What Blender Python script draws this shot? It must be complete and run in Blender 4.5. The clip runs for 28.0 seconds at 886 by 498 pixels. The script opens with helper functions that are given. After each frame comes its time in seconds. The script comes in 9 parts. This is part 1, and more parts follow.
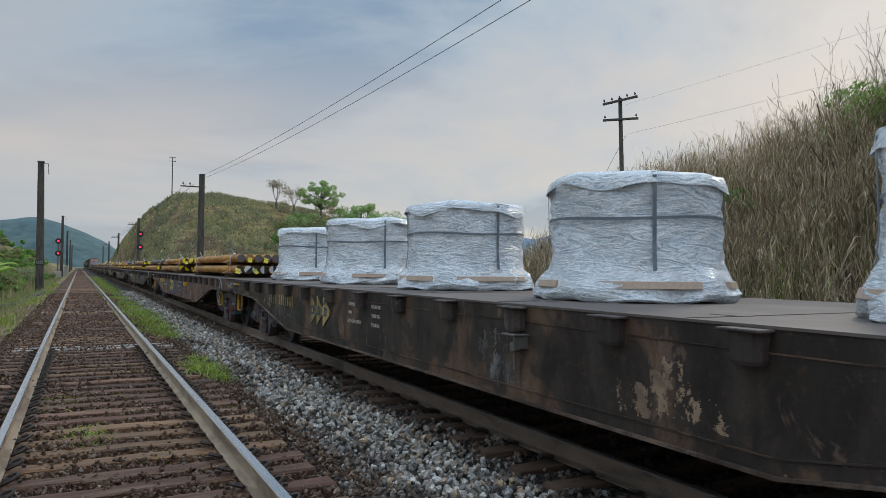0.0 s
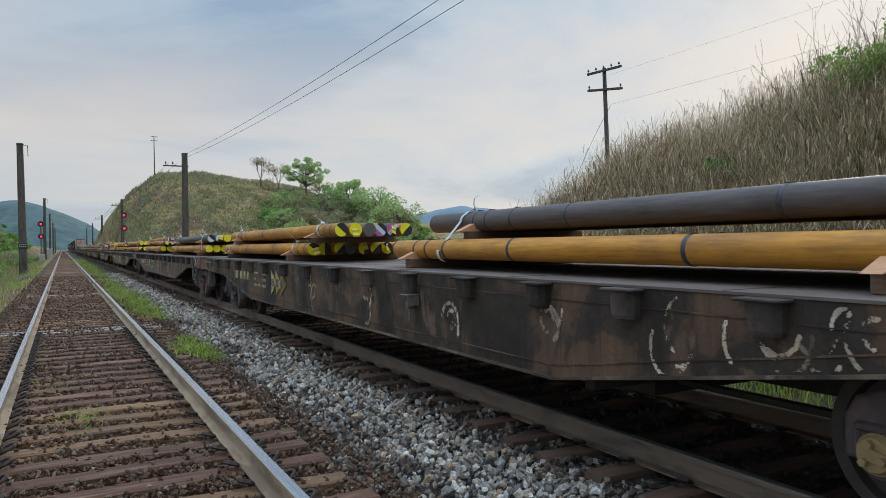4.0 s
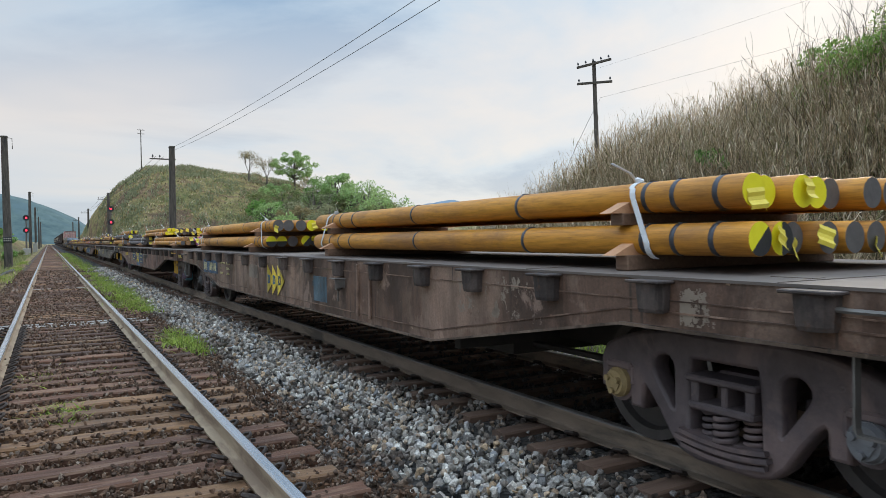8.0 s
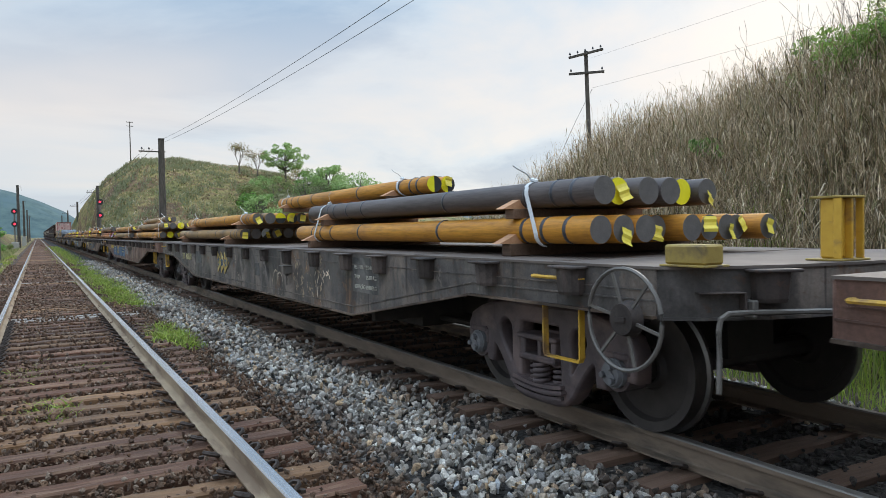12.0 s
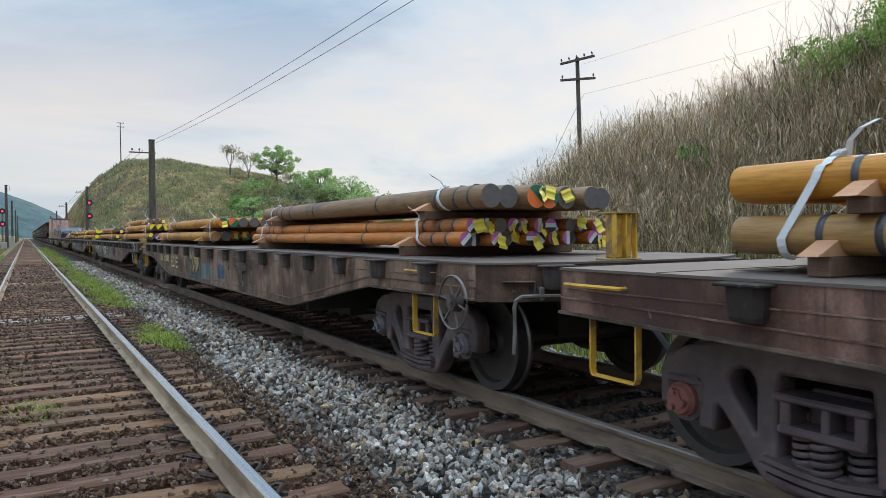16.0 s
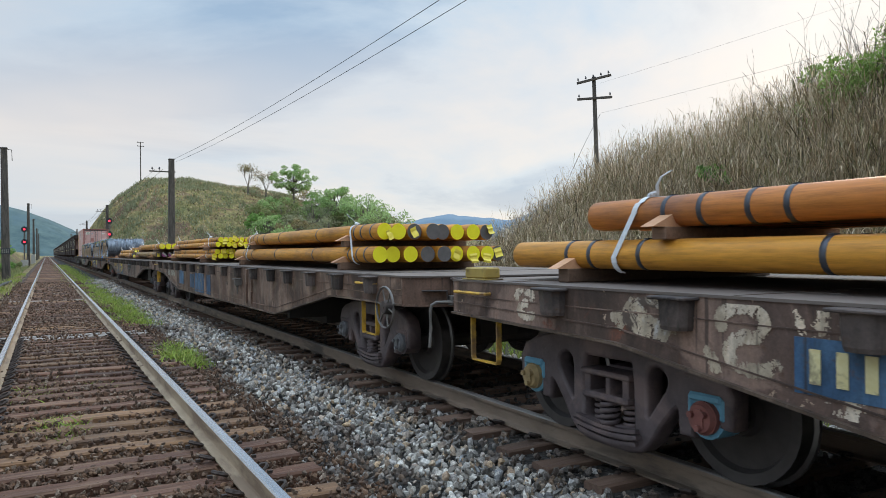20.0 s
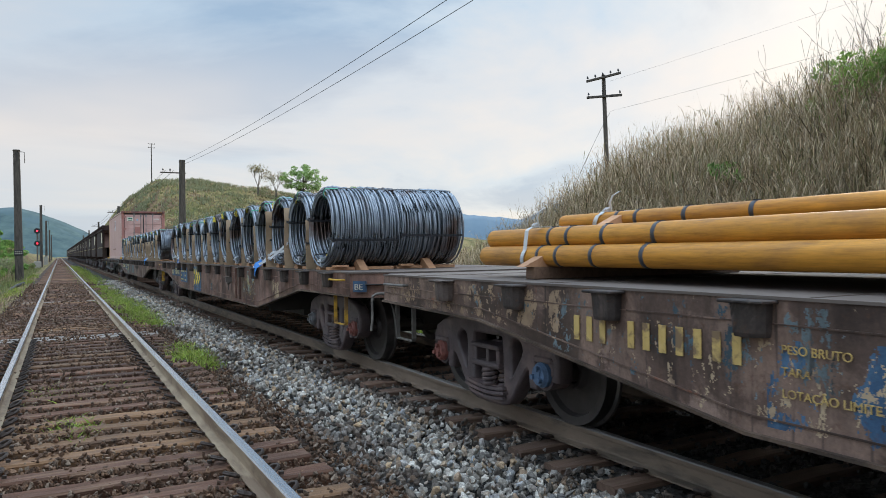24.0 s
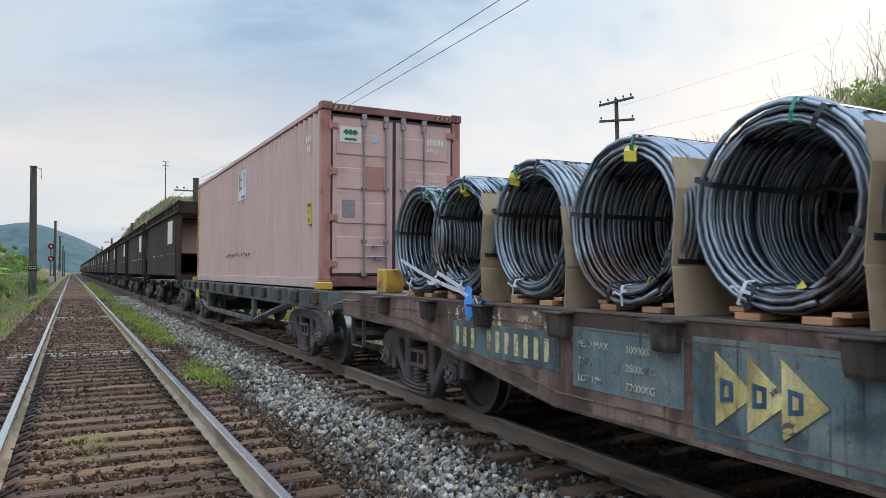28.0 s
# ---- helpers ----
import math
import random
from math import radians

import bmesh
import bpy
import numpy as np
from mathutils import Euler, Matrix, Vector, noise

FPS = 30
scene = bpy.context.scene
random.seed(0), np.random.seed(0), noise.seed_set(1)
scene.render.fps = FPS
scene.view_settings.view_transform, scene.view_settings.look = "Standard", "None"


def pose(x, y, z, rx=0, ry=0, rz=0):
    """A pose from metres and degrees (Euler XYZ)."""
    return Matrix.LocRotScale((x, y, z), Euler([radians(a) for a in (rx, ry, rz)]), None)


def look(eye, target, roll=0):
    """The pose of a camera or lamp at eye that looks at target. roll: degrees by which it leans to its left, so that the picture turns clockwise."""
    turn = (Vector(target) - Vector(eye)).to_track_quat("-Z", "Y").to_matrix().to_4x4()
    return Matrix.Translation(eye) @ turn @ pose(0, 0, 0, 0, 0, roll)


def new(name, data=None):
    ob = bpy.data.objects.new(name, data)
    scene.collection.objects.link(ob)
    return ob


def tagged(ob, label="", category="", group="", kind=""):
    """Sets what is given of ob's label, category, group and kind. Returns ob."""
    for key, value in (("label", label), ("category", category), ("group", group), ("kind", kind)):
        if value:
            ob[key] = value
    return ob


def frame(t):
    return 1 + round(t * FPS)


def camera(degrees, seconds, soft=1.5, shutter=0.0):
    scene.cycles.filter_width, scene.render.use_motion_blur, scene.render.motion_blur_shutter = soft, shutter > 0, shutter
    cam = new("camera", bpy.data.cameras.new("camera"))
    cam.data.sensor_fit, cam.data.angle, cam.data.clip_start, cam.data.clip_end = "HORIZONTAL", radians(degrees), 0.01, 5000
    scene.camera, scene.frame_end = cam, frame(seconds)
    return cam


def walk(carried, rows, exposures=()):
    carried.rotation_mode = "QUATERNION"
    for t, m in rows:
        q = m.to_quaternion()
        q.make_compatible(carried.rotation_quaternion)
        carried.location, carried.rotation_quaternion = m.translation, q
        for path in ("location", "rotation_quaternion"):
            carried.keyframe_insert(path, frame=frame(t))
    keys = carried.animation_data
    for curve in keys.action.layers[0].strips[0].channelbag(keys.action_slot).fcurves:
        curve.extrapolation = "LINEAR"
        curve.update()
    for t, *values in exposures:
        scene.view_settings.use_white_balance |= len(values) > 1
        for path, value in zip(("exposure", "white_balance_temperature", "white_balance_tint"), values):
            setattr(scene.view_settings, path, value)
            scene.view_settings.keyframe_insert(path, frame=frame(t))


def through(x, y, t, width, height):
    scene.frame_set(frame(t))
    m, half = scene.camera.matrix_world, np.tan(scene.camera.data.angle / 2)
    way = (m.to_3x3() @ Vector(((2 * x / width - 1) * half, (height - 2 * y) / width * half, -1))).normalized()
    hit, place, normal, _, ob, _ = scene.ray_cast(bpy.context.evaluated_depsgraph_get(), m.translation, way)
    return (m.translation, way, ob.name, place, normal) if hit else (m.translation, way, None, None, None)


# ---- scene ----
EXPOSURES = [(0.0, -0.38), (3.0, -0.36), (5.5, 0.28), (6.0, 0.30), (7.0, 0.12), (8.5, 0.09), (12.0, 0.17), (16.0, 0.13), (24.0, 0.12), (26.0, 0.17), (28.0, 0.20)]
cam = camera(63.383, 28.0, soft=0.6, shutter=0.03)


def aim(x, y, z, yaw, pitch, lean):
    """A held camera: yaw to the right of the track, pitch up, lean to the left, in degrees."""
    a, b = radians(yaw), radians(pitch)
    d = Vector((math.sin(a) * math.cos(b), math.cos(a) * math.cos(b), math.sin(b)))
    return look(Vector((x, y, z)), Vector((x, y, z)) + d * 10, lean)


walk(cam, [
    (0, aim(-0.013, -0.081, 1.375, 26.883, 1.590, 0.503)),
    (0.5, aim(-0.013, -0.077, 1.372, 26.888, 1.236, 0.381)),
    (1, aim(-0.017, -0.074, 1.367, 26.981, 0.937, 0.169)),
    (1.5, aim(-0.021, -0.076, 1.368, 27.133, 0.674, -0.125)),
    (2, aim(-0.018, -0.073, 1.375, 27.378, 0.341, -0.415)),
    (2.5, aim(-0.022, -0.072, 1.376, 27.537, 0.054, -0.626)),
    (3, aim(-0.024, -0.076, 1.379, 27.720, -0.168, -0.700)),
    (3.5, aim(-0.019, -0.073, 1.380, 27.894, -0.298, -0.736)),
    (5.5, aim(-0.018, -0.075, 1.374, 27.829, -0.942, -0.963)),
    (6, aim(-0.014, -0.076, 1.371, 28.006, -0.947, -0.966)),
    (6.5, aim(-0.011, -0.075, 1.363, 28.182, -0.897, -0.958)),
    (7, aim(-0.013, -0.068, 1.355, 28.265, -0.948, -0.954)),
    (7.5, aim(-0.007, -0.043, 1.352, 28.491, -0.981, -0.899)),
    (8, aim(0.000, -0.000, 1.350, 28.786, -0.950, -0.807)),
    (8.5, aim(0.004, -0.010, 1.355, 29.064, -0.891, -0.811)),
    (9, aim(0.016, 0.007, 1.359, 29.281, -0.849, -0.969)),
    (9.5, aim(0.019, 0.034, 1.361, 29.519, -0.808, -1.042)),
    (10, aim(0.023, 0.060, 1.354, 29.804, -0.890, -1.051)),
    (10.5, aim(0.031, 0.076, 1.352, 29.868, -1.106, -1.039)),
    (11, aim(0.032, 0.086, 1.350, 29.769, -1.317, -1.081)),
    (11.5, aim(0.026, 0.097, 1.344, 29.597, -1.468, -1.116)),
    (12, aim(0.028, 0.107, 1.345, 29.437, -1.628, -1.092)),
    (12.5, aim(0.019, 0.112, 1.344, 29.266, -1.659, -1.010)),
    (14.5, aim(0.009, 0.117, 1.342, 29.720, -1.786, -0.411)),
    (15, aim(0.027, 0.107, 1.340, 29.860, -1.697, -0.508)),
    (15.5, aim(0.054, 0.090, 1.339, 29.984, -1.545, -0.465)),
    (16, aim(0.053, 0.080, 1.341, 30.158, -1.291, -0.525)),
    (16.5, aim(0.045, 0.073, 1.343, 30.335, -0.848, -0.549)),
    (17, aim(0.035, 0.068, 1.345, 30.591, -0.406, -0.556)),
    (17.5, aim(0.024, 0.066, 1.347, 30.741, -0.109, -0.513)),
    (18, aim(0.016, 0.069, 1.350, 30.480, 0.054, -0.588)),
    (18.5, aim(0.004, 0.062, 1.348, 29.994, 0.195, -0.556)),
    (19, aim(-0.010, 0.062, 1.349, 29.574, 0.303, -0.473)),
    (19.5, aim(-0.011, 0.068, 1.346, 29.231, 0.292, -0.499)),
    (20, aim(-0.017, 0.074, 1.348, 28.932, 0.180, -0.451)),
    (20.5, aim(-0.018, 0.080, 1.347, 28.636, 0.019, -0.472)),
    (21, aim(-0.020, 0.087, 1.349, 28.388, -0.098, -0.488)),
    (21.5, aim(-0.021, 0.090, 1.348, 28.246, -0.141, -0.518)),
    (23.5, aim(-0.013, 0.094, 1.351, 28.120, 0.140, -0.651)),
    (24, aim(-0.010, 0.098, 1.350, 28.155, 0.142, -0.741)),
    (24.5, aim(-0.013, 0.099, 1.347, 28.280, 0.331, -0.669)),
    (25, aim(-0.018, 0.098, 1.352, 28.417, 0.595, -0.555)),
    (25.5, aim(-0.029, 0.095, 1.353, 28.319, 0.744, -0.412)),
    (26, aim(-0.035, 0.094, 1.359, 27.982, 0.817, -0.263)),
    (26.5, aim(-0.039, 0.093, 1.360, 27.649, 0.955, -0.163)),
    (27, aim(-0.053, 0.091, 1.361, 27.458, 1.183, -0.065)),
    (27.5, aim(-0.055, 0.091, 1.363, 27.435, 1.512, -0.018)),
    (28, aim(-0.058, 0.090, 1.366, 27.350, 1.814, 0.098)),
], exposures=EXPOSURES)


# ---- sky and sun ----
SUN_AZIMUTH, SUN_HEIGHT = 63.0, 24.0
world = bpy.data.worlds.new("sky")
scene.world = world
world.use_nodes = True
wt = world.node_tree
wt.nodes.clear()


def wnode(kind, **values):
    n = wt.nodes.new(kind)
    for key, value in values.items():
        n.inputs[key].default_value = value
    return n


def build_sky():
    """A thin overcast: banks of grey-blue cloud, paler and warmer low down and round the hidden sun."""
    link = wt.links.new
    out = wt.nodes.new("ShaderNodeOutputWorld")
    sky = wt.nodes.new("ShaderNodeTexSky")
    sky.sky_type, sky.sun_disc = "NISHITA", False
    sky.sun_elevation, sky.sun_rotation = radians(SUN_HEIGHT), radians(SUN_AZIMUTH)
    clear = wnode("ShaderNodeBackground", Strength=0.1)
    link(sky.outputs[0], clear.inputs["Color"])
    coord = wt.nodes.new("ShaderNodeTexCoord")
    split = wt.nodes.new("ShaderNodeSeparateXYZ")
    link(coord.outputs["Generated"], split.inputs[0])

    def math_node(op, a, b=None):
        n = wt.nodes.new("ShaderNodeMath")
        n.operation = op
        for i, v in enumerate((a, b)):
            if v is None:
                continue
            if isinstance(v, (int, float)):
                n.inputs[i].default_value = v
            else:
                link(v, n.inputs[i])
        return n.outputs[0]

    height = math_node("MAXIMUM", split.outputs[2], 0.0)
    lift = math_node("ADD", height, 0.16)
    flat = wt.nodes.new("ShaderNodeCombineXYZ")
    link(math_node("DIVIDE", split.outputs[0], lift), flat.inputs[0])
    link(math_node("DIVIDE", split.outputs[1], lift), flat.inputs[1])
    stretch = wt.nodes.new("ShaderNodeMapping")
    stretch.inputs["Rotation"].default_value = (0, 0, radians(-35))
    stretch.inputs["Scale"].default_value = (0.7, 1.0, 1.0)
    stretch.inputs["Location"].default_value = (3.1, 0.4, 0.0)
    link(flat.outputs[0], stretch.inputs["Vector"])
    big = wnode("ShaderNodeTexNoise", Scale=0.62, Detail=9.0, Roughness=0.57, Distortion=0.5)
    link(stretch.outputs[0], big.inputs["Vector"])
    ramp = wt.nodes.new("ShaderNodeValToRGB")
    e = ramp.color_ramp.elements
    e[0].position, e[0].color = 0.40, (0.33, 0.46, 0.62, 1)
    e[1].position, e[1].color = 0.60, (0.765, 0.76, 0.758, 1)
    mid = e.new(0.49)
    mid.color = (0.575, 0.68, 0.78, 1)
    link(big.outputs["Fac"], ramp.inputs[0])
    # paler and warmer towards the horizon
    low = wt.nodes.new("ShaderNodeValToRGB")
    le = low.color_ramp.elements
    le[0].position, le[0].color = 0.0, (0.40, 0.40, 0.40, 1)
    le[1].position, le[1].color = 0.30, (0, 0, 0, 1)
    for p, v in ((0.09, 0.45), (0.15, 0.85), (0.20, 0.6)):
        le.new(p).color = (v, v, v, 1)
    link(height, low.inputs[0])
    warm = wt.nodes.new("ShaderNodeMix")
    warm.data_type = "RGBA"
    warm.inputs[7].default_value = (0.87, 0.785, 0.72, 1)
    patchy = wnode("ShaderNodeTexNoise", Scale=0.55, Detail=4.0, Roughness=0.5)
    link(flat.outputs[0], patchy.inputs["Vector"])
    share = wt.nodes.new("ShaderNodeMapRange")
    share.inputs["From Min"].default_value, share.inputs["From Max"].default_value = 0.36, 0.60
    share.inputs["To Min"].default_value = 0.40
    link(patchy.outputs["Fac"], share.inputs["Value"])
    link(math_node("MULTIPLY", low.outputs[0], share.outputs[0]), warm.inputs[0])
    # bluer and deeper away from the sun
    side = wt.nodes.new("ShaderNodeVectorMath")
    side.operation = "DOT_PRODUCT"
    side.inputs[1].default_value = (math.sin(radians(SUN_AZIMUTH)), math.cos(radians(SUN_AZIMUTH)), 0)
    link(coord.outputs["Generated"], side.inputs[0])
    away = wt.nodes.new("ShaderNodeMapRange")
    away.inputs["From Min"].default_value, away.inputs["From Max"].default_value = 0.25, 0.80
    away.inputs["To Min"].default_value, away.inputs["To Max"].default_value = 0.60, 0.0
    link(side.outputs["Value"], away.inputs["Value"])
    cool = wt.nodes.new("ShaderNodeMix")
    cool.data_type = "RGBA"
    cool.inputs[7].default_value = (0.40, 0.54, 0.70, 1)
    link(away.outputs[0], cool.inputs[0])
    link(ramp.outputs[0], cool.inputs[6])
    link(cool.outputs[2], warm.inputs[6])
    # glow where the sun stands behind the cloud
    a, b = radians(SUN_AZIMUTH), radians(SUN_HEIGHT)
    dot = wt.nodes.new("ShaderNodeVectorMath")
    dot.operation = "DOT_PRODUCT"
    dot.inputs[1].default_value = (math.sin(a) * math.cos(b), math.cos(a) * math.cos(b), math.sin(b))
    link(coord.outputs["Generated"], dot.inputs[0])
    near = wt.nodes.new("ShaderNodeMapRange")
    near.inputs["From Min"].default_value, near.inputs["From Max"].default_value = 0.93, 0.995
    near.inputs["To Max"].default_value = 0.6
    link(dot.outputs["Value"], near.inputs["Value"])
    glow = wt.nodes.new("ShaderNodeMix")
    glow.data_type = "RGBA"
    glow.inputs[7].default_value = (0.99, 0.87, 0.74, 1)
    link(near.outputs[0], glow.inputs[0])
    link(warm.outputs[2], glow.inputs[6])
    # an overcast sky is brightest overhead
    over = wt.nodes.new("ShaderNodeMapRange")
    over.interpolation_type = "SMOOTHSTEP"
    over.inputs["From Min"].default_value, over.inputs["From Max"].default_value = 0.32, 0.95
    over.inputs["To Min"].default_value, over.inputs["To Max"].default_value = 1.0, 3.5
    link(split.outputs[2], over.inputs["Value"])
    cloud = wt.nodes.new("ShaderNodeBackground")
    link(over.outputs[0], cloud.inputs["Strength"])
    link(glow.outputs[2], cloud.inputs["Color"])
    mix = wnode("ShaderNodeMixShader", Fac=0.88)
    link(clear.outputs[0], mix.inputs[1])
    link(cloud.outputs[0], mix.inputs[2])
    link(mix.outputs[0], out.inputs["Surface"])


build_sky()
sun = new("sun", bpy.data.lights.new("sun", "SUN"))
sun.data.energy, sun.data.angle, sun.data.color = 1.3, radians(14), (1.0, 0.9, 0.78)
sun_way = Vector((math.sin(radians(SUN_AZIMUTH)) * math.cos(radians(SUN_HEIGHT)),
                  math.cos(radians(SUN_AZIMUTH)) * math.cos(radians(SUN_HEIGHT)), math.sin(radians(SUN_HEIGHT))))
sun.matrix_world = look(sun_way * 200, Vector((0, 0, 0)))


# ---- materials ----
def shader(name):
    m = bpy.data.materials.new(name)
    m.use_nodes = True
    t = m.node_tree
    return m, t, t.nodes["Principled BSDF"], t.links.new


def noise_of(t, vector, scale, detail=5.0, rough=0.55, warp=0.0):
    n = t.nodes.new("ShaderNodeTexNoise")
    n.inputs["Scale"].default_value, n.inputs["Detail"].default_value = scale, detail
    n.inputs["Roughness"].default_value, n.inputs["Distortion"].default_value = rough, warp
    t.links.new(vector, n.inputs["Vector"])
    return n.outputs["Fac"]


def ramp_of(t, fac, stops):
    r = t.nodes.new("ShaderNodeValToRGB")
    e = r.color_ramp.elements
    e[0].position, e[1].position = stops[0][0], stops[-1][0]
    e[0].color, e[1].color = (*stops[0][1], 1), (*stops[-1][1], 1)
    for p, c in stops[1:-1]:
        e.new(p).color = (*c, 1)
    t.links.new(fac, r.inputs[0])
    return r.outputs[0]


def mix_of(t, fac, a, b, how="MIX"):
    n = t.nodes.new("ShaderNodeMix")
    n.data_type, n.blend_type = "RGBA", how
    for i, v in ((0, fac), (6, a), (7, b)):
        if isinstance(v, (int, float)):
            n.inputs[i].default_value = v
        elif isinstance(v, tuple):
            n.inputs[i].default_value = (*v, 1)
        else:
            t.links.new(v, n.inputs[i])
    return n.outputs[2]


def place_of(t, stretch=(1, 1, 1), shift=True):
    """Object space, moved by the object's own random number, so that repeats differ."""
    c = t.nodes.new("ShaderNodeTexCoord")
    m = t.nodes.new("ShaderNodeMapping")
    m.inputs["Scale"].default_value = stretch
    t.links.new(c.outputs["Object"], m.inputs["Vector"])
    if shift:
        info = t.nodes.new("ShaderNodeObjectInfo")
        mul = t.nodes.new("ShaderNodeMath")
        mul.operation = "MULTIPLY"
        mul.inputs[1].default_value = 37.0
        t.links.new(info.outputs["Random"], mul.inputs[0])
        t.links.new(mul.outputs[0], m.inputs["Location"])
    return m.outputs[0]


def bump_of(t, bsdf, fac, strength, distance=0.01):
    b = t.nodes.new("ShaderNodeBump")
    b.inputs["Strength"].default_value, b.inputs["Distance"].default_value = strength, distance
    t.links.new(fac, b.inputs["Height"])
    t.links.new(b.outputs[0], bsdf.inputs["Normal"])


def plain(name, a, b, scale=6.0, rough=0.7, metal=0.0, bump=0.3, stain=None, stain_scale=1.2, stretch=(1, 1, 1), each=0.0, spread=0.25):
    """Two-tone grain, an optional third tone in larger patches, a fine relief; each: how far whole objects differ."""
    m, t, bsdf, link = shader(name)
    p = place_of(t, stretch)
    fine = noise_of(t, p, scale, 6.0, 0.6)
    col = ramp_of(t, fine, [(0.5 - spread, a), (0.5 + spread, b)])
    if stain:
        patch = noise_of(t, p, stain_scale, 6.0, 0.62, 0.4)
        mask = ramp_of(t, patch, [(0.5, (0, 0, 0)), (0.62, (1, 1, 1))])
        col = mix_of(t, mask, col, stain)
    if each:
        info = t.nodes.new("ShaderNodeObjectInfo")
        v = t.nodes.new("ShaderNodeMapRange")
        v.inputs["To Min"].default_value, v.inputs["To Max"].default_value = 1 - each, 1 + each
        link(info.outputs["Random"], v.inputs["Value"])
        col = mix_of(t, 1.0, col, v.outputs[0], "MULTIPLY")
    link(col, bsdf.inputs["Base Color"])
    bsdf.inputs["Roughness"].default_value, bsdf.inputs["Metallic"].default_value = rough, metal
    if bump:
        bump_of(t, bsdf, noise_of(t, p, scale * 4, 4.0), bump, 0.006)
    return m


def island(name, colours, rough=0.8, through=0.0, grain=0.0):
    """Stuff whose pieces differ one by one."""
    m, t, bsdf, link = shader(name)
    g = t.nodes.new("ShaderNodeNewGeometry")
    stops = [(i / max(1, len(colours) - 1), c) for i, c in enumerate(colours)]
    col = ramp_of(t, g.outputs["Random Per Island"], stops)
    if grain:
        p = place_of(t, shift=False)
        col = mix_of(t, 0.6, col, ramp_of(t, noise_of(t, p, grain, 5, 0.65), [(0.32, (0.35, 0.35, 0.35)), (0.5, (0.95, 0.95, 0.95)), (0.66, (1.6, 1.6, 1.6))]), "MULTIPLY")
        bump_of(t, bsdf, noise_of(t, p, grain * 1.6, 5, 0.65), 0.9, 0.012)
    link(col, bsdf.inputs["Base Color"])
    bsdf.inputs["Roughness"].default_value = rough
    if through:
        tr = t.nodes.new("ShaderNodeBsdfTranslucent")
        link(col, tr.inputs["Color"])
        mx = t.nodes.new("ShaderNodeMixShader")
        mx.inputs[0].default_value = through
        link(bsdf.outputs[0], mx.inputs[1])
        link(tr.outputs[0], mx.inputs[2])
        link(mx.outputs[0], t.nodes["Material Output"].inputs["Surface"])
    return m


def wagon_paint(name, base, other, bare, bare_at=0.66, patch=None, patch_at=0.6):
    """Old wagon paint: cloudy tones, drips and rust that run down, dust, scuffed bare places and patches of an older colour."""
    m, t, bsdf, link = shader(name)
    p = place_of(t)
    col = ramp_of(t, noise_of(t, p, 1.1, 7, 0.62, 0.6), [(0.37, tuple(v * 0.5 for v in base)), (0.43, tuple(v * 0.85 for v in base)), (0.50, base), (0.535, other), (0.62, tuple(v * 1.25 for v in other))])
    if patch:
        mask = ramp_of(t, noise_of(t, p, 0.9, 8, 0.66, 0.3), [(patch_at, (0, 0, 0)), (patch_at + 0.03, (0.9, 0.9, 0.9))])
        col = mix_of(t, mask, col, patch)
    streak = noise_of(t, place_of(t, (4.5, 4.5, 0.7)), 1.0, 7, 0.66, 0.5)
    col = mix_of(t, 0.7, col, ramp_of(t, streak, [(0.32, (0.45, 0.41, 0.38)), (0.5, (1.0, 0.98, 0.96)), (0.68, (1.45, 1.36, 1.26))]), "MULTIPLY")
    drips = ramp_of(t, noise_of(t, place_of(t, (22, 22, 0.9)), 1.0, 4, 0.5), [(0.62, (0, 0, 0)), (0.70, (0.7, 0.7, 0.7))])
    col = mix_of(t, drips, col, (0.03, 0.024, 0.021))
    soot = ramp_of(t, noise_of(t, place_of(t, (1.5, 1.5, 0.8)), 1.0, 7, 0.6, 0.8), [(0.52, (0, 0, 0)), (0.60, (0.75, 0.75, 0.75))])
    col = mix_of(t, soot, col, tuple(v * 0.38 for v in base))
    chalky = ramp_of(t, noise_of(t, place_of(t, (1.9, 1.9, 1.3)), 1.0, 8, 0.68, 0.5), [(0.61, (0, 0, 0)), (0.65, (0.55, 0.55, 0.55))])
    col = mix_of(t, chalky, col, tuple(min(0.5, v * 1.75 + 0.02) for v in other))
    worn = ramp_of(t, noise_of(t, p, 4.5, 9, 0.7, 0.6), [(bare_at, (0, 0, 0)), (bare_at + 0.02, (1, 1, 1))])
    col = mix_of(t, worn, col, bare)
    rust = ramp_of(t, noise_of(t, p, 13, 7, 0.72), [(0.57, (0, 0, 0)), (0.70, (0.7, 0.7, 0.7))])
    col = mix_of(t, rust, col, (0.095, 0.046, 0.026))
    specks = ramp_of(t, noise_of(t, p, 55, 5, 0.7), [(0.30, (0.55, 0.55, 0.55)), (0.5, (1, 1, 1)), (0.72, (1.5, 1.45, 1.4))])
    col = mix_of(t, 0.45, col, specks, "MULTIPLY")
    link(col, bsdf.inputs["Base Color"])
    bsdf.inputs["Specular IOR Level"].default_value = 0.35
    rough = ramp_of(t, noise_of(t, p, 3, 6), [(0.35, (0.48, 0.48, 0.48)), (0.65, (0.78, 0.78, 0.78))])
    link(rough, bsdf.inputs["Roughness"])
    bump_of(t, bsdf, noise_of(t, p, 26, 6, 0.65), 0.35, 0.005)
    return m


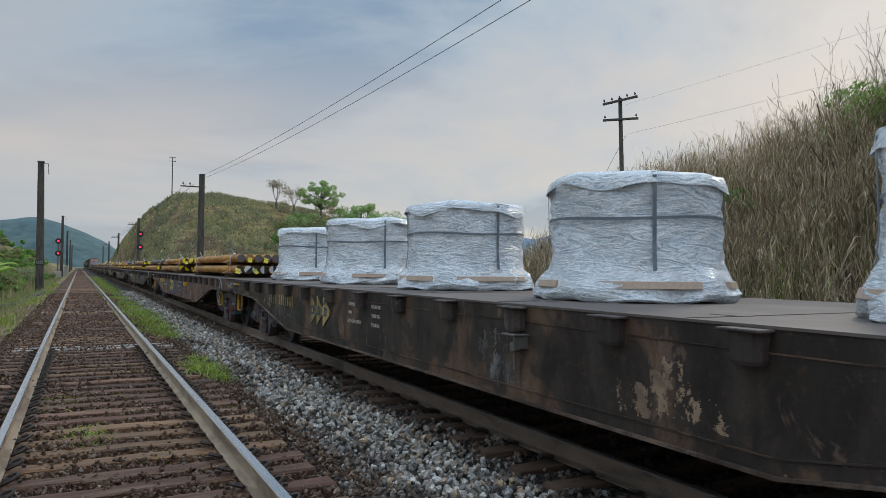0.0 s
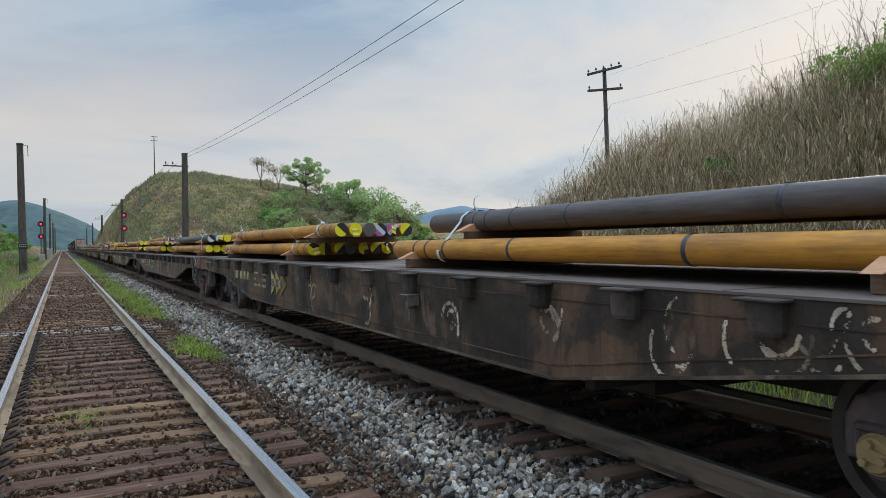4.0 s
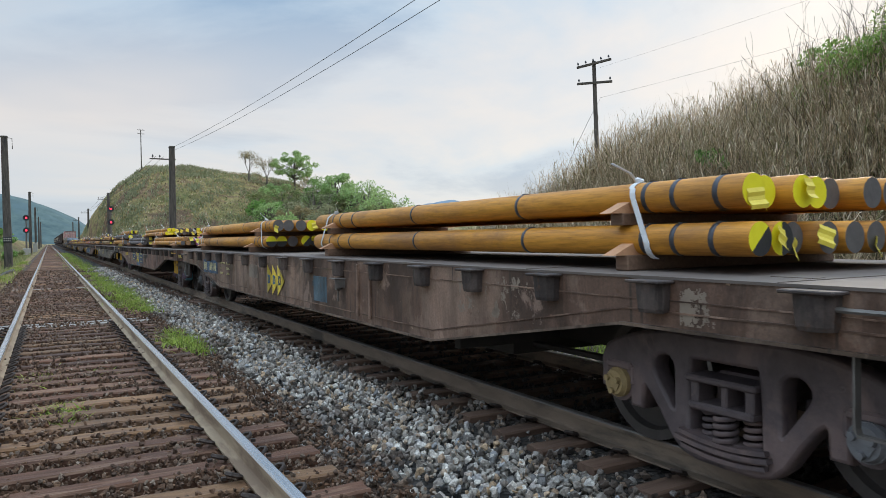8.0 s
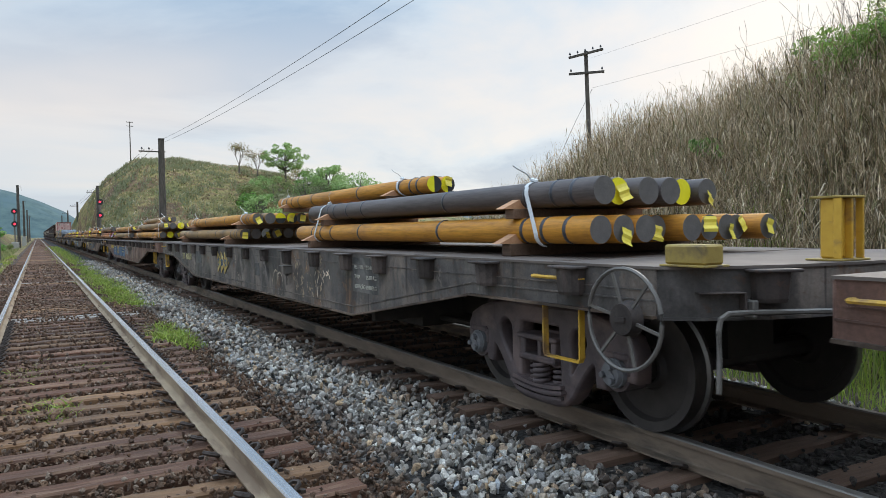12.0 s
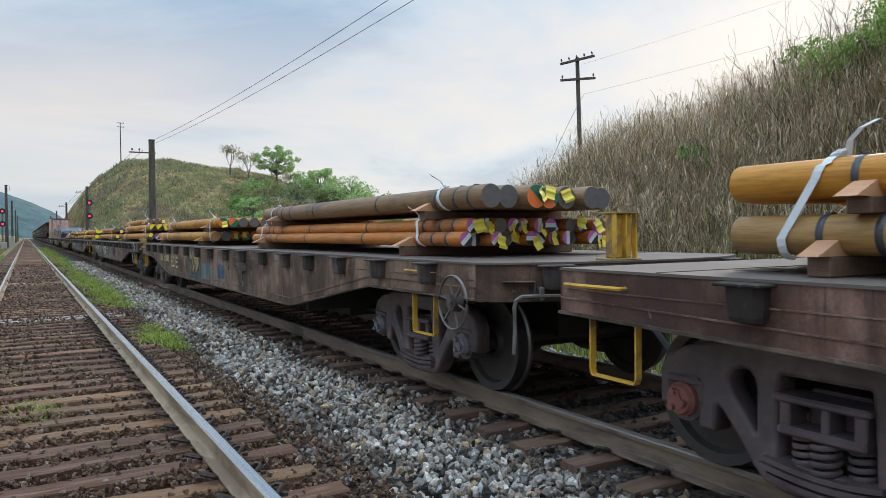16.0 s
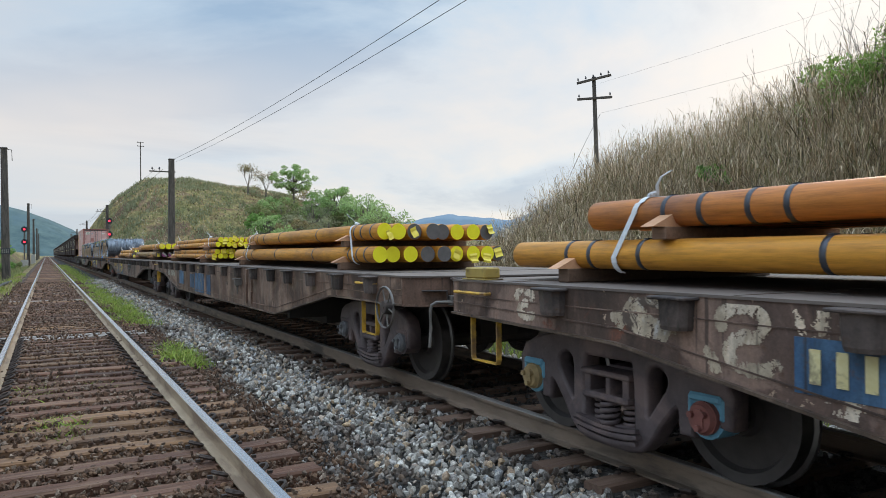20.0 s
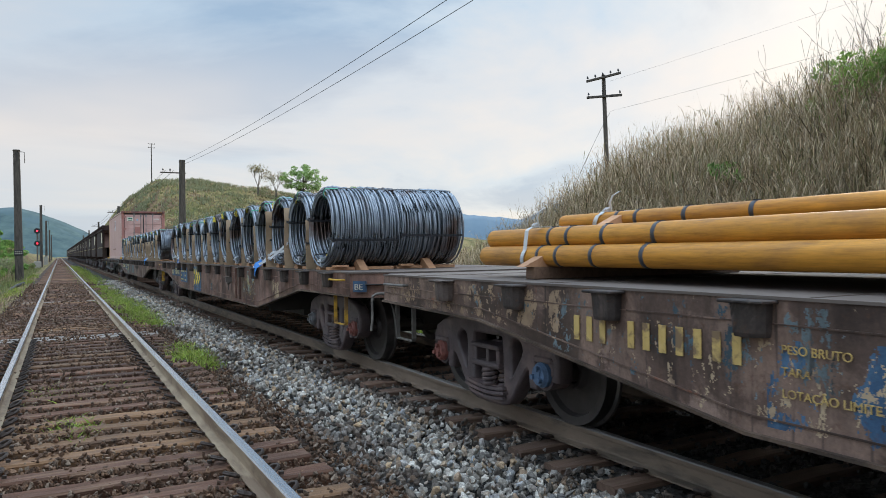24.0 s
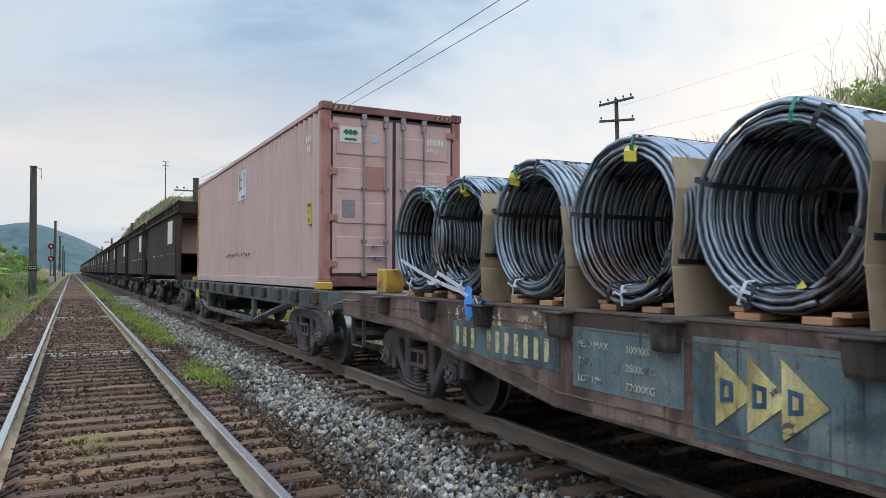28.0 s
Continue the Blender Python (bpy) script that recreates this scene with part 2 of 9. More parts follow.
BROWN = (0.142, 0.078, 0.060)
paint = {
    "brown": wagon_paint("paint_brown", BROWN, (0.188, 0.112, 0.090), (0.36, 0.25, 0.18), 0.71),
    "dark": wagon_paint("paint_dark", (0.047, 0.036, 0.029), (0.105, 0.064, 0.041), (0.30, 0.20, 0.13), 0.72),
    "grey": wagon_paint("paint_grey", (0.108, 0.098, 0.094), (0.155, 0.130, 0.114), (0.25, 0.17, 0.11), 0.67, (0.17, 0.10, 0.062), 0.62),
    "worn": wagon_paint("paint_worn", (0.138, 0.084, 0.061), (0.194, 0.130, 0.098), (0.37, 0.25, 0.17), 0.67, (0.13, 0.14, 0.14), 0.69),
    "mauve": wagon_paint("paint_mauve", (0.152, 0.094, 0.078), (0.198, 0.134, 0.112), (0.38, 0.25, 0.18), 0.67, (0.13, 0.15, 0.155), 0.67),
    "peeled": wagon_paint("paint_peeled", (0.105, 0.069, 0.056), (0.18, 0.122, 0.098), (0.46, 0.34, 0.24), 0.64, (0.20, 0.075, 0.045), 0.62),
}
bogie_mat = plain("bogie_steel", (0.062, 0.047, 0.049), (0.135, 0.103, 0.103), 7, 0.6, 0.05, 0.7, (0.18, 0.127, 0.118), 2.2)
under_mat = plain("underframe", (0.03, 0.027, 0.025), (0.055, 0.047, 0.042), 5, 0.75, 0.0, 0.3)
deck_mat = plain("deck_steel", (0.085, 0.066, 0.056), (0.165, 0.134, 0.116), 3, 0.72, 0.0, 0.3, (0.11, 0.085, 0.073), 0.8, (1, 0.4, 1))
wheel_mat = plain("wheel_steel", (0.05, 0.043, 0.04), (0.085, 0.074, 0.068), 7, 0.5, 0.35, 0.2)
tread_mat = plain("bright_tread", (0.16, 0.155, 0.15), (0.26, 0.25, 0.24), 9, 0.38, 1.0, 0.1)
cap_mats = [plain("cap_" + n, c, tuple(v * 0.6 for v in c), 14, 0.55, 0, 0.3) for n, c in
            (("tan", (0.42, 0.30, 0.14)), ("grey", (0.20, 0.20, 0.21)), ("red", (0.30, 0.11, 0.09)), ("violet", (0.20, 0.13, 0.20)),
             ("green", (0.14, 0.36, 0.29)), ("blue", (0.12, 0.20, 0.33)))]
adapter_mats = [bogie_mat, plain("adapter_blue", (0.10, 0.27, 0.38), (0.16, 0.36, 0.46), 9, 0.6)]
yellow_paint = plain("yellow_paint", (0.54, 0.30, 0.03), (0.68, 0.41, 0.05), 10, 0.55, 0, 0.3, (0.22, 0.13, 0.06), 3)
dull_metal = plain("dull_metal", (0.12, 0.11, 0.10), (0.2, 0.185, 0.17), 10, 0.5, 0.4, 0.3)
hose_mat = plain("rubber", (0.018, 0.018, 0.018), (0.035, 0.035, 0.035), 12, 0.6)
logo_blue = wagon_paint("logo_blue", (0.045, 0.105, 0.20), (0.058, 0.122, 0.215), (0.09, 0.07, 0.06), 0.69)
logo_faded = wagon_paint("logo_faded", (0.085, 0.14, 0.18), (0.12, 0.16, 0.18), (0.10, 0.08, 0.07), 0.60)
logo_yellow = wagon_paint("logo_yellow", (0.74, 0.55, 0.06), (0.78, 0.60, 0.09), (0.20, 0.14, 0.07), 0.73)
logo_pale = wagon_paint("logo_pale_blue", (0.125, 0.175, 0.195), (0.155, 0.19, 0.19), (0.13, 0.105, 0.085), 0.66)
logo_cream = wagon_paint("logo_cream_yellow", (0.60, 0.49, 0.20), (0.66, 0.56, 0.28), (0.13, 0.105, 0.085), 0.58)
logo_worn = wagon_paint("logo_worn_yellow", (0.44, 0.32, 0.09), (0.40, 0.30, 0.14), (0.09, 0.075, 0.065), 0.56)
stencil_mat = plain("stencil_paint", (0.55, 0.47, 0.22), (0.66, 0.60, 0.34), 20, 0.6, 0, 0.1, (0.22, 0.19, 0.12), 9)
stencil_white = plain("stencil_white", (0.42, 0.40, 0.34), (0.58, 0.56, 0.48), 20, 0.6, 0, 0.1, (0.16, 0.14, 0.12), 9)
chalk_mat = wagon_paint("whitewash", (0.48, 0.40, 0.30), (0.58, 0.50, 0.40), (0.10, 0.075, 0.06), 0.58)
tan_yellow = plain("number_tan", (0.50, 0.34, 0.10), (0.60, 0.43, 0.16), 20, 0.6, 0, 0.1, (0.20, 0.13, 0.07), 8)
text_yellow = plain("number_yellow", (0.58, 0.40, 0.05), (0.66, 0.48, 0.08), 20, 0.55, 0, 0.1)


def bar_mat(name, a, b, dark):
    """Hot-rolled bar with a thin coat: long streaks, darker bloom, fine scale."""
    m, t, bsdf, link = shader(name)
    long = noise_of(t, place_of(t, (6, 0.5, 6)), 1.6, 6, 0.6)
    col = ramp_of(t, long, [(0.3, a), (0.68, b)])
    bloom = ramp_of(t, noise_of(t, place_of(t, (1, 0.6, 1)), 1.5, 7, 0.65, 0.3), [(0.48, (0, 0, 0)), (0.68, (0.85, 0.85, 0.85))])
    col = mix_of(t, bloom, col, dark)
    fine = noise_of(t, place_of(t, (14, 1.2, 14)), 3.0, 6, 0.7)
    col = mix_of(t, 0.8, col, ramp_of(t, fine, [(0.3, (0.55, 0.5, 0.46)), (0.5, (1, 1, 1)), (0.72, (1.35, 1.32, 1.28))]), "MULTIPLY")
    link(col, bsdf.inputs["Base Color"])
    bsdf.inputs["Roughness"].default_value, bsdf.inputs["Specular IOR Level"].default_value = 0.5, 0.35
    bump_of(t, bsdf, noise_of(t, place_of(t), 40, 4), 0.15, 0.003)
    return m


bar_body = {
    "ochre": bar_mat("bar_ochre", (0.43, 0.182, 0.022), (0.585, 0.268, 0.034), (0.25, 0.115, 0.038)),
    "rust": bar_mat("bar_rust", (0.42, 0.135, 0.026), (0.53, 0.20, 0.04), (0.20, 0.085, 0.045)),
    "olive": bar_mat("bar_olive", (0.25, 0.143, 0.048), (0.35, 0.205, 0.075), (0.115, 0.08, 0.055)),
    "brown": bar_mat("bar_brown", (0.19, 0.115, 0.058), (0.28, 0.17, 0.09), (0.10, 0.073, 0.054)),
    "dark": bar_mat("bar_dark", (0.076, 0.061, 0.058), (0.112, 0.093, 0.090), (0.056, 0.047, 0.046)),
}
end_paint = {
    "yellow": plain("end_yellow", (0.80, 0.70, 0.006), (0.88, 0.79, 0.02), 14, 0.6),
    "steel": plain("end_steel", (0.11, 0.10, 0.095), (0.16, 0.145, 0.135), 14, 0.55, 0.3),
    "black": plain("end_black", (0.018, 0.018, 0.018), (0.03, 0.03, 0.03), 14, 0.55),
    "white": plain("end_white", (0.58, 0.62, 0.63), (0.68, 0.71, 0.72), 14, 0.6),
    "violet": plain("end_violet", (0.46, 0.09, 0.36), (0.55, 0.15, 0.44), 14, 0.6),
    "orange": plain("end_orange", (0.70, 0.15, 0.03), (0.80, 0.19, 0.045), 14, 0.6),
    "green": plain("end_green", (0.012, 0.12, 0.075), (0.025, 0.16, 0.10), 14, 0.6),
    "rustend": plain("end_rust", (0.30, 0.16, 0.07), (0.38, 0.20, 0.08), 14, 0.6),
}
band_mat = plain("steel_band", (0.045, 0.048, 0.06), (0.085, 0.09, 0.105), 12, 0.4, 0.5, 0.1)
tag_mat = plain("yellow_tag", (0.74, 0.58, 0.05), (0.80, 0.66, 0.10), 25, 0.5, 0, 0.2)
web_mat = plain("white_webbing", (0.58, 0.60, 0.63), (0.70, 0.72, 0.74), 40, 0.75, 0, 0.3)
blue_web = plain("blue_sleeve", (0.04, 0.23, 0.68), (0.06, 0.29, 0.78), 18, 0.6, 0, 0.2)
timber_mat = plain("timber", (0.105, 0.063, 0.042), (0.20, 0.122, 0.08), 5, 0.8, 0, 0.5, None, 1, (7, 0.7, 7), 0.35)
wedge_mat = plain("fresh_timber", (0.44, 0.225, 0.115), (0.56, 0.31, 0.175), 5, 0.75, 0, 0.4, None, 1, (7, 1, 7), 0.15)
card_mat = plain("cardboard", (0.42, 0.305, 0.20), (0.48, 0.355, 0.24), 3, 0.85, 0, 0.1, (0.32, 0.225, 0.14), 1.0)
rod_mat = plain("wire_rod", (0.20, 0.23, 0.275), (0.40, 0.445, 0.50), 5, 0.45, 0.8, 0.25, (0.16, 0.115, 0.105), 1.3)
green_band = plain("green_band", (0.03, 0.28, 0.16), (0.05, 0.36, 0.22), 12, 0.5)
veiled_strap = plain("veiled_strap", (0.10, 0.125, 0.155), (0.20, 0.235, 0.27), 9, 0.4)
film_dark = plain("black_band", (0.02, 0.022, 0.028), (0.04, 0.042, 0.05), 12, 0.5)
pallet_mat = plain("pallet_wood", (0.42, 0.30, 0.22), (0.52, 0.39, 0.30), 5, 0.8, 0, 0.4, None, 1, (1, 6, 6))


def film_material():
    """Stretch film in many turns: milky, glossy, with long folds and fine crumple."""
    m, t, bsdf, link = shader("stretch_film")
    p = place_of(t, (1, 1, 3.4))
    w = noise_of(t, p, 3.6, 8, 0.62, 2.2)
    f = noise_of(t, place_of(t, (1, 1, 2.2)), 11.0, 6, 0.6, 2.6)
    col = ramp_of(t, w, [(0.34, (0.58, 0.65, 0.71)), (0.46, (0.78, 0.83, 0.87)), (0.56, (0.88, 0.91, 0.94)), (0.64, (0.97, 0.98, 0.98))])
    col = mix_of(t, 0.7, col, ramp_of(t, f, [(0.36, (0.72, 0.76, 0.80)), (0.50, (1, 1, 1)), (0.60, (1.18, 1.17, 1.16))]), "MULTIPLY")
    link(col, bsdf.inputs["Base Color"])
    bsdf.inputs["Roughness"].default_value = 0.16
    bsdf.inputs["Subsurface Weight"].default_value = 0.10
    bsdf.inputs["Subsurface Radius"].default_value = (0.04, 0.04, 0.04)
    both = t.nodes.new("ShaderNodeMath")
    both.operation = "MULTIPLY_ADD"
    both.inputs[1].default_value = 0.22
    link(f, both.inputs[0])
    link(w, both.inputs[2])
    bump_of(t, bsdf, both.outputs[0], 0.85, 0.07)
    return m


film_mat = film_material()
box_mat = plain("container_paint", (0.60, 0.37, 0.335), (0.68, 0.44, 0.40), 2.5, 0.5, 0, 0.15, (0.56, 0.335, 0.30), 1.1)
box_dark = plain("container_frame", (0.22, 0.085, 0.075), (0.29, 0.12, 0.105), 4, 0.5, 0, 0.2, (0.13, 0.06, 0.05), 2)
zinc_mat = plain("galvanised_rod", (0.24, 0.22, 0.22), (0.36, 0.33, 0.33), 14, 0.45, 0.6)
seal_mat = plain("door_seal", (0.02, 0.02, 0.022), (0.04, 0.035, 0.035), 12, 0.6)
hopper_mat = plain("hopper_paint", (0.022, 0.0105, 0.0075), (0.038, 0.020, 0.0145), 2.2, 0.92, 0, 0.25, (0.055, 0.033, 0.024), 0.7, (1, 1, 0.3), 0.12)
hopper_end = plain("hopper_end_paint", (0.14, 0.085, 0.068), (0.18, 0.11, 0.09), 3, 0.75, 0, 0.2, (0.09, 0.055, 0.042), 1.1)
box_post = plain("container_post", (0.40, 0.175, 0.15), (0.50, 0.235, 0.205), 4, 0.5, 0, 0.2, (0.33, 0.125, 0.09), 2)
box_side = plain("container_side", (0.60, 0.405, 0.365), (0.68, 0.475, 0.43), 2.5, 0.55, 0, 0.15, (0.60, 0.40, 0.355), 0.9, (1, 1, 0.4))
rust_mark = plain("rust_mark", (0.16, 0.06, 0.03), (0.25, 0.10, 0.05), 20, 0.8)
cream_plate = plain("cream_plate", (0.78, 0.70, 0.52), (0.84, 0.77, 0.60), 9, 0.6)
steel_grey = wagon_paint("steel_grey", (0.085, 0.095, 0.10), (0.12, 0.125, 0.125), (0.17, 0.13, 0.10), 0.68)
white_plate = plain("white_plate", (0.66, 0.62, 0.52), (0.74, 0.70, 0.60), 9, 0.6)
# lineside
rail_top = plain("rail_head", (0.40, 0.42, 0.45), (0.56, 0.58, 0.61), 6, 0.25, 0.9, 0.05, None, 1, (8, 0.15, 8))
rail_side = plain("rail_web", (0.280, 0.210, 0.140), (0.420, 0.322, 0.217), 5, 0.8, 0, 0.4, (0.210, 0.147, 0.098), 2, (2, 0.5, 2))
rail_dull = plain("worn_rail_head", (0.17, 0.15, 0.13), (0.28, 0.26, 0.24), 6, 0.45, 0.5, 0.1, None, 1, (8, 0.15, 8))
rail_dark = plain("rail_web_brown", (0.16, 0.115, 0.08), (0.25, 0.185, 0.135), 5, 0.75, 0, 0.4, (0.09, 0.07, 0.052), 2, (2, 0.5, 2))
sleeper_mat = plain("old_sleeper", (0.050, 0.022, 0.012), (0.140, 0.062, 0.034), 3.6, 0.85, 0, 0.9, (0.18, 0.105, 0.065), 1.6, (0.7, 9, 9), 0.45)
sleeper_tan = plain("tan_sleeper", (0.11, 0.058, 0.028), (0.25, 0.135, 0.065), 3.6, 0.85, 0, 0.9, (0.13, 0.075, 0.045), 1.4, (0.7, 9, 9), 0.3)
sleeper_pale = plain("pale_sleeper", (0.22, 0.19, 0.165), (0.36, 0.33, 0.30), 3.6, 0.7, 0, 0.6, (0.16, 0.11, 0.08), 1.6, (0.7, 9, 9), 0.15)
sleeper_b = plain("dark_sleeper", (0.095, 0.054, 0.036), (0.18, 0.11, 0.077), 3.2, 0.85, 0, 0.6, None, 1.6, (0.7, 9, 9), 0.25)
clip_mat = plain("rail_clip", (0.028, 0.021, 0.018), (0.07, 0.05, 0.04), 20, 0.7, 0.2, 0.3)
stone_grey = island("ballast_grey", [(0.075, 0.064, 0.055), (0.50, 0.455, 0.40), (0.13, 0.115, 0.10), (0.74, 0.70, 0.63), (0.29, 0.26, 0.225), (0.52, 0.36, 0.21), (0.38, 0.395, 0.41), (0.09, 0.08, 0.07), (0.66, 0.61, 0.54), (0.21, 0.198, 0.185), (0.36, 0.255, 0.17), (0.56, 0.54, 0.50), (0.10, 0.086, 0.073), (0.32, 0.285, 0.24)], 0.8, 0, 60)
stone_edge = island("ballast_stained", [(0.05, 0.04, 0.034), (0.20, 0.165, 0.135), (0.095, 0.072, 0.058), (0.30, 0.28, 0.26), (0.14, 0.105, 0.082), (0.07, 0.052, 0.042), (0.24, 0.16, 0.105), (0.40, 0.385, 0.36)], 0.85, 0, 55)
stone_brown = island("ballast_brown", [(0.045, 0.024, 0.013), (0.148, 0.078, 0.043), (0.086, 0.046, 0.026), (0.213, 0.123, 0.072), (0.111, 0.061, 0.036), (0.057, 0.031, 0.018), (0.271, 0.205, 0.152), (0.127, 0.074, 0.045), (0.066, 0.038, 0.023)], 0.88, 0, 55)
pole_mat = plain("weathered_pole", (0.045, 0.039, 0.033), (0.145, 0.125, 0.105), 4, 0.85, 0, 0.6, (0.045, 0.04, 0.036), 1.2, (6, 6, 0.6))
concrete_mat = plain("pale_concrete", (0.34, 0.33, 0.31), (0.45, 0.44, 0.41), 8, 0.85)
wire_mat = plain("line_wire", (0.03, 0.03, 0.032), (0.05, 0.05, 0.052), 9, 0.6, 0.4, 0)
glass_ins = plain("insulator", (0.03, 0.03, 0.035), (0.06, 0.06, 0.065), 9, 0.3)
straw = island("dry_grass", [(0.155, 0.10, 0.056), (0.41, 0.295, 0.175), (0.61, 0.475, 0.30), (0.225, 0.15, 0.083), (0.74, 0.62, 0.44), (0.06, 0.04, 0.023), (0.17, 0.17, 0.055), (0.35, 0.24, 0.135)], 0.75, 0.28)
green_blade = island("green_grass", [(0.12, 0.19, 0.025), (0.25, 0.35, 0.045), (0.37, 0.46, 0.07), (0.18, 0.26, 0.04), (0.44, 0.45, 0.12), (0.08, 0.12, 0.025)], 0.65, 0.35)
leaf_a = island("leaf_green", [(0.11, 0.22, 0.05), (0.18, 0.33, 0.075), (0.26, 0.44, 0.11), (0.08, 0.15, 0.04)], 0.6, 0.45)
leaf_c = island("leaf_brownish", [(0.26, 0.189, 0.098), (0.338, 0.26, 0.13), (0.208, 0.208, 0.091), (0.42, 0.34, 0.17)], 0.7, 0.4)
leaf_d = island("leaf_fresh", [(0.15, 0.26, 0.05), (0.24, 0.38, 0.08), (0.34, 0.48, 0.12), (0.11, 0.18, 0.04)], 0.6, 0.42)
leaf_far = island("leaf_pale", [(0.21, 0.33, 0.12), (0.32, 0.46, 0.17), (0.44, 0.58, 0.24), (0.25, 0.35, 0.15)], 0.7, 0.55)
leaf_b = island("leaf_olive", [(0.13, 0.18, 0.065), (0.21, 0.26, 0.10), (0.29, 0.32, 0.13), (0.35, 0.30, 0.15)], 0.7, 0.45)
leaf_grey = island("leaf_grey_green", [(0.20, 0.22, 0.12), (0.28, 0.29, 0.17), (0.36, 0.35, 0.21), (0.17, 0.20, 0.10)], 0.75, 0.45)
bark_mat = plain("bark", (0.10, 0.085, 0.07), (0.18, 0.155, 0.13), 6, 0.9, 0, 0.6)
red_lamp, _t, _b, _l = shader("red_lamp")
_b.inputs["Emission Color"].default_value, _b.inputs["Emission Strength"].default_value = (1.0, 0.04, 0.08, 1), 2.2
_b.inputs["Base Color"].default_value = (0.5, 0.02, 0.03, 1)


def ground_material():
    """Grass, dry and green in patches, with earth between; ballast beds along the tracks."""
    m, t, bsdf, link = shader("open_ground")
    p = place_of(t, shift=False)
    geo = t.nodes.new("ShaderNodeNewGeometry")
    big = noise_of(t, p, 0.11, 8, 0.66, 0.6)
    fine = noise_of(t, p, 0.8, 10, 0.72, 0.4)
    grass = ramp_of(t, big, [(0.34, (0.10, 0.125, 0.035)), (0.43, (0.20, 0.18, 0.06)), (0.50, (0.31, 0.25, 0.10)), (0.56, (0.23, 0.145, 0.075)), (0.64, (0.13, 0.085, 0.05))])
    # fine mottle follows the relief: shadow patches of the hollows put into colour
    grass = mix_of(t, 0.8, grass, ramp_of(t, fine, [(0.32, (0.28, 0.28, 0.26)), (0.5, (0.95, 0.95, 0.92)), (0.68, (1.5, 1.48, 1.4))]), "MULTIPLY")
    link(grass, bsdf.inputs["Base Color"])
    bsdf.inputs["Roughness"].default_value = 0.92
    bump_of(t, bsdf, fine, 1.0, 0.9)
    return m


def bed_material(name, tones, fine_scale):
    m, t, bsdf, link = shader(name)
    p = place_of(t, shift=False)
    v = t.nodes.new("ShaderNodeTexVoronoi")
    v.inputs["Scale"].default_value = fine_scale
    t.links.new(p, v.inputs["Vector"])
    h = t.nodes.new("ShaderNodeSeparateColor")
    t.links.new(v.outputs["Color"], h.inputs[0])
    col = ramp_of(t, h.outputs[0], [(i / (len(tones) - 1), c) for i, c in enumerate(tones)])
    col = mix_of(t, 0.7, col, ramp_of(t, noise_of(t, p, 0.9, 7), [(0.3, (0.6, 0.6, 0.6)), (0.7, (1.2, 1.2, 1.2))]), "MULTIPLY")
    link(col, bsdf.inputs["Base Color"])
    bsdf.inputs["Roughness"].default_value = 0.92
    bump_of(t, bsdf, v.outputs["Distance"], 1.0, 0.05)
    return m


ground_mat = ground_material()
# bed and stones under the train: oily, and blackened further for its shade
oily_shaded_bed = bed_material("oily_shaded_bed", [(0.02, 0.017, 0.015), (0.05, 0.041, 0.036), (0.08, 0.067, 0.058), (0.03, 0.025, 0.022)], 20)
stone_oily_shaded = island("ballast_oily_shaded", [(0.025, 0.02, 0.018), (0.065, 0.053, 0.046), (0.04, 0.033, 0.03), (0.11, 0.09, 0.078)], 0.75, 0, 55)
pocket_mat = wagon_paint("pocket_steel", (0.056, 0.045, 0.042), (0.082, 0.065, 0.059), (0.16, 0.13, 0.11), 0.71)
pedestal_mat = plain("worn_pedestal", (0.26, 0.18, 0.045), (0.40, 0.29, 0.07), 8, 0.65, 0, 0.3, (0.10, 0.07, 0.045), 4)
# litter under the bank's grass, darkened for the shade between the stalks
shaded_litter = plain("shaded_grass_litter", (0.03, 0.021, 0.013), (0.075, 0.052, 0.032), 5, 0.95, 0, 0.8, (0.06, 0.06, 0.025), 0.8)
flange_mat = wagon_paint("dusty_flange", (0.10, 0.070, 0.052), (0.135, 0.098, 0.075), (0.20, 0.15, 0.11), 0.72)
# nearly black: the shade in the gaps between ballast stones is coloured in
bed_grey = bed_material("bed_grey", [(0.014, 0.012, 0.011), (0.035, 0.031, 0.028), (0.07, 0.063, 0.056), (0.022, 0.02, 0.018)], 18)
bed_brown = bed_material("bed_brown", [(0.037, 0.021, 0.014), (0.08, 0.046, 0.03), (0.135, 0.082, 0.054), (0.057, 0.034, 0.023)], 22)
# distant range: the haze of the air is put into this blue
haze_blue = plain("far_ridge", (0.13, 0.20, 0.27), (0.16, 0.235, 0.30), 0.02, 1.0, 0, 0)
# wooded ridge: its green is shifted to blue to paint in haze
haze_green = plain("near_ridge", (0.030, 0.066, 0.078), (0.105, 0.160, 0.150), 0.075, 1.0, 0, 0, (0.07, 0.12, 0.135), 0.02)


# ---- mesh tools ----
def add_box(bm, centre, size, turn=None, bevel=0.0):
    made = bmesh.ops.create_cube(bm, size=1.0)["verts"]
    m = Matrix.Translation(centre) @ (turn.to_4x4() if turn else Matrix()) @ Matrix.Diagonal((*size, 1))
    bmesh.ops.transform(bm, matrix=m, verts=made)
    if bevel:
        edges = list({e for v in made for e in v.link_edges})
        bmesh.ops.bevel(bm, geom=edges, offset=bevel, segments=1, affect="EDGES")
    return bm


def add_rod(bm, a, b, r, r2=None, n=12, caps=True):
    a, b = Vector(a), Vector(b)
    d = b - a
    m = Matrix.Translation((a + b) / 2) @ d.to_track_quat("Z", "Y").to_matrix().to_4x4()
    bmesh.ops.create_cone(bm, cap_ends=caps, segments=n, radius1=r, radius2=r if r2 is None else r2, depth=d.length, matrix=m)
    return bm


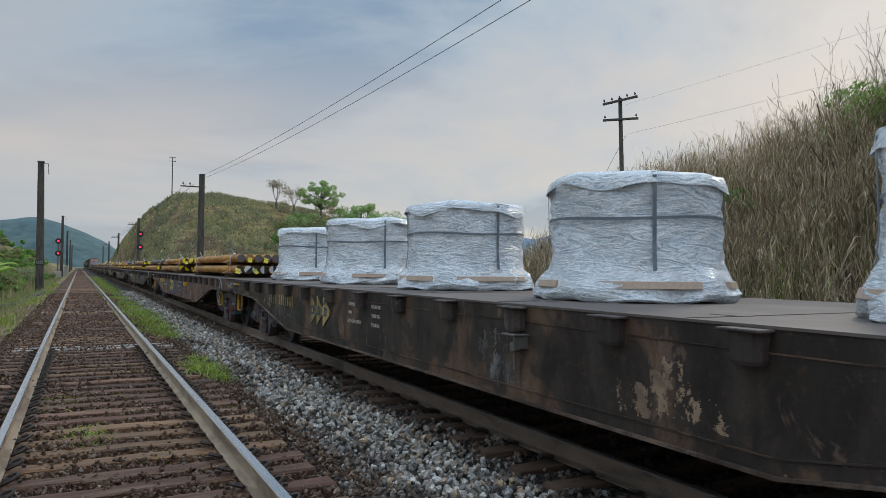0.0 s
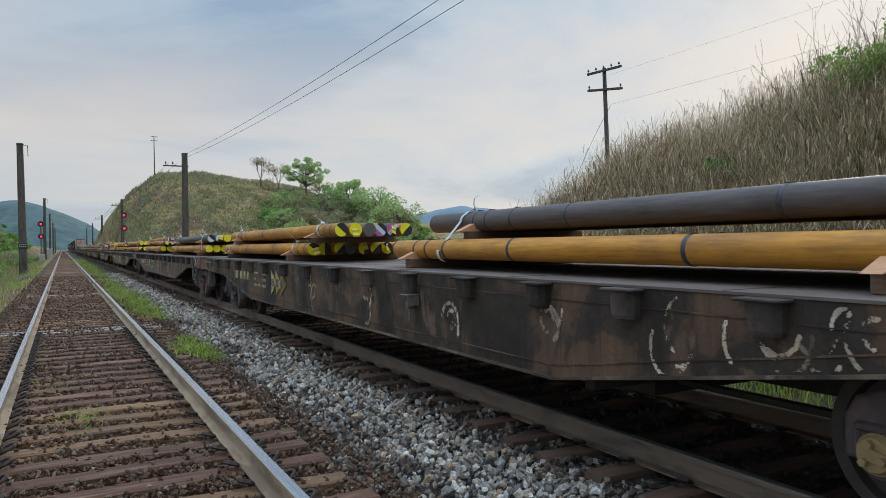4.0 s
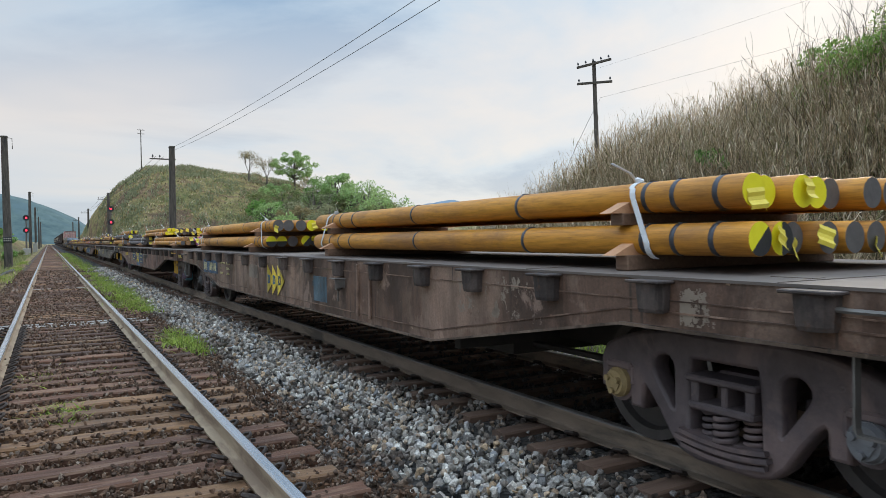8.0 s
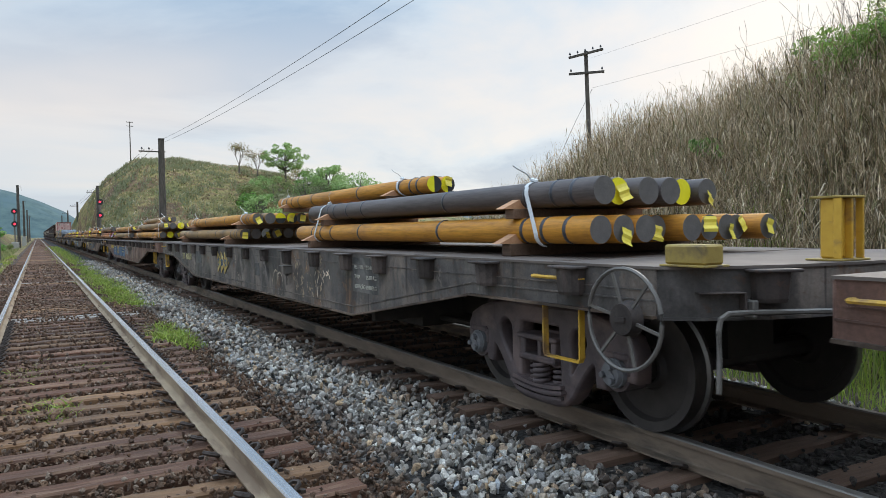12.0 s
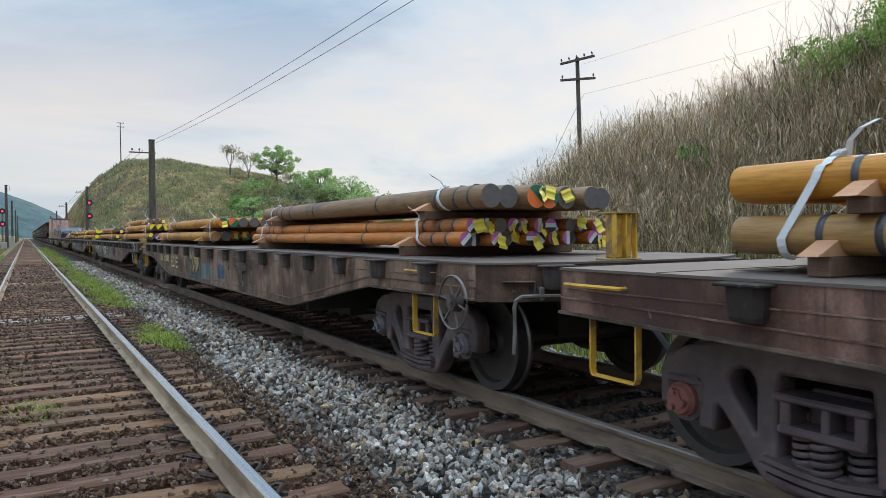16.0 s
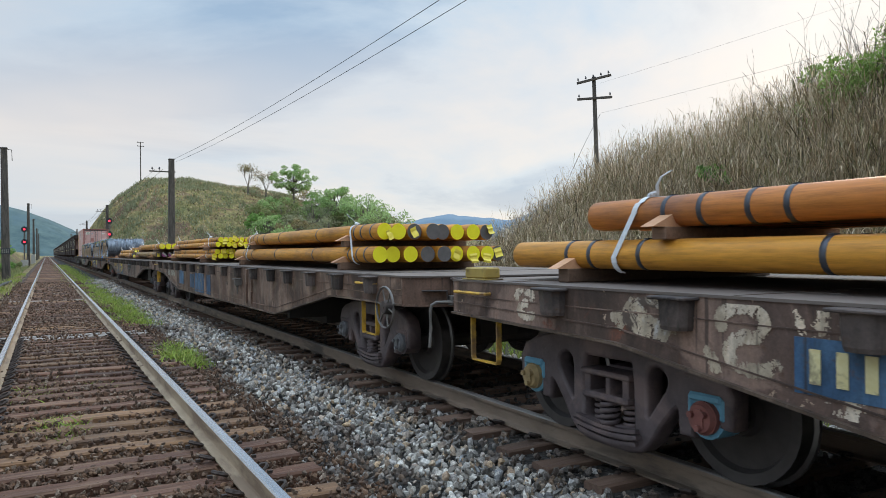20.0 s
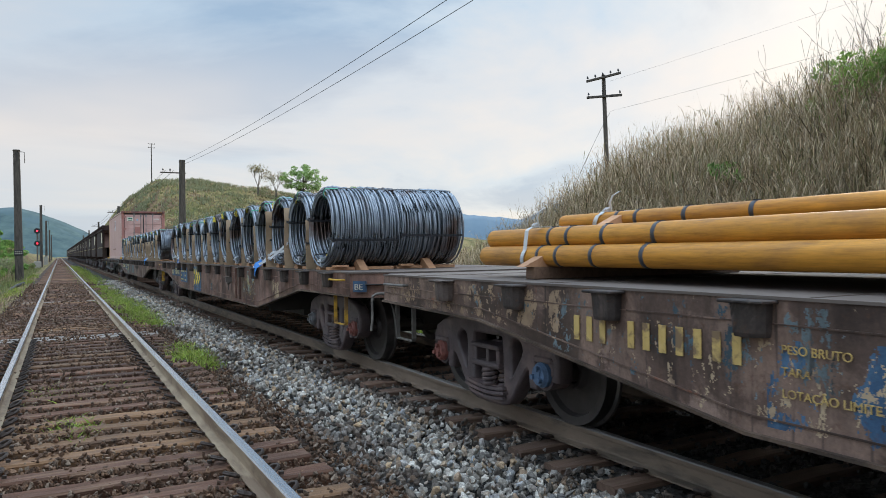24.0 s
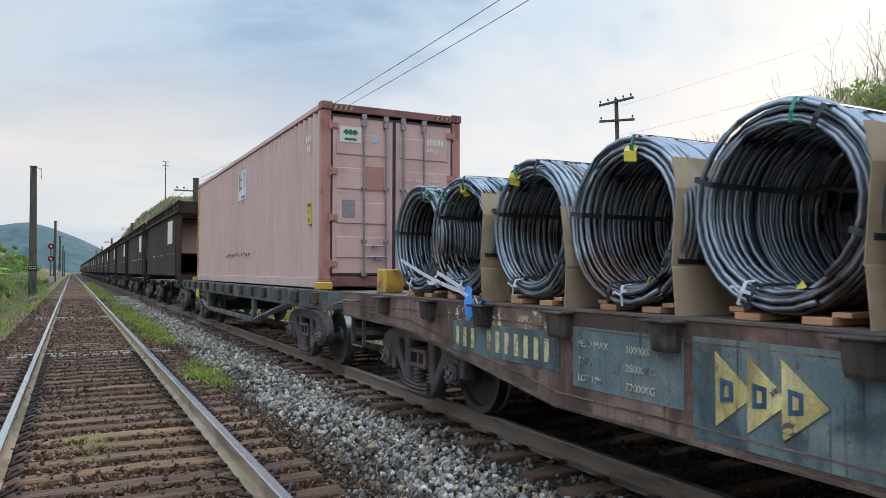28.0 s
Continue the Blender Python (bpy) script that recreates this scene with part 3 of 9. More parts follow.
def add_tube(bm, points, r, n=6, closed=False):
    """A round tube along a line of points."""
    pts = [Vector(p) for p in points]
    k = len(pts)
    rings = []
    for i, p in enumerate(pts):
        a = pts[(i - 1) % k] if closed or i else p
        b = pts[(i + 1) % k] if closed or i < k - 1 else p
        d = (b - a).normalized()
        side = d.cross(Vector((0, 0, 1)))
        side = side.normalized() if side.length > 0.05 else Vector((1, 0, 0))
        up = side.cross(d).normalized()
        rings.append([bm.verts.new(p + (side * math.cos(j * math.tau / n) + up * math.sin(j * math.tau / n)) * r) for j in range(n)])
    for i in range(k if closed else k - 1):
        a, b = rings[i], rings[(i + 1) % k]
        for j in range(n):
            bm.faces.new((a[j], a[(j + 1) % n], b[(j + 1) % n], b[j]))
    if not closed:
        bm.faces.new(rings[0][::-1])
        bm.faces.new(rings[-1])
    return bm


def add_strip(bm, points, width, thick, across=(0, 1, 0)):
    """A flat band of some thickness along a line of points."""
    w, rows = Vector(across).normalized() * width / 2, []
    pts = [Vector(p) for p in points]
    for i, p in enumerate(pts):
        d = (pts[min(i + 1, len(pts) - 1)] - pts[max(i - 1, 0)]).normalized()
        n = d.cross(w).normalized() * thick / 2
        rows.append([bm.verts.new(p + s) for s in (w + n, -w + n, -w - n, w - n)])
    for a, b in zip(rows, rows[1:]):
        for j in range(4):
            bm.faces.new((a[j], a[(j + 1) % 4], b[(j + 1) % 4], b[j]))
    bm.faces.new(rows[0][::-1])
    bm.faces.new(rows[-1])
    return bm


def mesh_of(name, bm, *materials, smooth=None):
    """Turns a bmesh into mesh data; smooth: the angle in degrees under which edges are shaded round."""
    bmesh.ops.recalc_face_normals(bm, faces=bm.faces)
    if smooth is not None:
        for f in bm.faces:
            f.smooth = True
        for e in bm.edges:
            if len(e.link_faces) == 2 and e.calc_face_angle(0) > radians(smooth):
                e.smooth = False
    me = bpy.data.meshes.new(name)
    bm.to_mesh(me)
    bm.free()
    for m in materials:
        me.materials.append(m)
    return me


def plate(name, outlines, depth, material, bevel=0.0, axis="x"):
    """A flat plate with holes: closed outlines in (along, up), given a thickness centred on its plane."""
    cu = bpy.data.curves.new(name, "CURVE")
    cu.dimensions, cu.fill_mode = "2D", "BOTH"
    cu.extrude, cu.bevel_depth, cu.bevel_resolution = depth / 2 - bevel, bevel, 1
    for line in outlines:
        s = cu.splines.new("POLY")
        s.points.add(len(line) - 1)
        for q, (u, v) in zip(s.points, line):
            q.co = (u, v, 0, 1)
        s.use_cyclic_u = True
    ob = bpy.data.objects.new(name, cu)
    me = bpy.data.meshes.new_from_object(ob)
    bpy.data.objects.remove(ob)
    bpy.data.curves.remove(cu)
    turn = {"x": Matrix(((0, 0, 1, 0), (1, 0, 0, 0), (0, 1, 0, 0), (0, 0, 0, 1))),
            "y": Matrix(((1, 0, 0, 0), (0, 0, -1, 0), (0, 1, 0, 0), (0, 0, 0, 1))), "z": Matrix()}[axis]
    me.transform(turn)
    me.name = name
    me.materials.clear()
    me.materials.append(material)
    return me


def letters(text, size, material, thick=0.004):
    """Lettering as a mesh that reads from -x, along -y, standing up in z, its start at the origin."""
    cu = bpy.data.curves.new("lettering", "FONT")
    cu.body, cu.size, cu.extrude = text, size, thick / 2
    ob = bpy.data.objects.new("lettering", cu)
    me = bpy.data.meshes.new_from_object(ob)
    bpy.data.objects.remove(ob)
    bpy.data.curves.remove(cu)
    me.transform(Matrix(((0, 0, -1, 0), (-1, 0, 0, 0), (0, 1, 0, 0), (0, 0, 0, 1))))
    me.name = "lettering"
    me.materials.clear()
    me.materials.append(material)
    return me


def part(name, data, material, parent, label="", at=None):
    """Links a bmesh or a mesh as ONE mesh object under a thing or a part."""
    if isinstance(data, bmesh.types.BMesh):
        data = mesh_of(name, data, material)
    ob = new(name, data)
    ob.parent = parent
    if at is not None:
        ob.matrix_basis = at
    if label:
        ob["label"] = label
    return ob


def thing(name, label, category, group="", kind="", at=None):
    ob = new(name)
    ob.empty_display_size = 0.2
    if at is not None:
        ob.matrix_basis = at
    return tagged(ob, label, category, group, kind)


def soup(name, verts, faces, material, parent=None, label="", category="", kind="stuff"):
    """One mesh out of many loose pieces."""
    me = bpy.data.meshes.new(name)
    me.from_pydata([tuple(v) for v in verts], [], [tuple(f) for f in faces])
    me.materials.append(material)
    ob = new(name, me)
    if parent:
        ob.parent = parent
    return tagged(ob, label, category, "", kind)


def smooth_step(a, b, v):
    t = np.clip((v - a) / (b - a), 0, 1)
    return t * t * (3 - 2 * t)


rng = np.random.default_rng(7)


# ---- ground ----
TRACK_A, TRACK_B = 0.29, 4.52      # track centres
RAIL_A, RAIL_B = 0.0, -0.065       # rail tops
TRAIN_Z = -0.09                    # the level from which heights on the wagons are told
LIFT = RAIL_B - TRAIN_Z
HALF = 0.835                       # half the distance between rail centres


def wave(x, y, s, k=0.0):
    return np.sin(x / s + k) * np.cos(y / (s * 1.3) - k * 1.7) + 0.5 * np.sin((x * 0.7 + y) / (s * 0.6) + 2.1 + k)


def ground_height(x, y):
    """The track bed, the grassy bank beside it, the cut hill further on and the rise across the line."""
    x, y = np.asarray(x, float), np.asarray(y, float)
    z = np.full(np.broadcast(x, y).shape, -0.30)
    z = z - 0.35 * smooth_step(6.2, 7.2, x) - 0.35 * smooth_step(-1.6, -2.8, x)
    crest = np.interp(y, [-40, 5, 8, 10, 11.3, 13, 15, 17, 19, 21, 25, 37], [4.2, 4.2, 3.9, 3.6, 3.3, 3.05, 2.6, 1.95, 1.1, 0.35, 0.0, 0.0])
    z = z + (crest + 0.6) * smooth_step(7.4, 14.5, x + 0.35 * wave(x, y, 2.1)) + 0.12 * wave(x, y, 1.3) * smooth_step(7.5, 9, x)
    form = np.interp(x + 0.5 * wave(x, y, 5.0), [8.4, 10.0, 13.0, 19.0, 25, 32, 40, 46, 70, 100], [0, 0.5, 0.78, 1.03, 1.03, 0.98, 0.93, 0.88, 0.45, 0.2])
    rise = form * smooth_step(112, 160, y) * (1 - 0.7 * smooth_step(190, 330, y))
    z = z + 16.3 * rise + 0.5 * wave(x, y, 7.0) * rise + 0.3 * wave(x, y, 2.3) * rise
    left = smooth_step(-6, -30, x) * smooth_step(60, 190, y)
    z = z + 5.0 * smooth_step(-4.2, -11, x) * smooth_step(58, 108, y) * (1 - 0.5 * smooth_step(200, 320, y))
    z = z + 2.2 * left + 0.5 * wave(x, y, 6.0, 1.0) * left + 0.10 * wave(x, y, 2.4, 0.5) * smooth_step(-2.5, -4.5, x)
    return z


def build_ground():
    xs = np.concatenate([[-3000, -1200, -500, -220], np.arange(-120, -12, 4.0), np.arange(-12, 20, 0.5), np.arange(20, 120, 3.0), [160, 260, 500, 1200, 3000]])
    ys = np.concatenate([[-3000, -900, -300, -100], np.arange(-40, 44, 0.7), np.arange(44, 340, 3.0), [380, 460, 600, 900, 1600, 3500]])
    gx, gy = np.meshgrid(xs, ys)
    gz = ground_height(gx, gy)
    nx = len(xs)
    verts = np.stack([gx, gy, gz], -1).reshape(-1, 3)
    i = (np.arange(len(ys) - 1)[:, None] * nx + np.arange(nx - 1)[None]).ravel()
    faces = np.stack([i, i + 1, i + nx + 1, i + nx], -1)
    me = bpy.data.meshes.new("ground")
    me.from_pydata(verts.tolist(), [], faces.tolist())
    for m in (ground_mat, bed_brown, bed_grey, shaded_litter, oily_shaded_bed):
        me.materials.append(m)
    mid = verts[faces].mean(1)
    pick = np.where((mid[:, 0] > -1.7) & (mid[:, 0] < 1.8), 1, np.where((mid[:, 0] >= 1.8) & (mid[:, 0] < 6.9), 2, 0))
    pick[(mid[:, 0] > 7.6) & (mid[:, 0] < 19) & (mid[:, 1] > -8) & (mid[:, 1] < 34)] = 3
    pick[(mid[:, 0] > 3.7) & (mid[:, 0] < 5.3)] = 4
    pick[(mid[:, 1] > 700) | (mid[:, 1] < -60)] = 0
    me.polygons.foreach_set("material_index", pick.astype(np.int32))
    me.polygons.foreach_set("use_smooth", np.ones(len(faces), bool))
    return tagged(new("ground", me), "grassy ground with brown and grey stone track beds", "ground", "", "structure")


ground = build_ground()


def ridge(name, label, y, line, material):
    """A far ridge: a long slope whose crest follows a few heights."""
    xs = np.linspace(line[0][0], line[-1][0], 90)
    zs = np.interp(xs, [p[0] for p in line], [p[1] for p in line])
    zs = zs + (np.sin(xs / 37.0) + 0.6 * np.sin(xs / 13.0 + 1) + 0.4 * np.sin(xs / 5.1)) * zs * 0.018
    rows = [(0.0, 0.0), (0.45, 0.5), (0.75, 0.85), (1.0, 1.0), (1.6, 0.6), (2.4, 0.0)]
    verts, faces, n = [], [], len(xs)
    for d, h in rows:
        for x, z in zip(xs, zs):
            verts.append((x * (1 + 0.08 * d), y + d * 160, -3 + z * h + (math.sin(x / 21 + d * 4) * z * 0.03 if 0 < h < 1 else 0)))
    for r in range(len(rows) - 1):
        for i in range(n - 1):
            a = r * n + i
            faces.append((a, a + 1, a + n + 1, a + n))
    ob = soup(name, verts, faces, material, None, label, "ridge", "structure")
    ob.data.polygons.foreach_set("use_smooth", [True] * len(faces))
    return ob


ridge("backdrop", "mountain range on the horizon, haze painted in its blue", 1900, [(500, 0), (640, 30), (800, 80), (900, 96), (970, 104), (1040, 121), (1086, 129), (1150, 120), (1220, 114), (1307, 110), (1380, 138), (1460, 168), (1541, 190), (1600, 182), (1750, 140), (2200, 60)], haze_blue)
ridge("backdrop", "wooded mountain beyond the line, haze painted in its blue-green", 900, [(-420, 30), (-300, 40), (-180, 48), (-110, 55), (-80, 62), (-43, 69), (-20, 60), (-5, 53), (10, 45), (29, 36), (52, 17), (90, 6), (140, 0)], haze_green)


# ---- tracks ----
def rail_mesh(name, y0, y1, side):
    outline = [(-0.07, -0.17), (0.07, -0.17), (0.07, -0.158), (0.016, -0.145), (0.010, -0.135), (0.010, -0.046), (0.034, -0.036), (0.036, -0.010),
               (0.028, 0.0), (-0.028, 0.0), (-0.036, -0.010), (-0.034, -0.036), (-0.010, -0.046), (-0.010, -0.135), (-0.016, -0.145), (-0.07, -0.158)]
    bm = bmesh.new()
    ends = [[bm.verts.new((x, y, z)) for x, z in outline] for y in (y0, y1)]
    n = len(outline)
    for i in range(n):
        f = bm.faces.new((ends[0][i], ends[0][(i + 1) % n], ends[1][(i + 1) % n], ends[1][i]))
        f.material_index = 0 if i in (7, 8, 9) else 1
    bm.faces.new(ends[0])
    bm.faces.new(ends[1][::-1])
    return mesh_of(name, bm, rail_dull if side is rail_dark else rail_top, side)


def sleeper_mesh(seed, material, long):
    r = random.Random(seed)
    bm = bmesh.new()
    n = 9
    rows = []
    for i in range(n + 1):
        x = -long / 2 + long * i / n
        w, t = 0.10 + r.uniform(-0.010, 0.006), r.uniform(-0.014, 0.0)
        rows.append([bm.verts.new((x, -w, -0.16)), bm.verts.new((x, -w, t - 0.014)), bm.verts.new((x, -w + 0.018, t)), bm.verts.new((x, r.uniform(-0.03, 0.03), t - r.uniform(0, 0.010))),
                     bm.verts.new((x, w - 0.018, t)), bm.verts.new((x, w, t - 0.014)), bm.verts.new((x, w, -0.16))])
    for a, b in zip(rows, rows[1:]):
        for j in range(6):
            bm.faces.new((a[j], a[j + 1], b[j + 1], b[j]))
    bm.faces.new(rows[0][::-1])
    bm.faces.new(rows[-1])
    return mesh_of("sleeper", bm, material)


def clip_mesh():
    """A sprung rail clip: a bent bar that curls from the plate on to the rail foot."""
    bm = bmesh.new()
    pts = [(0.02, -0.055, 0.0), (0.04, -0.06, 0.012), (0.085, -0.055, 0.03), (0.12, -0.03, 0.048), (0.125, 0.0, 0.055), (0.10, 0.028, 0.05), (0.06, 0.03, 0.035),
           (0.035, 0.01, 0.022), (0.04, -0.015, 0.02), (0.075, -0.02, 0.028)]
    add_tube(bm, pts, 0.014, 5)
    add_box(bm, (0.135, -0.045, 0.012), (0.03, 0.03, 0.02))
    return mesh_of("rail_clip", bm, clip_mat)


def build_track(name, label, centre, top, pitch, start, side, material, seeds, long):
    tr = thing(name, label, "railway track", "", "structure", pose(centre, 0, top))
    for x in (-HALF, HALF):
        part("rail", rail_mesh("rail", -40, 640, side), None, tr, "polished steel rail", pose(x, 0, 0))
    meshes = [sleeper_mesh(s, sleeper_tan if s in (15, 16) else material, long) for s in seeds]
    pale = sleeper_mesh(40, sleeper_pale, long)
    clip = clip_mesh()
    r = random.Random(seeds[0])
    y, n = start, 0
    far_v, far_f = [], []
    while y < 420:
        if n < 298:
            worn_white = centre < 1 and (14.6 < y < 15.5 or 27.1 < y < 27.6)
            part("sleeper", pale if worn_white else meshes[r.randrange(len(meshes))], None, tr, "", pose(r.uniform(-0.03, 0.03), y + r.uniform(-0.02, 0.02), -0.172, 0, 0, r.uniform(-1.0, 1.0) + (180 if r.random() < 0.5 else 0)))
            if -1 < y < 15:
                for x in (-HALF, HALF):
                    for turn in (0, 180):
                        part("rail_clip", clip, None, tr, "", pose(x + (0.055 if turn == 0 else -0.055), y, -0.165, 0, 0, turn))
        else:
            i = len(far_v)
            far_v += [(sx * 1.37, y + sy * 0.115, sz) for sz in (-0.33, -0.178) for sx, sy in ((-1, -1), (1, -1), (1, 1), (-1, 1))]
            far_f += [(i + 4, i + 5, i + 6, i + 7), (i, i + 1, i + 5, i + 4), (i + 1, i + 2, i + 6, i + 5), (i + 2, i + 3, i + 7, i + 6), (i + 3, i, i + 4, i + 7)]
        y, n = y + pitch, n + 1
    soup("far_sleepers", far_v, far_f, material, tr, "", "", "stuff")
    return tr


build_track("railway_track", "old track with bright rails on worn brown wooden sleepers", TRACK_A, RAIL_A, 0.436, -1.97 - 20 * 0.436, rail_side, sleeper_mat, (11, 12, 13, 14, 15, 16), 2.75)
build_track("railway_track", "train-bearing track on dark wooden sleepers in grey ballast", TRACK_B, RAIL_B, 0.545, -2.13 - 15 * 0.545, rail_dark, sleeper_b, (21, 22, 23), 2.62)


# ---- ballast ----
def stones(name, label, material, places, seed):
    """Loose angular stones: (x, y, z, size) rows."""
    r = np.random.default_rng(seed)
    shapes = []
    for k in range(14):
        bm = bmesh.new()
        pts = r.normal(size=(13, 3))
        pts /= np.linalg.norm(pts, axis=1)[:, None]
        pts *= np.array([1.0, 0.82, 0.68]) * r.uniform(0.82, 1.12, (13, 1))
        for q in pts:
            bm.verts.new(q)
        hull = bmesh.ops.convex_hull(bm, input=bm.verts)
        bmesh.ops.delete(bm, geom=[g for g in hull["geom_interior"] if isinstance(g, bmesh.types.BMVert)], context="VERTS")
        bm.verts.ensure_lookup_table()
        bm.verts.index_update()
        shapes.append((np.array([v.co[:] for v in bm.verts]), [[v.index for v in f.verts] for f in bm.faces]))
        bm.free()
    verts, faces, base = [], [], 0
    for (x, y, z, s) in places:
        sv, sf = shapes[r.integers(len(shapes))]
        q = Euler(r.uniform(0, 6.28, 3)).to_matrix()
        v = sv @ np.array(q).T * s * 0.5 + (x, y, z)
        verts.append(v)
        faces += [[i + base for i in f] for f in sf]
        base += len(v)
    return soup(name, np.concatenate(verts), faces, material, None, label, "ballast")


def scatter(x0, x1, y0, y1, count, size, seed, level, keep=None):
    r = np.random.default_rng(seed)
    x, y = r.uniform(x0, x1, count), r.uniform(y0, y1, count)
    s = size * r.uniform(0.45, 1.45, count)
    z = np.array([level(a, b) for a, b in zip(x, y)]) + r.uniform(-0.6, 0.5, count) * s
    rows = np.stack([x, y, z, s], -1)
    if keep is not None:
        rows = rows[[bool(keep(a, b, r)) for a, b in zip(x, y)]]
    return rows


def heap(x, y):
    """The crest of the ballast between the tracks."""
    return -0.285 + 0.075 * math.exp(-((x - 2.45) / 0.6) ** 2) + 0.02 * math.sin(y * 1.7 + x * 3)


def grey_ballast():
    fade = lambda x, y, r: r.random() < (0.3 if x < 1.8 else 0.7 if x < 2.0 else 1.0) * (1.0 if x < 3.16 else 0.0 if abs(((y + 2.13) / 0.545 + 0.5) % 1 - 0.5) < 0.23 else 0.55)
    rows = [scatter(1.45, 3.6, 1.2, 9, 9200, 0.062, 3, heap, fade), scatter(1.55, 3.55, 9, 22, 9500, 0.072, 4, heap, fade),
            scatter(1.8, 3.6, 22, 48, 8500, 0.085, 5, heap, fade), scatter(1.5, 3.5, -9, 1.2, 2500, 0.07, 7, heap),
            scatter(5.4, 6.9, 3, 16, 3000, 0.065, 8, lambda x, y: -0.29 - 0.3 * max(0, x - 6.2)), scatter(5.4, 6.9, 16, 40, 2500, 0.08, 9, lambda x, y: -0.29 - 0.3 * max(0, x - 6.2))]
    stones("ballast", "oily stones under the train, its shade put in their colour", stone_oily_shaded, np.concatenate([scatter(3.72, 5.3, -4, 14, 5200, 0.06, 6, lambda x, y: -0.275), scatter(3.72, 5.3, 14, 34, 3000, 0.07, 16, lambda x, y: -0.275)]), 33)
    rows = np.concatenate(rows)
    edge = 2.12 + 0.22 * np.sin(rows[:, 1] * 1.3) + 0.25 * np.sin(rows[:, 1] * 7.1 + rows[:, 0] * 11) * np.sin(rows[:, 1] * 3.7)
    stained = (rows[:, 0] < edge) | ((rows[:, 0] > 3.02 + 0.1 * np.sin(rows[:, 1] * 9)) & (rows[:, 0] < 3.7))
    stones("ballast", "grey crushed-stone ballast heaped between the tracks", stone_grey, rows[~stained], 31)
    stones("ballast", "brown-stained stones along the edges of the ballast", stone_edge, rows[stained], 34)


def brown_ballast():
    low = lambda x, y: -0.197 + 0.010 * smooth_step(8, 20, y) + 0.010 * math.sin(y * 2.1 + x * 4)
    gap = lambda x, y, r: abs(((y + 1.97) / 0.436 + 0.5) % 1 - 0.5) > 0.135 + 0.05 * math.sin(x * 9 + y * 5) or r.random() < 0.13
    rows = [scatter(-1.3, 1.95, 1.4, 10, 20000, 0.042, 13, low, gap), scatter(-1.4, 1.95, 10, 24, 15000, 0.05, 14, low, gap), scatter(-1.4, 1.6, 24, 45, 4500, 0.07, 15, low, gap)]
    stones("ballast", "rust-brown stones and dirt between the old sleepers", stone_brown, np.concatenate(rows), 32)


grey_ballast()
brown_ballast()


# ---- the train ----
SPEED, START = 9.15, 16.005        # metres a second towards -y; where s = 0 stands at the start
PITCH, FRONT = 19.155, 1.155       # coupler to coupler; gap before a wagon's body
DECK = 1.20                        # deck over rail
WHEEL_R, BASE = 0.43, 1.676
riders, rollers = [], []           # things that travel; wheelsets and caps that turn


def ride(ob, s, x=0.0, z=0.0, turn=0.0):
    """Puts a thing on the train: s along it, x from its middle line, z over the rail."""
    riders.append((ob, s, x, z, turn))
    ob.matrix_basis = pose(TRACK_B + x, s + START, TRAIN_Z + z, 0, 0, turn)
    return ob


def wheelset_mesh(cheap=False):
    """Axle and two wheels, round the axle's own centre, along x."""
    bm = bmesh.new()
    n = 16 if cheap else 36
    prof = [(-0.065, 0.10), (-0.065, 0.13), (-0.02, 0.15), (-0.015, 0.34), (-0.06, 0.36), (-0.065, 0.425), (0.035, 0.43), (0.045, 0.455), (0.065, 0.458), (0.072, 0.44), (0.07, 0.37), (0.03, 0.35), (0.03, 0.16), (0.085, 0.13), (0.085, 0.10)]
    for side in (-1, 1):
        rings = [[bm.verts.new((side * (HALF + 0.005) - side * px, r * math.cos(k * math.tau / n), r * math.sin(k * math.tau / n))) for k in range(n)] for px, r in prof]
        for i in range(len(prof) - 1):
            for k in range(n):
                f = bm.faces.new((rings[i][k], rings[i][(k + 1) % n], rings[i + 1][(k + 1) % n], rings[i + 1][k]))
                f.material_index = 1 if i in (5, 6) else 0
                f.smooth = True
    add_rod(bm, (-1.1, 0, 0), (1.1, 0, 0), 0.085, n=10)
    return mesh_of("wheelset", bm, wheel_mat, tread_mat, smooth=35)


def cap_mesh(material):
    """The bearing's end cap: a round cover with three bolts on a locking plate."""
    bm = bmesh.new()
    add_rod(bm, (0.10, 0, 0), (0.0, 0, 0), 0.100, n=20)
    add_rod(bm, (0.0, 0, 0), (-0.028, 0, 0), 0.094, 0.080, n=20)
    for k in range(3):
        a = k * math.tau / 3
        add_rod(bm, (-0.02, 0.052 * math.cos(a), 0.052 * math.sin(a)), (-0.06, 0.052 * math.cos(a), 0.052 * math.sin(a)), 0.021, n=6)
    add_box(bm, (-0.032, 0, 0), (0.012, 0.11, 0.06))
    return mesh_of("bearing_cap", bm, material, smooth=40)


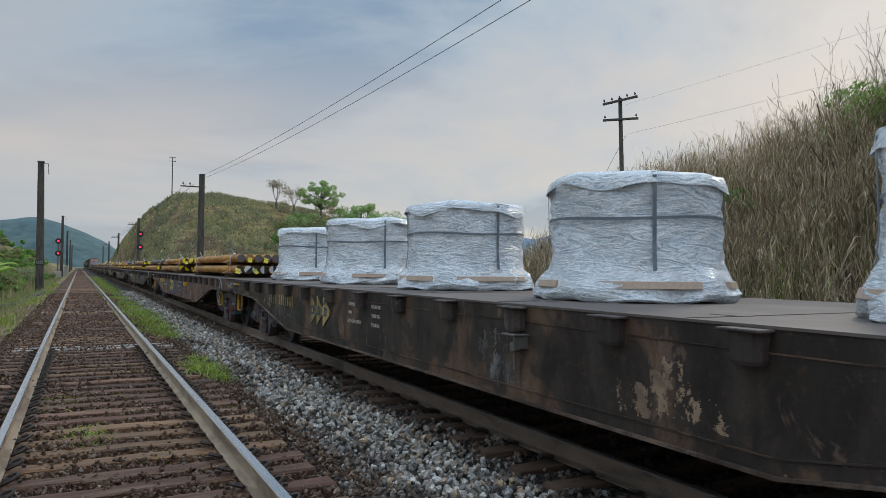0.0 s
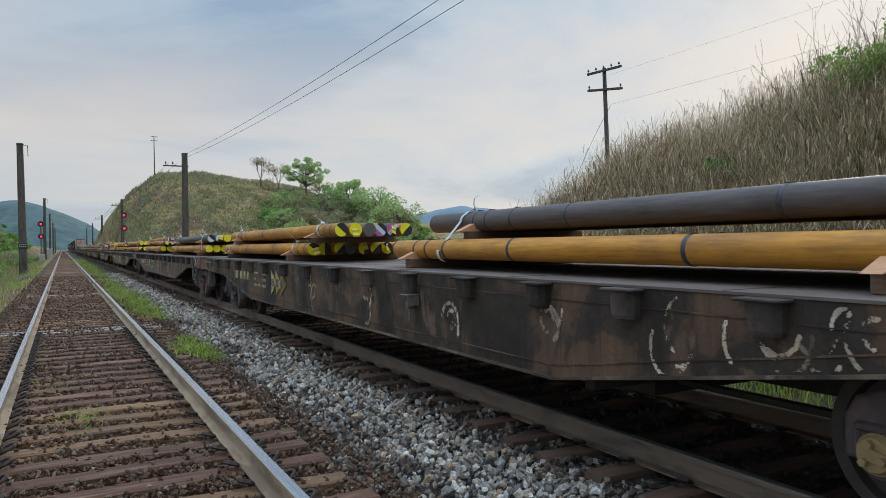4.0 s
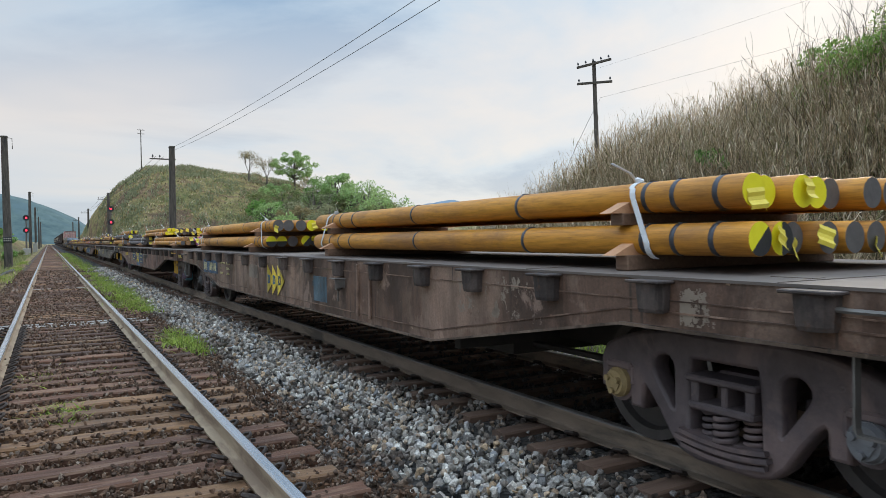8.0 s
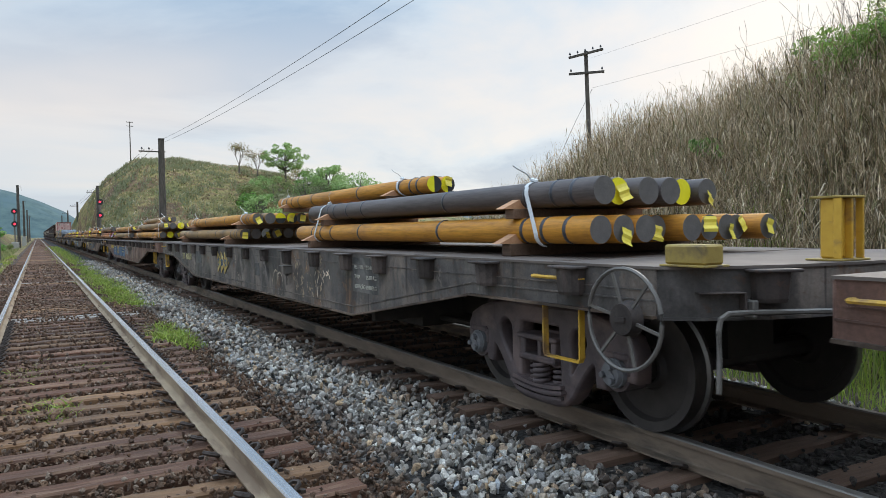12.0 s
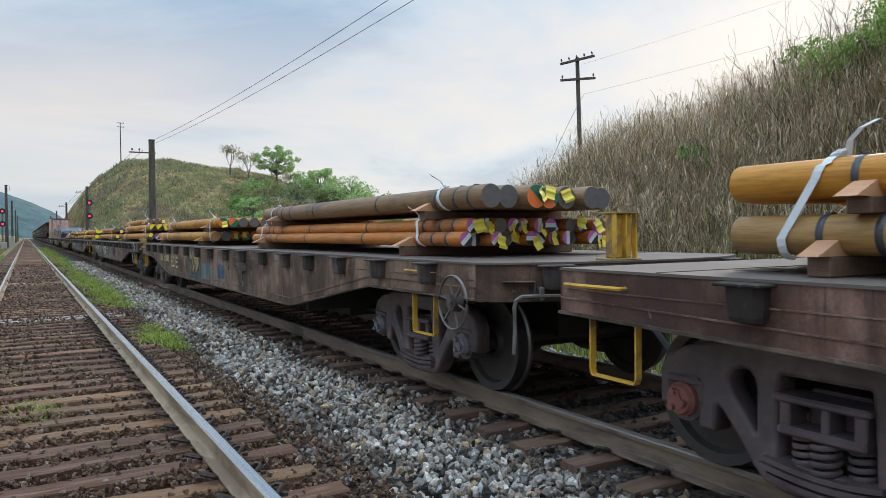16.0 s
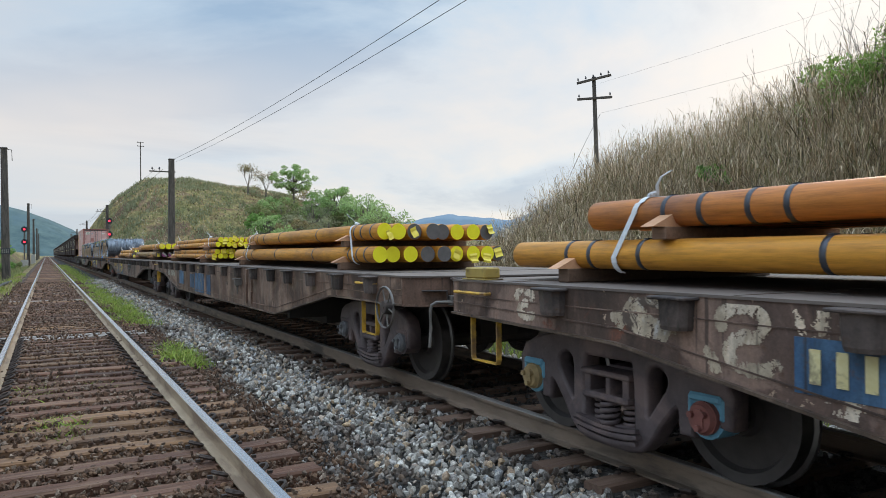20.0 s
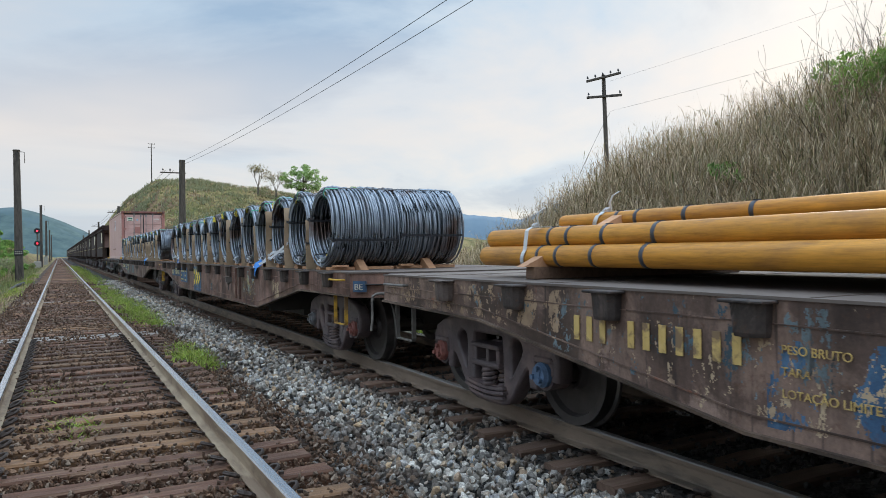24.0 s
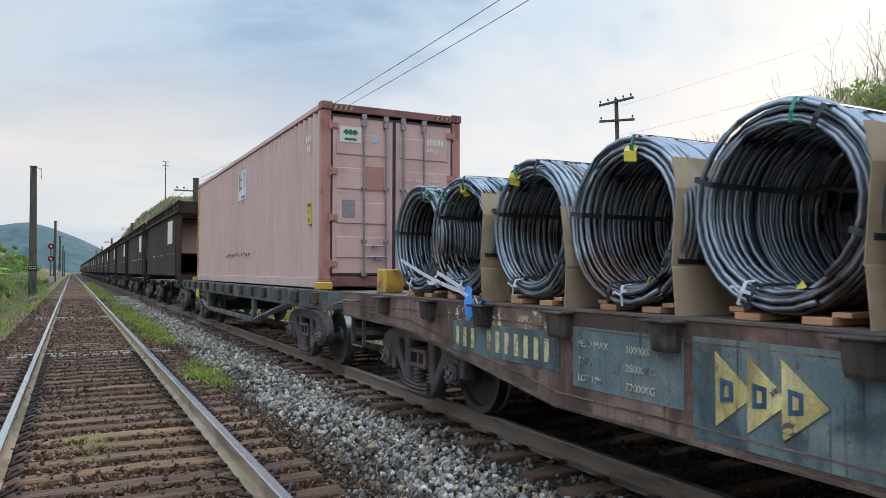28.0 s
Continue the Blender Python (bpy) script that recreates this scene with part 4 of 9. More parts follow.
def side_frame_mesh():
    """A cast bogie side frame with its windows, spring basket and the jaws over the axle boxes."""
    half = [(0.0, 0.79), (0.42, 0.80), (0.64, 0.775), (0.86, 0.72), (0.99, 0.66), (1.04, 0.57), (1.035, 0.40), (0.985, 0.40), (0.98, 0.53), (0.95, 0.565),
            (0.79, 0.565), (0.755, 0.53), (0.75, 0.31), (0.675, 0.31), (0.665, 0.445), (0.63, 0.465), (0.585, 0.43), (0.49, 0.32), (0.39, 0.18), (0.31, 0.115), (0.20, 0.09), (0.0, 0.085)]
    half = [(y * BASE / 1.74, z) for y, z in half]
    outline = half + [(-y, z) for y, z in half[-2:0:-1]]
    window = [(0.345, 0.33), (0.375, 0.315), (0.40, 0.335), (0.535, 0.515), (0.56, 0.57), (0.555, 0.62), (0.52, 0.665), (0.46, 0.69), (0.40, 0.68), (0.36, 0.64), (0.345, 0.58)]
    middle = [(0.245, 0.205), (0.275, 0.235), (0.265, 0.50), (0.25, 0.67), (0.23, 0.69), (-0.23, 0.69), (-0.25, 0.67), (-0.265, 0.50), (-0.275, 0.235), (-0.245, 0.205)]
    hole = [(0.70 + 0.022 * math.cos(k * math.tau / 8), 0.655 + 0.022 * math.sin(k * math.tau / 8)) for k in range(8)]
    return plate("side_frame", [outline, window, [(-y, z) for y, z in window], middle, hole, [(-y, z) for y, z in hole]], 0.15, bogie_mat, 0.024)


def basket_mesh():
    """The spring basket's foot: layered ledges that stand out under the springs, bowed down in the middle."""
    bm = bmesh.new()
    for z, wide, deep in ((0.205, 0.60, 0.23), (0.170, 0.64, 0.25), (0.120, 0.58, 0.21)):
        add_strip(bm, [(0, y * wide / 2, z + 0.030 * y * y) for y in np.linspace(-1, 1, 9)], deep, 0.026, (1, 0, 0))
    return mesh_of("spring_basket", bm, bogie_mat)


def spring_mesh():
    bm = bmesh.new()
    n, turns = 11, 4.0
    add_tube(bm, [(0.060 * math.cos(i * math.tau / n), 0.060 * math.sin(i * math.tau / n), 0.165 * i / (n * turns)) for i in range(int(n * turns) + 1)], 0.0155, 6)
    return mesh_of("spring", bm, bogie_mat, smooth=60)


def adapter_mesh(material):
    bm = bmesh.new()
    add_box(bm, (0, 0, 0.115), (0.19, 0.235, 0.05), bevel=0.012)
    add_box(bm, (0, -0.115, 0.06), (0.17, 0.035, 0.13), bevel=0.01)
    add_box(bm, (0, 0.115, 0.06), (0.17, 0.035, 0.13), bevel=0.01)
    add_rod(bm, (-0.07, 0, 0), (0.10, 0, 0), 0.128, n=18)
    return mesh_of("bearing_adapter", bm, material)


def bolster_mesh():
    """The cross beam, its ends pocketed between two ledges, with the brake beams behind the wheels."""
    bm = bmesh.new()
    add_box(bm, (0, 0, 0.50), (2.1, 0.34, 0.20), bevel=0.03)
    for x in (-1.12, 1.12):
        add_box(bm, (x, 0, 0.405), (0.19, 0.45, 0.05), bevel=0.014)
        add_box(bm, (x, 0, 0.565), (0.20, 0.49, 0.04), bevel=0.012)
        for y in (-0.19, -0.02, 0.19):
            add_box(bm, (x, y, 0.485), (0.15, 0.045 if y > -0.1 and y < 0.1 else 0.06, 0.13), bevel=0.008)
    add_box(bm, (0, 0, 0.70), (0.5, 0.5, 0.20), bevel=0.02)
    for y in (-0.4, 0.4):
        add_box(bm, (0, y, 0.45), (1.9, 0.10, 0.12), bevel=0.01)
    return mesh_of("bogie", bm, bogie_mat)


WHEELSET, WHEELSET_FAR = wheelset_mesh(), wheelset_mesh(True)
CAPS = [cap_mesh(m) for m in cap_mats]
SIDE_FRAME, SPRING, BOLSTER, BASKET = side_frame_mesh(), spring_mesh(), bolster_mesh(), basket_mesh()
ADAPTERS = [adapter_mesh(m) for m in adapter_mats]
FRAME_X = 1.10


def add_bogie(parent, y, caps=(1, 1), adapters=(0, 0), far=False):
    b = part("bogie", BOLSTER, None, parent, "cast steel four-wheel bogie", pose(0, y, LIFT))
    for x in (-FRAME_X, FRAME_X):
        part("side_frame", SIDE_FRAME, None, b, "", pose(x, 0, 0))
        if not far:
            part("spring_basket", BASKET, None, b, "", pose(x, 0, 0))
            for dy in (-0.145, 0.0, 0.145):
                part("spring", SPRING, None, b, "", pose(x + (-0.05 if dy == 0 else 0.03) * (1 if x < 0 else -1), dy, 0.215))
    for i, dy in enumerate((-BASE / 2, BASE / 2)):
        w = part("wheelset", WHEELSET_FAR if far else WHEELSET, None, b, "steel wheelset with bright treads", pose(0, dy, WHEEL_R))
        rollers.append((w, 0.0, dy, WHEEL_R))
        if not far:
            for x in (-1, 1):
                part("bearing_adapter", ADAPTERS[adapters[i]], None, b, "", pose(x * FRAME_X, dy, WHEEL_R))
            c = part("bearing_cap", CAPS[caps[i]], None, b, "bolted round bearing cap", pose(-FRAME_X - 0.105, dy, WHEEL_R))
            rollers.append((c, -FRAME_X - 0.105, dy, WHEEL_R))
            part("bearing_cap", CAPS[caps[i]], None, b, "", pose(FRAME_X + 0.105, dy, WHEEL_R, 0, 0, 180))
    return b


# The fishbelly wagon: y from its middle, z over the rail.
HALF_LONG, HALF_WIDE = 9.0, 1.48    # the brake end stands out a further FORE
FORE = 0.62


def bow(x):
    """How far the rounded brake end reaches, by the distance from the middle line."""
    return float(np.interp(abs(x), [0, 0.35, 0.75, 0.95, 1.12, 1.30, 1.40, 1.48], [-9.62, -9.60, -9.53, -9.47, -9.39, -9.29, -9.21, -9.12]))


BELLY = [(-9.12, 0.906), (-7.15, 0.90), (-4.7, 0.50), (4.45, 0.50), (7.0, 0.86), (9.0, 0.91)]


DEEP = [(y, 0.455 if z < 0.6 else z) for y, z in BELLY]     # some wagons hang a little lower


def sill_mesh(belly):
    """The deep side sill's web plate."""
    return plate("side_sill", [belly + [(9.0, 1.1835), (-9.12, 1.1835)]], 0.016, paint["brown"])


def flange_mesh(belly, lift, thick, deep):
    """A strip that follows the belly."""
    bm = bmesh.new()
    add_strip(bm, [(0, y, z + lift) for y, z in belly], deep, thick, (1, 0, 0))
    return mesh_of("flange", bm, paint["brown"])


def stiffener_mesh():
    bm = bmesh.new()
    add_box(bm, (-0.02, 0, 0.86), (0.035, 0.04, 0.58), bevel=0.006)
    return mesh_of("stiffener", bm, paint["brown"])


def pocket_mesh():
    """A stake pocket: a tapered bucket, round outside, under a wider lip."""
    bm = bmesh.new()
    outer = [(0.0, -0.105), (-0.06, -0.105), (-0.10, -0.075), (-0.115, 0.0), (-0.10, 0.075), (-0.06, 0.105), (0.0, 0.105)]
    rings = []
    for z, k in ((-0.168, 0.84), (-0.146, 0.90), (0.0, 1.0)):
        rings.append([bm.verts.new((x * k, y * k, z)) for x, y in outer])
    for a, b in zip(rings, rings[1:]):
        for i in range(len(outer) - 1):
            bm.faces.new((a[i], a[i + 1], b[i + 1], b[i]))
    bm.faces.new(rings[0])
    add_box(bm, (-0.062, 0, 0.008), (0.135, 0.27, 0.018), bevel=0.005)
    return mesh_of("stake_pocket", bm, paint["dark"])


def deck_mesh():
    bm = bmesh.new()
    e = HALF_WIDE + 0.017
    edge = [(x, bow(x * HALF_WIDE / e) - 0.014) for x in np.linspace(-e, e, 33).tolist()] + [(e, HALF_LONG + 0.01), (-e, HALF_LONG + 0.01)]
    low, high = [bm.verts.new((x, y, DECK - 0.016)) for x, y in edge], [bm.verts.new((x, y, DECK)) for x, y in edge]
    bm.faces.new(high)
    bm.faces.new(low[::-1])
    for i in range(len(edge)):
        j = (i + 1) % len(edge)
        bm.faces.new((low[i], low[j], high[j], high[i]))
    for y in np.arange(-8.2, 8.3, 2.05):
        add_box(bm, (0, float(y), DECK + 0.001), (2 * HALF_WIDE, 0.012, 0.006))
    for k in range(9):
        add_box(bm, (-1.05 + 0.02 * k, -8 + 2.0 * k, DECK + 0.002), (0.10, 0.25, 0.004))
    return mesh_of("deck", bm, deck_mat)


def frame_mesh():
    """Centre sill, cross bearers and the end sills' backs, in the dark under the deck."""
    bm = bmesh.new()
    add_box(bm, (0, 0, 0.78), (0.5, 17.2, 0.62))
    for y in (-7.5, -6.0, -4.6, -3.2, -1.6, 0, 1.6, 3.2, 4.6, 6.0, 7.5):
        add_box(bm, (0, y, 1.02), (2.9, 0.12, 0.26))
    add_box(bm, (0, -0.2, 0.46), (1.5, 9.4, 0.24))
    for y in (-4.9, -3.2, -1.6, 0, 1.6, 3.2, 4.5):
        add_box(bm, (0, y, 0.62), (2.7, 0.10, 0.34))
    for x in (-0.5, 0.45):
        add_rod(bm, (x, -6.4, 0.42), (x, 6.2, 0.42), 0.03, n=6)
    return mesh_of("underframe", bm, under_mat)


def end_sill_mesh():
    bm = bmesh.new()
    add_box(bm, (0, 0, 1.045), (2 * HALF_WIDE + 0.02, 0.02, 0.27), bevel=0.005)
    add_box(bm, (0, 0.02, 0.92), (2 * HALF_WIDE - 0.1, 0.05, 0.03))
    return mesh_of("end_sill", bm, paint["brown"])


def brake_end_mesh():
    """The end sill of the brake end: a plate bent round in a shallow bow, with a lower flange."""
    bm = bmesh.new()
    xs = np.linspace(-HALF_WIDE, HALF_WIDE, 37).tolist()
    for z0, z1, out, deep in ((0.906, 1.1835, 0.0, 0.018), (0.898, 0.916, 0.018, 0.10)):
        rows = [[bm.verts.new((x, bow(x) - out + d, z)) for x in xs] for d, z in ((0, z0), (0, z1), (deep, z1), (deep, z0))]
        for a, b in zip(rows, rows[1:] + rows[:1]):
            for i in range(len(xs) - 1):
                bm.faces.new((a[i], a[i + 1], b[i + 1], b[i]))
        bm.faces.new([r_[0] for r_ in rows])
        bm.faces.new([r_[-1] for r_ in rows][::-1])
    return mesh_of("end_sill", bm, paint["brown"])


def brake_lever_mesh():
    """The uncoupling rod across the brake end, cranked down into a handle at the corner."""
    bm = bmesh.new()
    add_tube(bm, [(0.1, -9.80, 0.93), (-0.5, -9.70, 0.935), (-1.16, -9.47, 0.95), (-1.27, -9.43, 0.948), (-1.315, -9.415, 0.92), (-1.325, -9.41, 0.86), (-1.32, -9.41, 0.70), (-1.34, -9.42, 0.52)], 0.016, 7)
    add_box(bm, (-1.12, -9.455, 0.965), (0.045, 0.07, 0.10), bevel=0.008)
    return mesh_of("uncoupling_lever", bm, dull_metal)


def lever_bracket_mesh():
    """A small angle bracket on the end sill, over the rod."""
    bm = bmesh.new()
    turn = Euler((0, 0, radians(-30))).to_matrix()
    add_box(bm, (-1.25, -9.36, 1.055), (0.25, 0.09, 0.012), turn, 0.004)
    add_box(bm, (-1.15, -9.43, 1.01), (0.012, 0.09, 0.10), turn, 0.004)
    return mesh_of("lever_bracket", bm, pocket_mat)


def coupler_mesh():
    bm = bmesh.new()
    add_box(bm, (0, -0.02, 0.80), (0.16, 0.40, 0.18), bevel=0.02)
    add_box(bm, (0, 0.12, 0.80), (0.26, 0.16, 0.30), bevel=0.04)
    add_box(bm, (0.09, 0.20, 0.80), (0.09, 0.09, 0.26), bevel=0.03)
    return mesh_of("coupler", bm, bogie_mat)


def step_mesh():
    """A stirrup step: a flat bar bent into a U."""
    bm = bmesh.new()
    add_strip(bm, [(0, -0.19, 0.40), (0, -0.19, 0.03), (0, -0.175, 0.0), (0, 0.175, 0.0), (0, 0.19, 0.03), (0, 0.19, 0.40)], 0.045, 0.012, (1, 0, 0))
    return mesh_of("stirrup_step", bm, yellow_paint)


def grab_mesh():
    bm = bmesh.new()
    add_tube(bm, [(0.05, -0.24, 0), (-0.045, -0.24, 0), (-0.05, -0.2, 0), (-0.05, 0.2, 0), (-0.045, 0.24, 0), (0.05, 0.24, 0)], 0.013, 6)
    return mesh_of("grab_iron", bm, yellow_paint)


def lever_mesh():
    bm = bmesh.new()
    add_tube(bm, [(1.2, 0.0, 0.18), (-0.2, 0.0, 0.16), (-0.36, 0.0, 0.15), (-0.42, 0.02, 0.12), (-0.44, 0.03, -0.08), (-0.47, 0.05, -0.30)], 0.016, 7)
    add_box(bm, (-0.1, -0.02, 0.17), (0.07, 0.08, 0.10), bevel=0.01)
    return mesh_of("uncoupling_lever", bm, dull_metal)


def hose_mesh():
    bm = bmesh.new()
    add_tube(bm, [(0.35, 0.1, 0.75), (0.35, 0.25, 0.68), (0.33, 0.42, 0.50), (0.30, 0.58, 0.42)], 0.028, 7)
    return mesh_of("air_hose", bm, hose_mat)


def handwheel_meshes():
    """A spoked hand brake wheel on a short shaft, facing out: rim, one spoke, hub."""
    rim = bmesh.new()
    add_tube(rim, [(0.0, 0.29 * math.cos(k * math.tau / 32), 0.29 * math.sin(k * math.tau / 32)) for k in range(32)], 0.013, 6, True)
    spoke = bmesh.new()
    add_strip(spoke, [(0.01, 0.08, 0), (0.0, 0.286, 0)], 0.017, 0.012, (0, 0, 1))
    hub = bmesh.new()
    add_rod(hub, (0.2, 0, 0), (-0.02, 0, 0), 0.03, n=10)
    add_rod(hub, (0.05, 0, 0), (-0.02, 0, 0), 0.11, 0.09, n=18)
    add_box(hub, (-0.025, 0.01, 0.0), (0.01, 0.09, 0.03))
    return mesh_of("brake_wheel", rim, dull_metal, smooth=40), mesh_of("spoke", spoke, dull_metal), mesh_of("hub", hub, pocket_mat, smooth=40)


def valve_mesh():
    """The small hooded release valve on the sill."""
    bm = bmesh.new()
    add_box(bm, (-0.06, 0, 0.05), (0.14, 0.20, 0.014), bevel=0.004)
    add_box(bm, (-0.06, -0.085, 0.0), (0.13, 0.014, 0.11))
    add_rod(bm, (-0.05, 0.02, 0.03), (-0.05, 0.02, -0.22), 0.012, n=7)
    add_box(bm, (-0.05, 0.02, -0.05), (0.06, 0.07, 0.08), bevel=0.012)
    return mesh_of("release_valve", bm, dull_metal)


def drain_mesh():
    """A rolled edge round a flat disc, coloured black for the dark inside a hole."""
    bm = bmesh.new()
    add_tube(bm, [(0, 0.034 * math.cos(i * math.tau / 16), 0.034 * math.sin(i * math.tau / 16)) for i in range(16)], 0.005, 5, True)
    add_rod(bm, (0.004, 0, 0), (-0.003, 0, 0), 0.034, n=16)
    return mesh_of("drain_hole", bm, seal_mat)


def seam_mesh():
    """The long weld under the deck's edge."""
    bm = bmesh.new()
    add_strip(bm, [(0, y, 1.065 + 0.003 * math.sin(y * 3)) for y in np.linspace(-9.10, 8.95, 24)], 0.026, 0.008, (1, 0, 0))
    return mesh_of("weld_seam", bm, paint["brown"])


SEAM, DRAIN = seam_mesh(), drain_mesh()
FLANGE, WELD = [flange_mesh(q, 0.008, 0.018, 0.08) for q in (BELLY, DEEP)], [flange_mesh(q, 0.10, 0.010, 0.03) for q in (BELLY, DEEP)]
STIFFENER = stiffener_mesh()
SILL, POCKET, DECK_ME, UNDER, END_SILL, COUPLER = [sill_mesh(q) for q in (BELLY, DEEP)], pocket_mesh(), deck_mesh(), frame_mesh(), end_sill_mesh(), coupler_mesh()
BRAKE_END, BRAKE_LEVER, LEVER_BRACKET = brake_end_mesh(), brake_lever_mesh(), lever_bracket_mesh()
STEP, GRAB, LEVER, HOSE, VALVE = step_mesh(), grab_mesh(), lever_mesh(), hose_mesh(), valve_mesh()
HANDWHEEL, SPOKE, HUB = handwheel_meshes()
POCKETS = [-8.42, -7.43, -6.44, -5.45, -4.55, -3.5, -2.38, -1.26, -0.12, 1.02, 2.2, 3.38, 4.4, 5.46, 6.5, 7.6]


def own_paint(ob, material):
    ob.material_slots[0].link = "OBJECT"
    ob.material_slots[0].material = material
    return ob


def flat_wagon(k, label, coat, caps=(1, 1, 1, 1), adapters=(0, 0, 0, 0), brake=False, steps="yellow", step_at=1.5):
    """One deep-sided flat wagon; its middle is at s = (k - 1) * PITCH + FRONT + 9."""
    w = thing("flat_wagon", label, "flat wagon", "flat wagons of the train")
    part("deck", DECK_ME, None, w, "worn steel deck plates")
    part("underframe", UNDER, None, w)
    low = 1 if k in (0, 1, 7) else 0
    for x, turn in ((-HALF_WIDE, 0), (HALF_WIDE, 180)):
        own_paint(part("side_sill", SILL[low], None, w, "deep fishbelly side plate", pose(x, 0, 0, 0, 0, turn)), paint[coat])
        own_paint(part("flange", FLANGE[low], None, w, "", pose(x, 0, 0) @ Matrix.Diagonal((1 if turn == 0 else -1, 1, 1, 1))), flange_mat)
        own_paint(part("weld_seam", WELD[low], None, w, "", pose(x, 0, 0)), paint[coat])
        own_paint(part("weld_seam", SEAM, None, w, "", pose(x, 0, 0)), paint[coat])
        for y in (-3.28, -2.94) if k in (4, 10, 12) else ():
            own_paint(part("stiffener", STIFFENER, None, w, "", pose(x, y, 0, 0, 0, turn)), paint[coat])
        for y in POCKETS:
            own_paint(part("stake_pocket", POCKET, None, w, "", pose(x, y if turn == 0 else -y, 1.165, 0, 0, turn)), pocket_mat)
    for y, turn in ((-HALF_LONG - FORE, 180), (HALF_LONG, 0)):
        part("coupler", COUPLER, None, w, "cast steel knuckle coupler", pose(0, y, 0, 0, 0, turn))
        part("air_hose", HOSE, None, w, "black rubber hose", pose(0, y, 0, 0, 0, turn))
        if turn:
            own_paint(part("end_sill", BRAKE_END, None, w, "bowed end plate"), paint[coat])
            own_paint(part("uncoupling_lever", BRAKE_LEVER, None, w, "cranked uncoupling rod"), dull_metal)
            part("lever_bracket", LEVER_BRACKET, None, w)
            for x, tz in ((-0.98, 68), (0.98, 112)):
                own_paint(part("stake_pocket", POCKET, None, w, "", pose(x, bow(x), 1.165, 0, 0, tz)), pocket_mat)
        else:
            own_paint(part("end_sill", END_SILL, None, w, "", pose(0, y, 0)), paint[coat])
            part("uncoupling_lever", LEVER, None, w, "", pose(1.0, y + 0.10, 0.88, 0, 0, 180))
        ends = ((-1, 0), (1, 180))
        for sx, tz in ends:
            st = part("stirrup_step", STEP, None, w, "U-shaped step of flat bar", pose(sx * (HALF_WIDE - 0.03), step_at - 9.75 if turn else y - 0.44, 0.55))
            g = part("grab_iron", GRAB, None, w, "", pose(sx * (HALF_WIDE + 0.01), step_at - 9.77 if turn else y - 0.33, 1.10, 0, 0, tz))
            if steps != "yellow":
                own_paint(st, dull_metal), own_paint(g, dull_metal)
    add_bogie(w, -7.62, caps[:2], adapters[:2])
    add_bogie(w, 7.44, caps[2:], adapters[2:])
    valve = part("release_valve", VALVE, None, w, "", pose(-HALF_WIDE - 0.008, -2.43, 0.92))
    if k == 1:
        own_paint(valve, yellow_paint)
    part("drain_hole", DRAIN, None, w, "black disc in a rolled edge, painted as a hole's dark", pose(-HALF_WIDE - 0.008, -1.34, 0.86))
    if brake:
        size = {8: 0.72, 10: 0.70}.get(k, 1.0)
        wheel = part("brake_wheel", HANDWHEEL, None, w, "spoked hand brake wheel", pose(-HALF_WIDE - 0.13, -8.99, 0.86 + 0.04 * size) @ Matrix.Diagonal((1, size, size, 1)))
        part("hub", HUB, None, wheel)
        for i in range(6):
            part("spoke", SPOKE, None, wheel, "", pose(0, 0, 0, 60 * i + 12, 0, 0))
    return ride(w, (k - 1) * PITCH + FRONT + HALF_LONG)


# ---- the wagons one by one, with what is painted on them ----
def panel(w, y0, y1, z0, z1, material, name="painted_panel", out=0.010, label=""):
    bm = bmesh.new()
    add_box(bm, (-HALF_WIDE - out, (y0 + y1) / 2, (z0 + z1) / 2), (0.004, abs(y1 - y0), z1 - z0))
    return part(name, bm, material, w, label)


def logo(w, y, z, size, material, back=None, back_box=None, wide=0.95):
    """Three arrowheads in a row that point to the wagon's front."""
    if back:
        panel(w, back_box[0], back_box[1], back_box[2], back_box[3], back, "logo_panel", 0.010, "faded blue painted panel")
    for i in range(3):
        a, h = y - i * wide * 0.31, size * 0.5
        me = plate("arrowhead", [[(a, z - h), (a, z + h), (a - wide * 0.38, z)]], 0.004, material)
        part("arrowhead", me, None, w, "yellow painted arrowhead", pose(-HALF_WIDE - 0.015 - 0.002 * i, 0, 0))
        q, u, v = a - wide * 0.115, wide * 0.062, size * 0.16
        ring = [(q + u, z - v), (q + u, z + v), (q - u, z + v * 0.8), (q - u, z - v * 0.8)]
        me = plate("emblem_mark", [ring, [(q + (p - q) * 0.42, z + (r_ - z) * 0.55) for p, r_ in ring]], 0.004, logo_blue)
        part("emblem_mark", me, None, w, "dark blue ring painted on the arrowhead", pose(-HALF_WIDE - 0.0215, 0, 0))


def wording(w, text, y, z, size, material):
    part("lettering", letters(text, size, material), None, w, "stencilled lettering", pose(-HALF_WIDE - 0.016, y, z))


def end_mark(w, text, material, back, high=0.17):
    """A painted plate with letters, just round the corner on the bowed end."""
    turn = pose(-1.462, -9.18, 0, 0, 0, 46)
    bm = bmesh.new()
    add_box(bm, (-0.010, -0.085, 1.03), (0.004, 0.17, high))
    part("painted_panel", bm, back, w, "", turn)
    if text:
        part("lettering", letters(text, 0.105, material), None, w, "stencilled lettering", turn @ pose(-0.016, -0.012, 0.99))


def number_bars(w, y, z, height, count, material, back=None):
    """The wagon's number, as plain upright bars."""
    step = height * 0.80
    if back:
        panel(w, y + 0.06, y - count * step - 0.06, z - 0.05, z + height + 0.05, back, "number_panel")
    for i in range(count):
        if i == 3:
            continue
        bm = bmesh.new()
        add_box(bm, (-HALF_WIDE - 0.015, y - i * step - step * 0.35, z + height / 2), (0.004, height * 0.34, height))
        part("number_bar", bm, material, w)


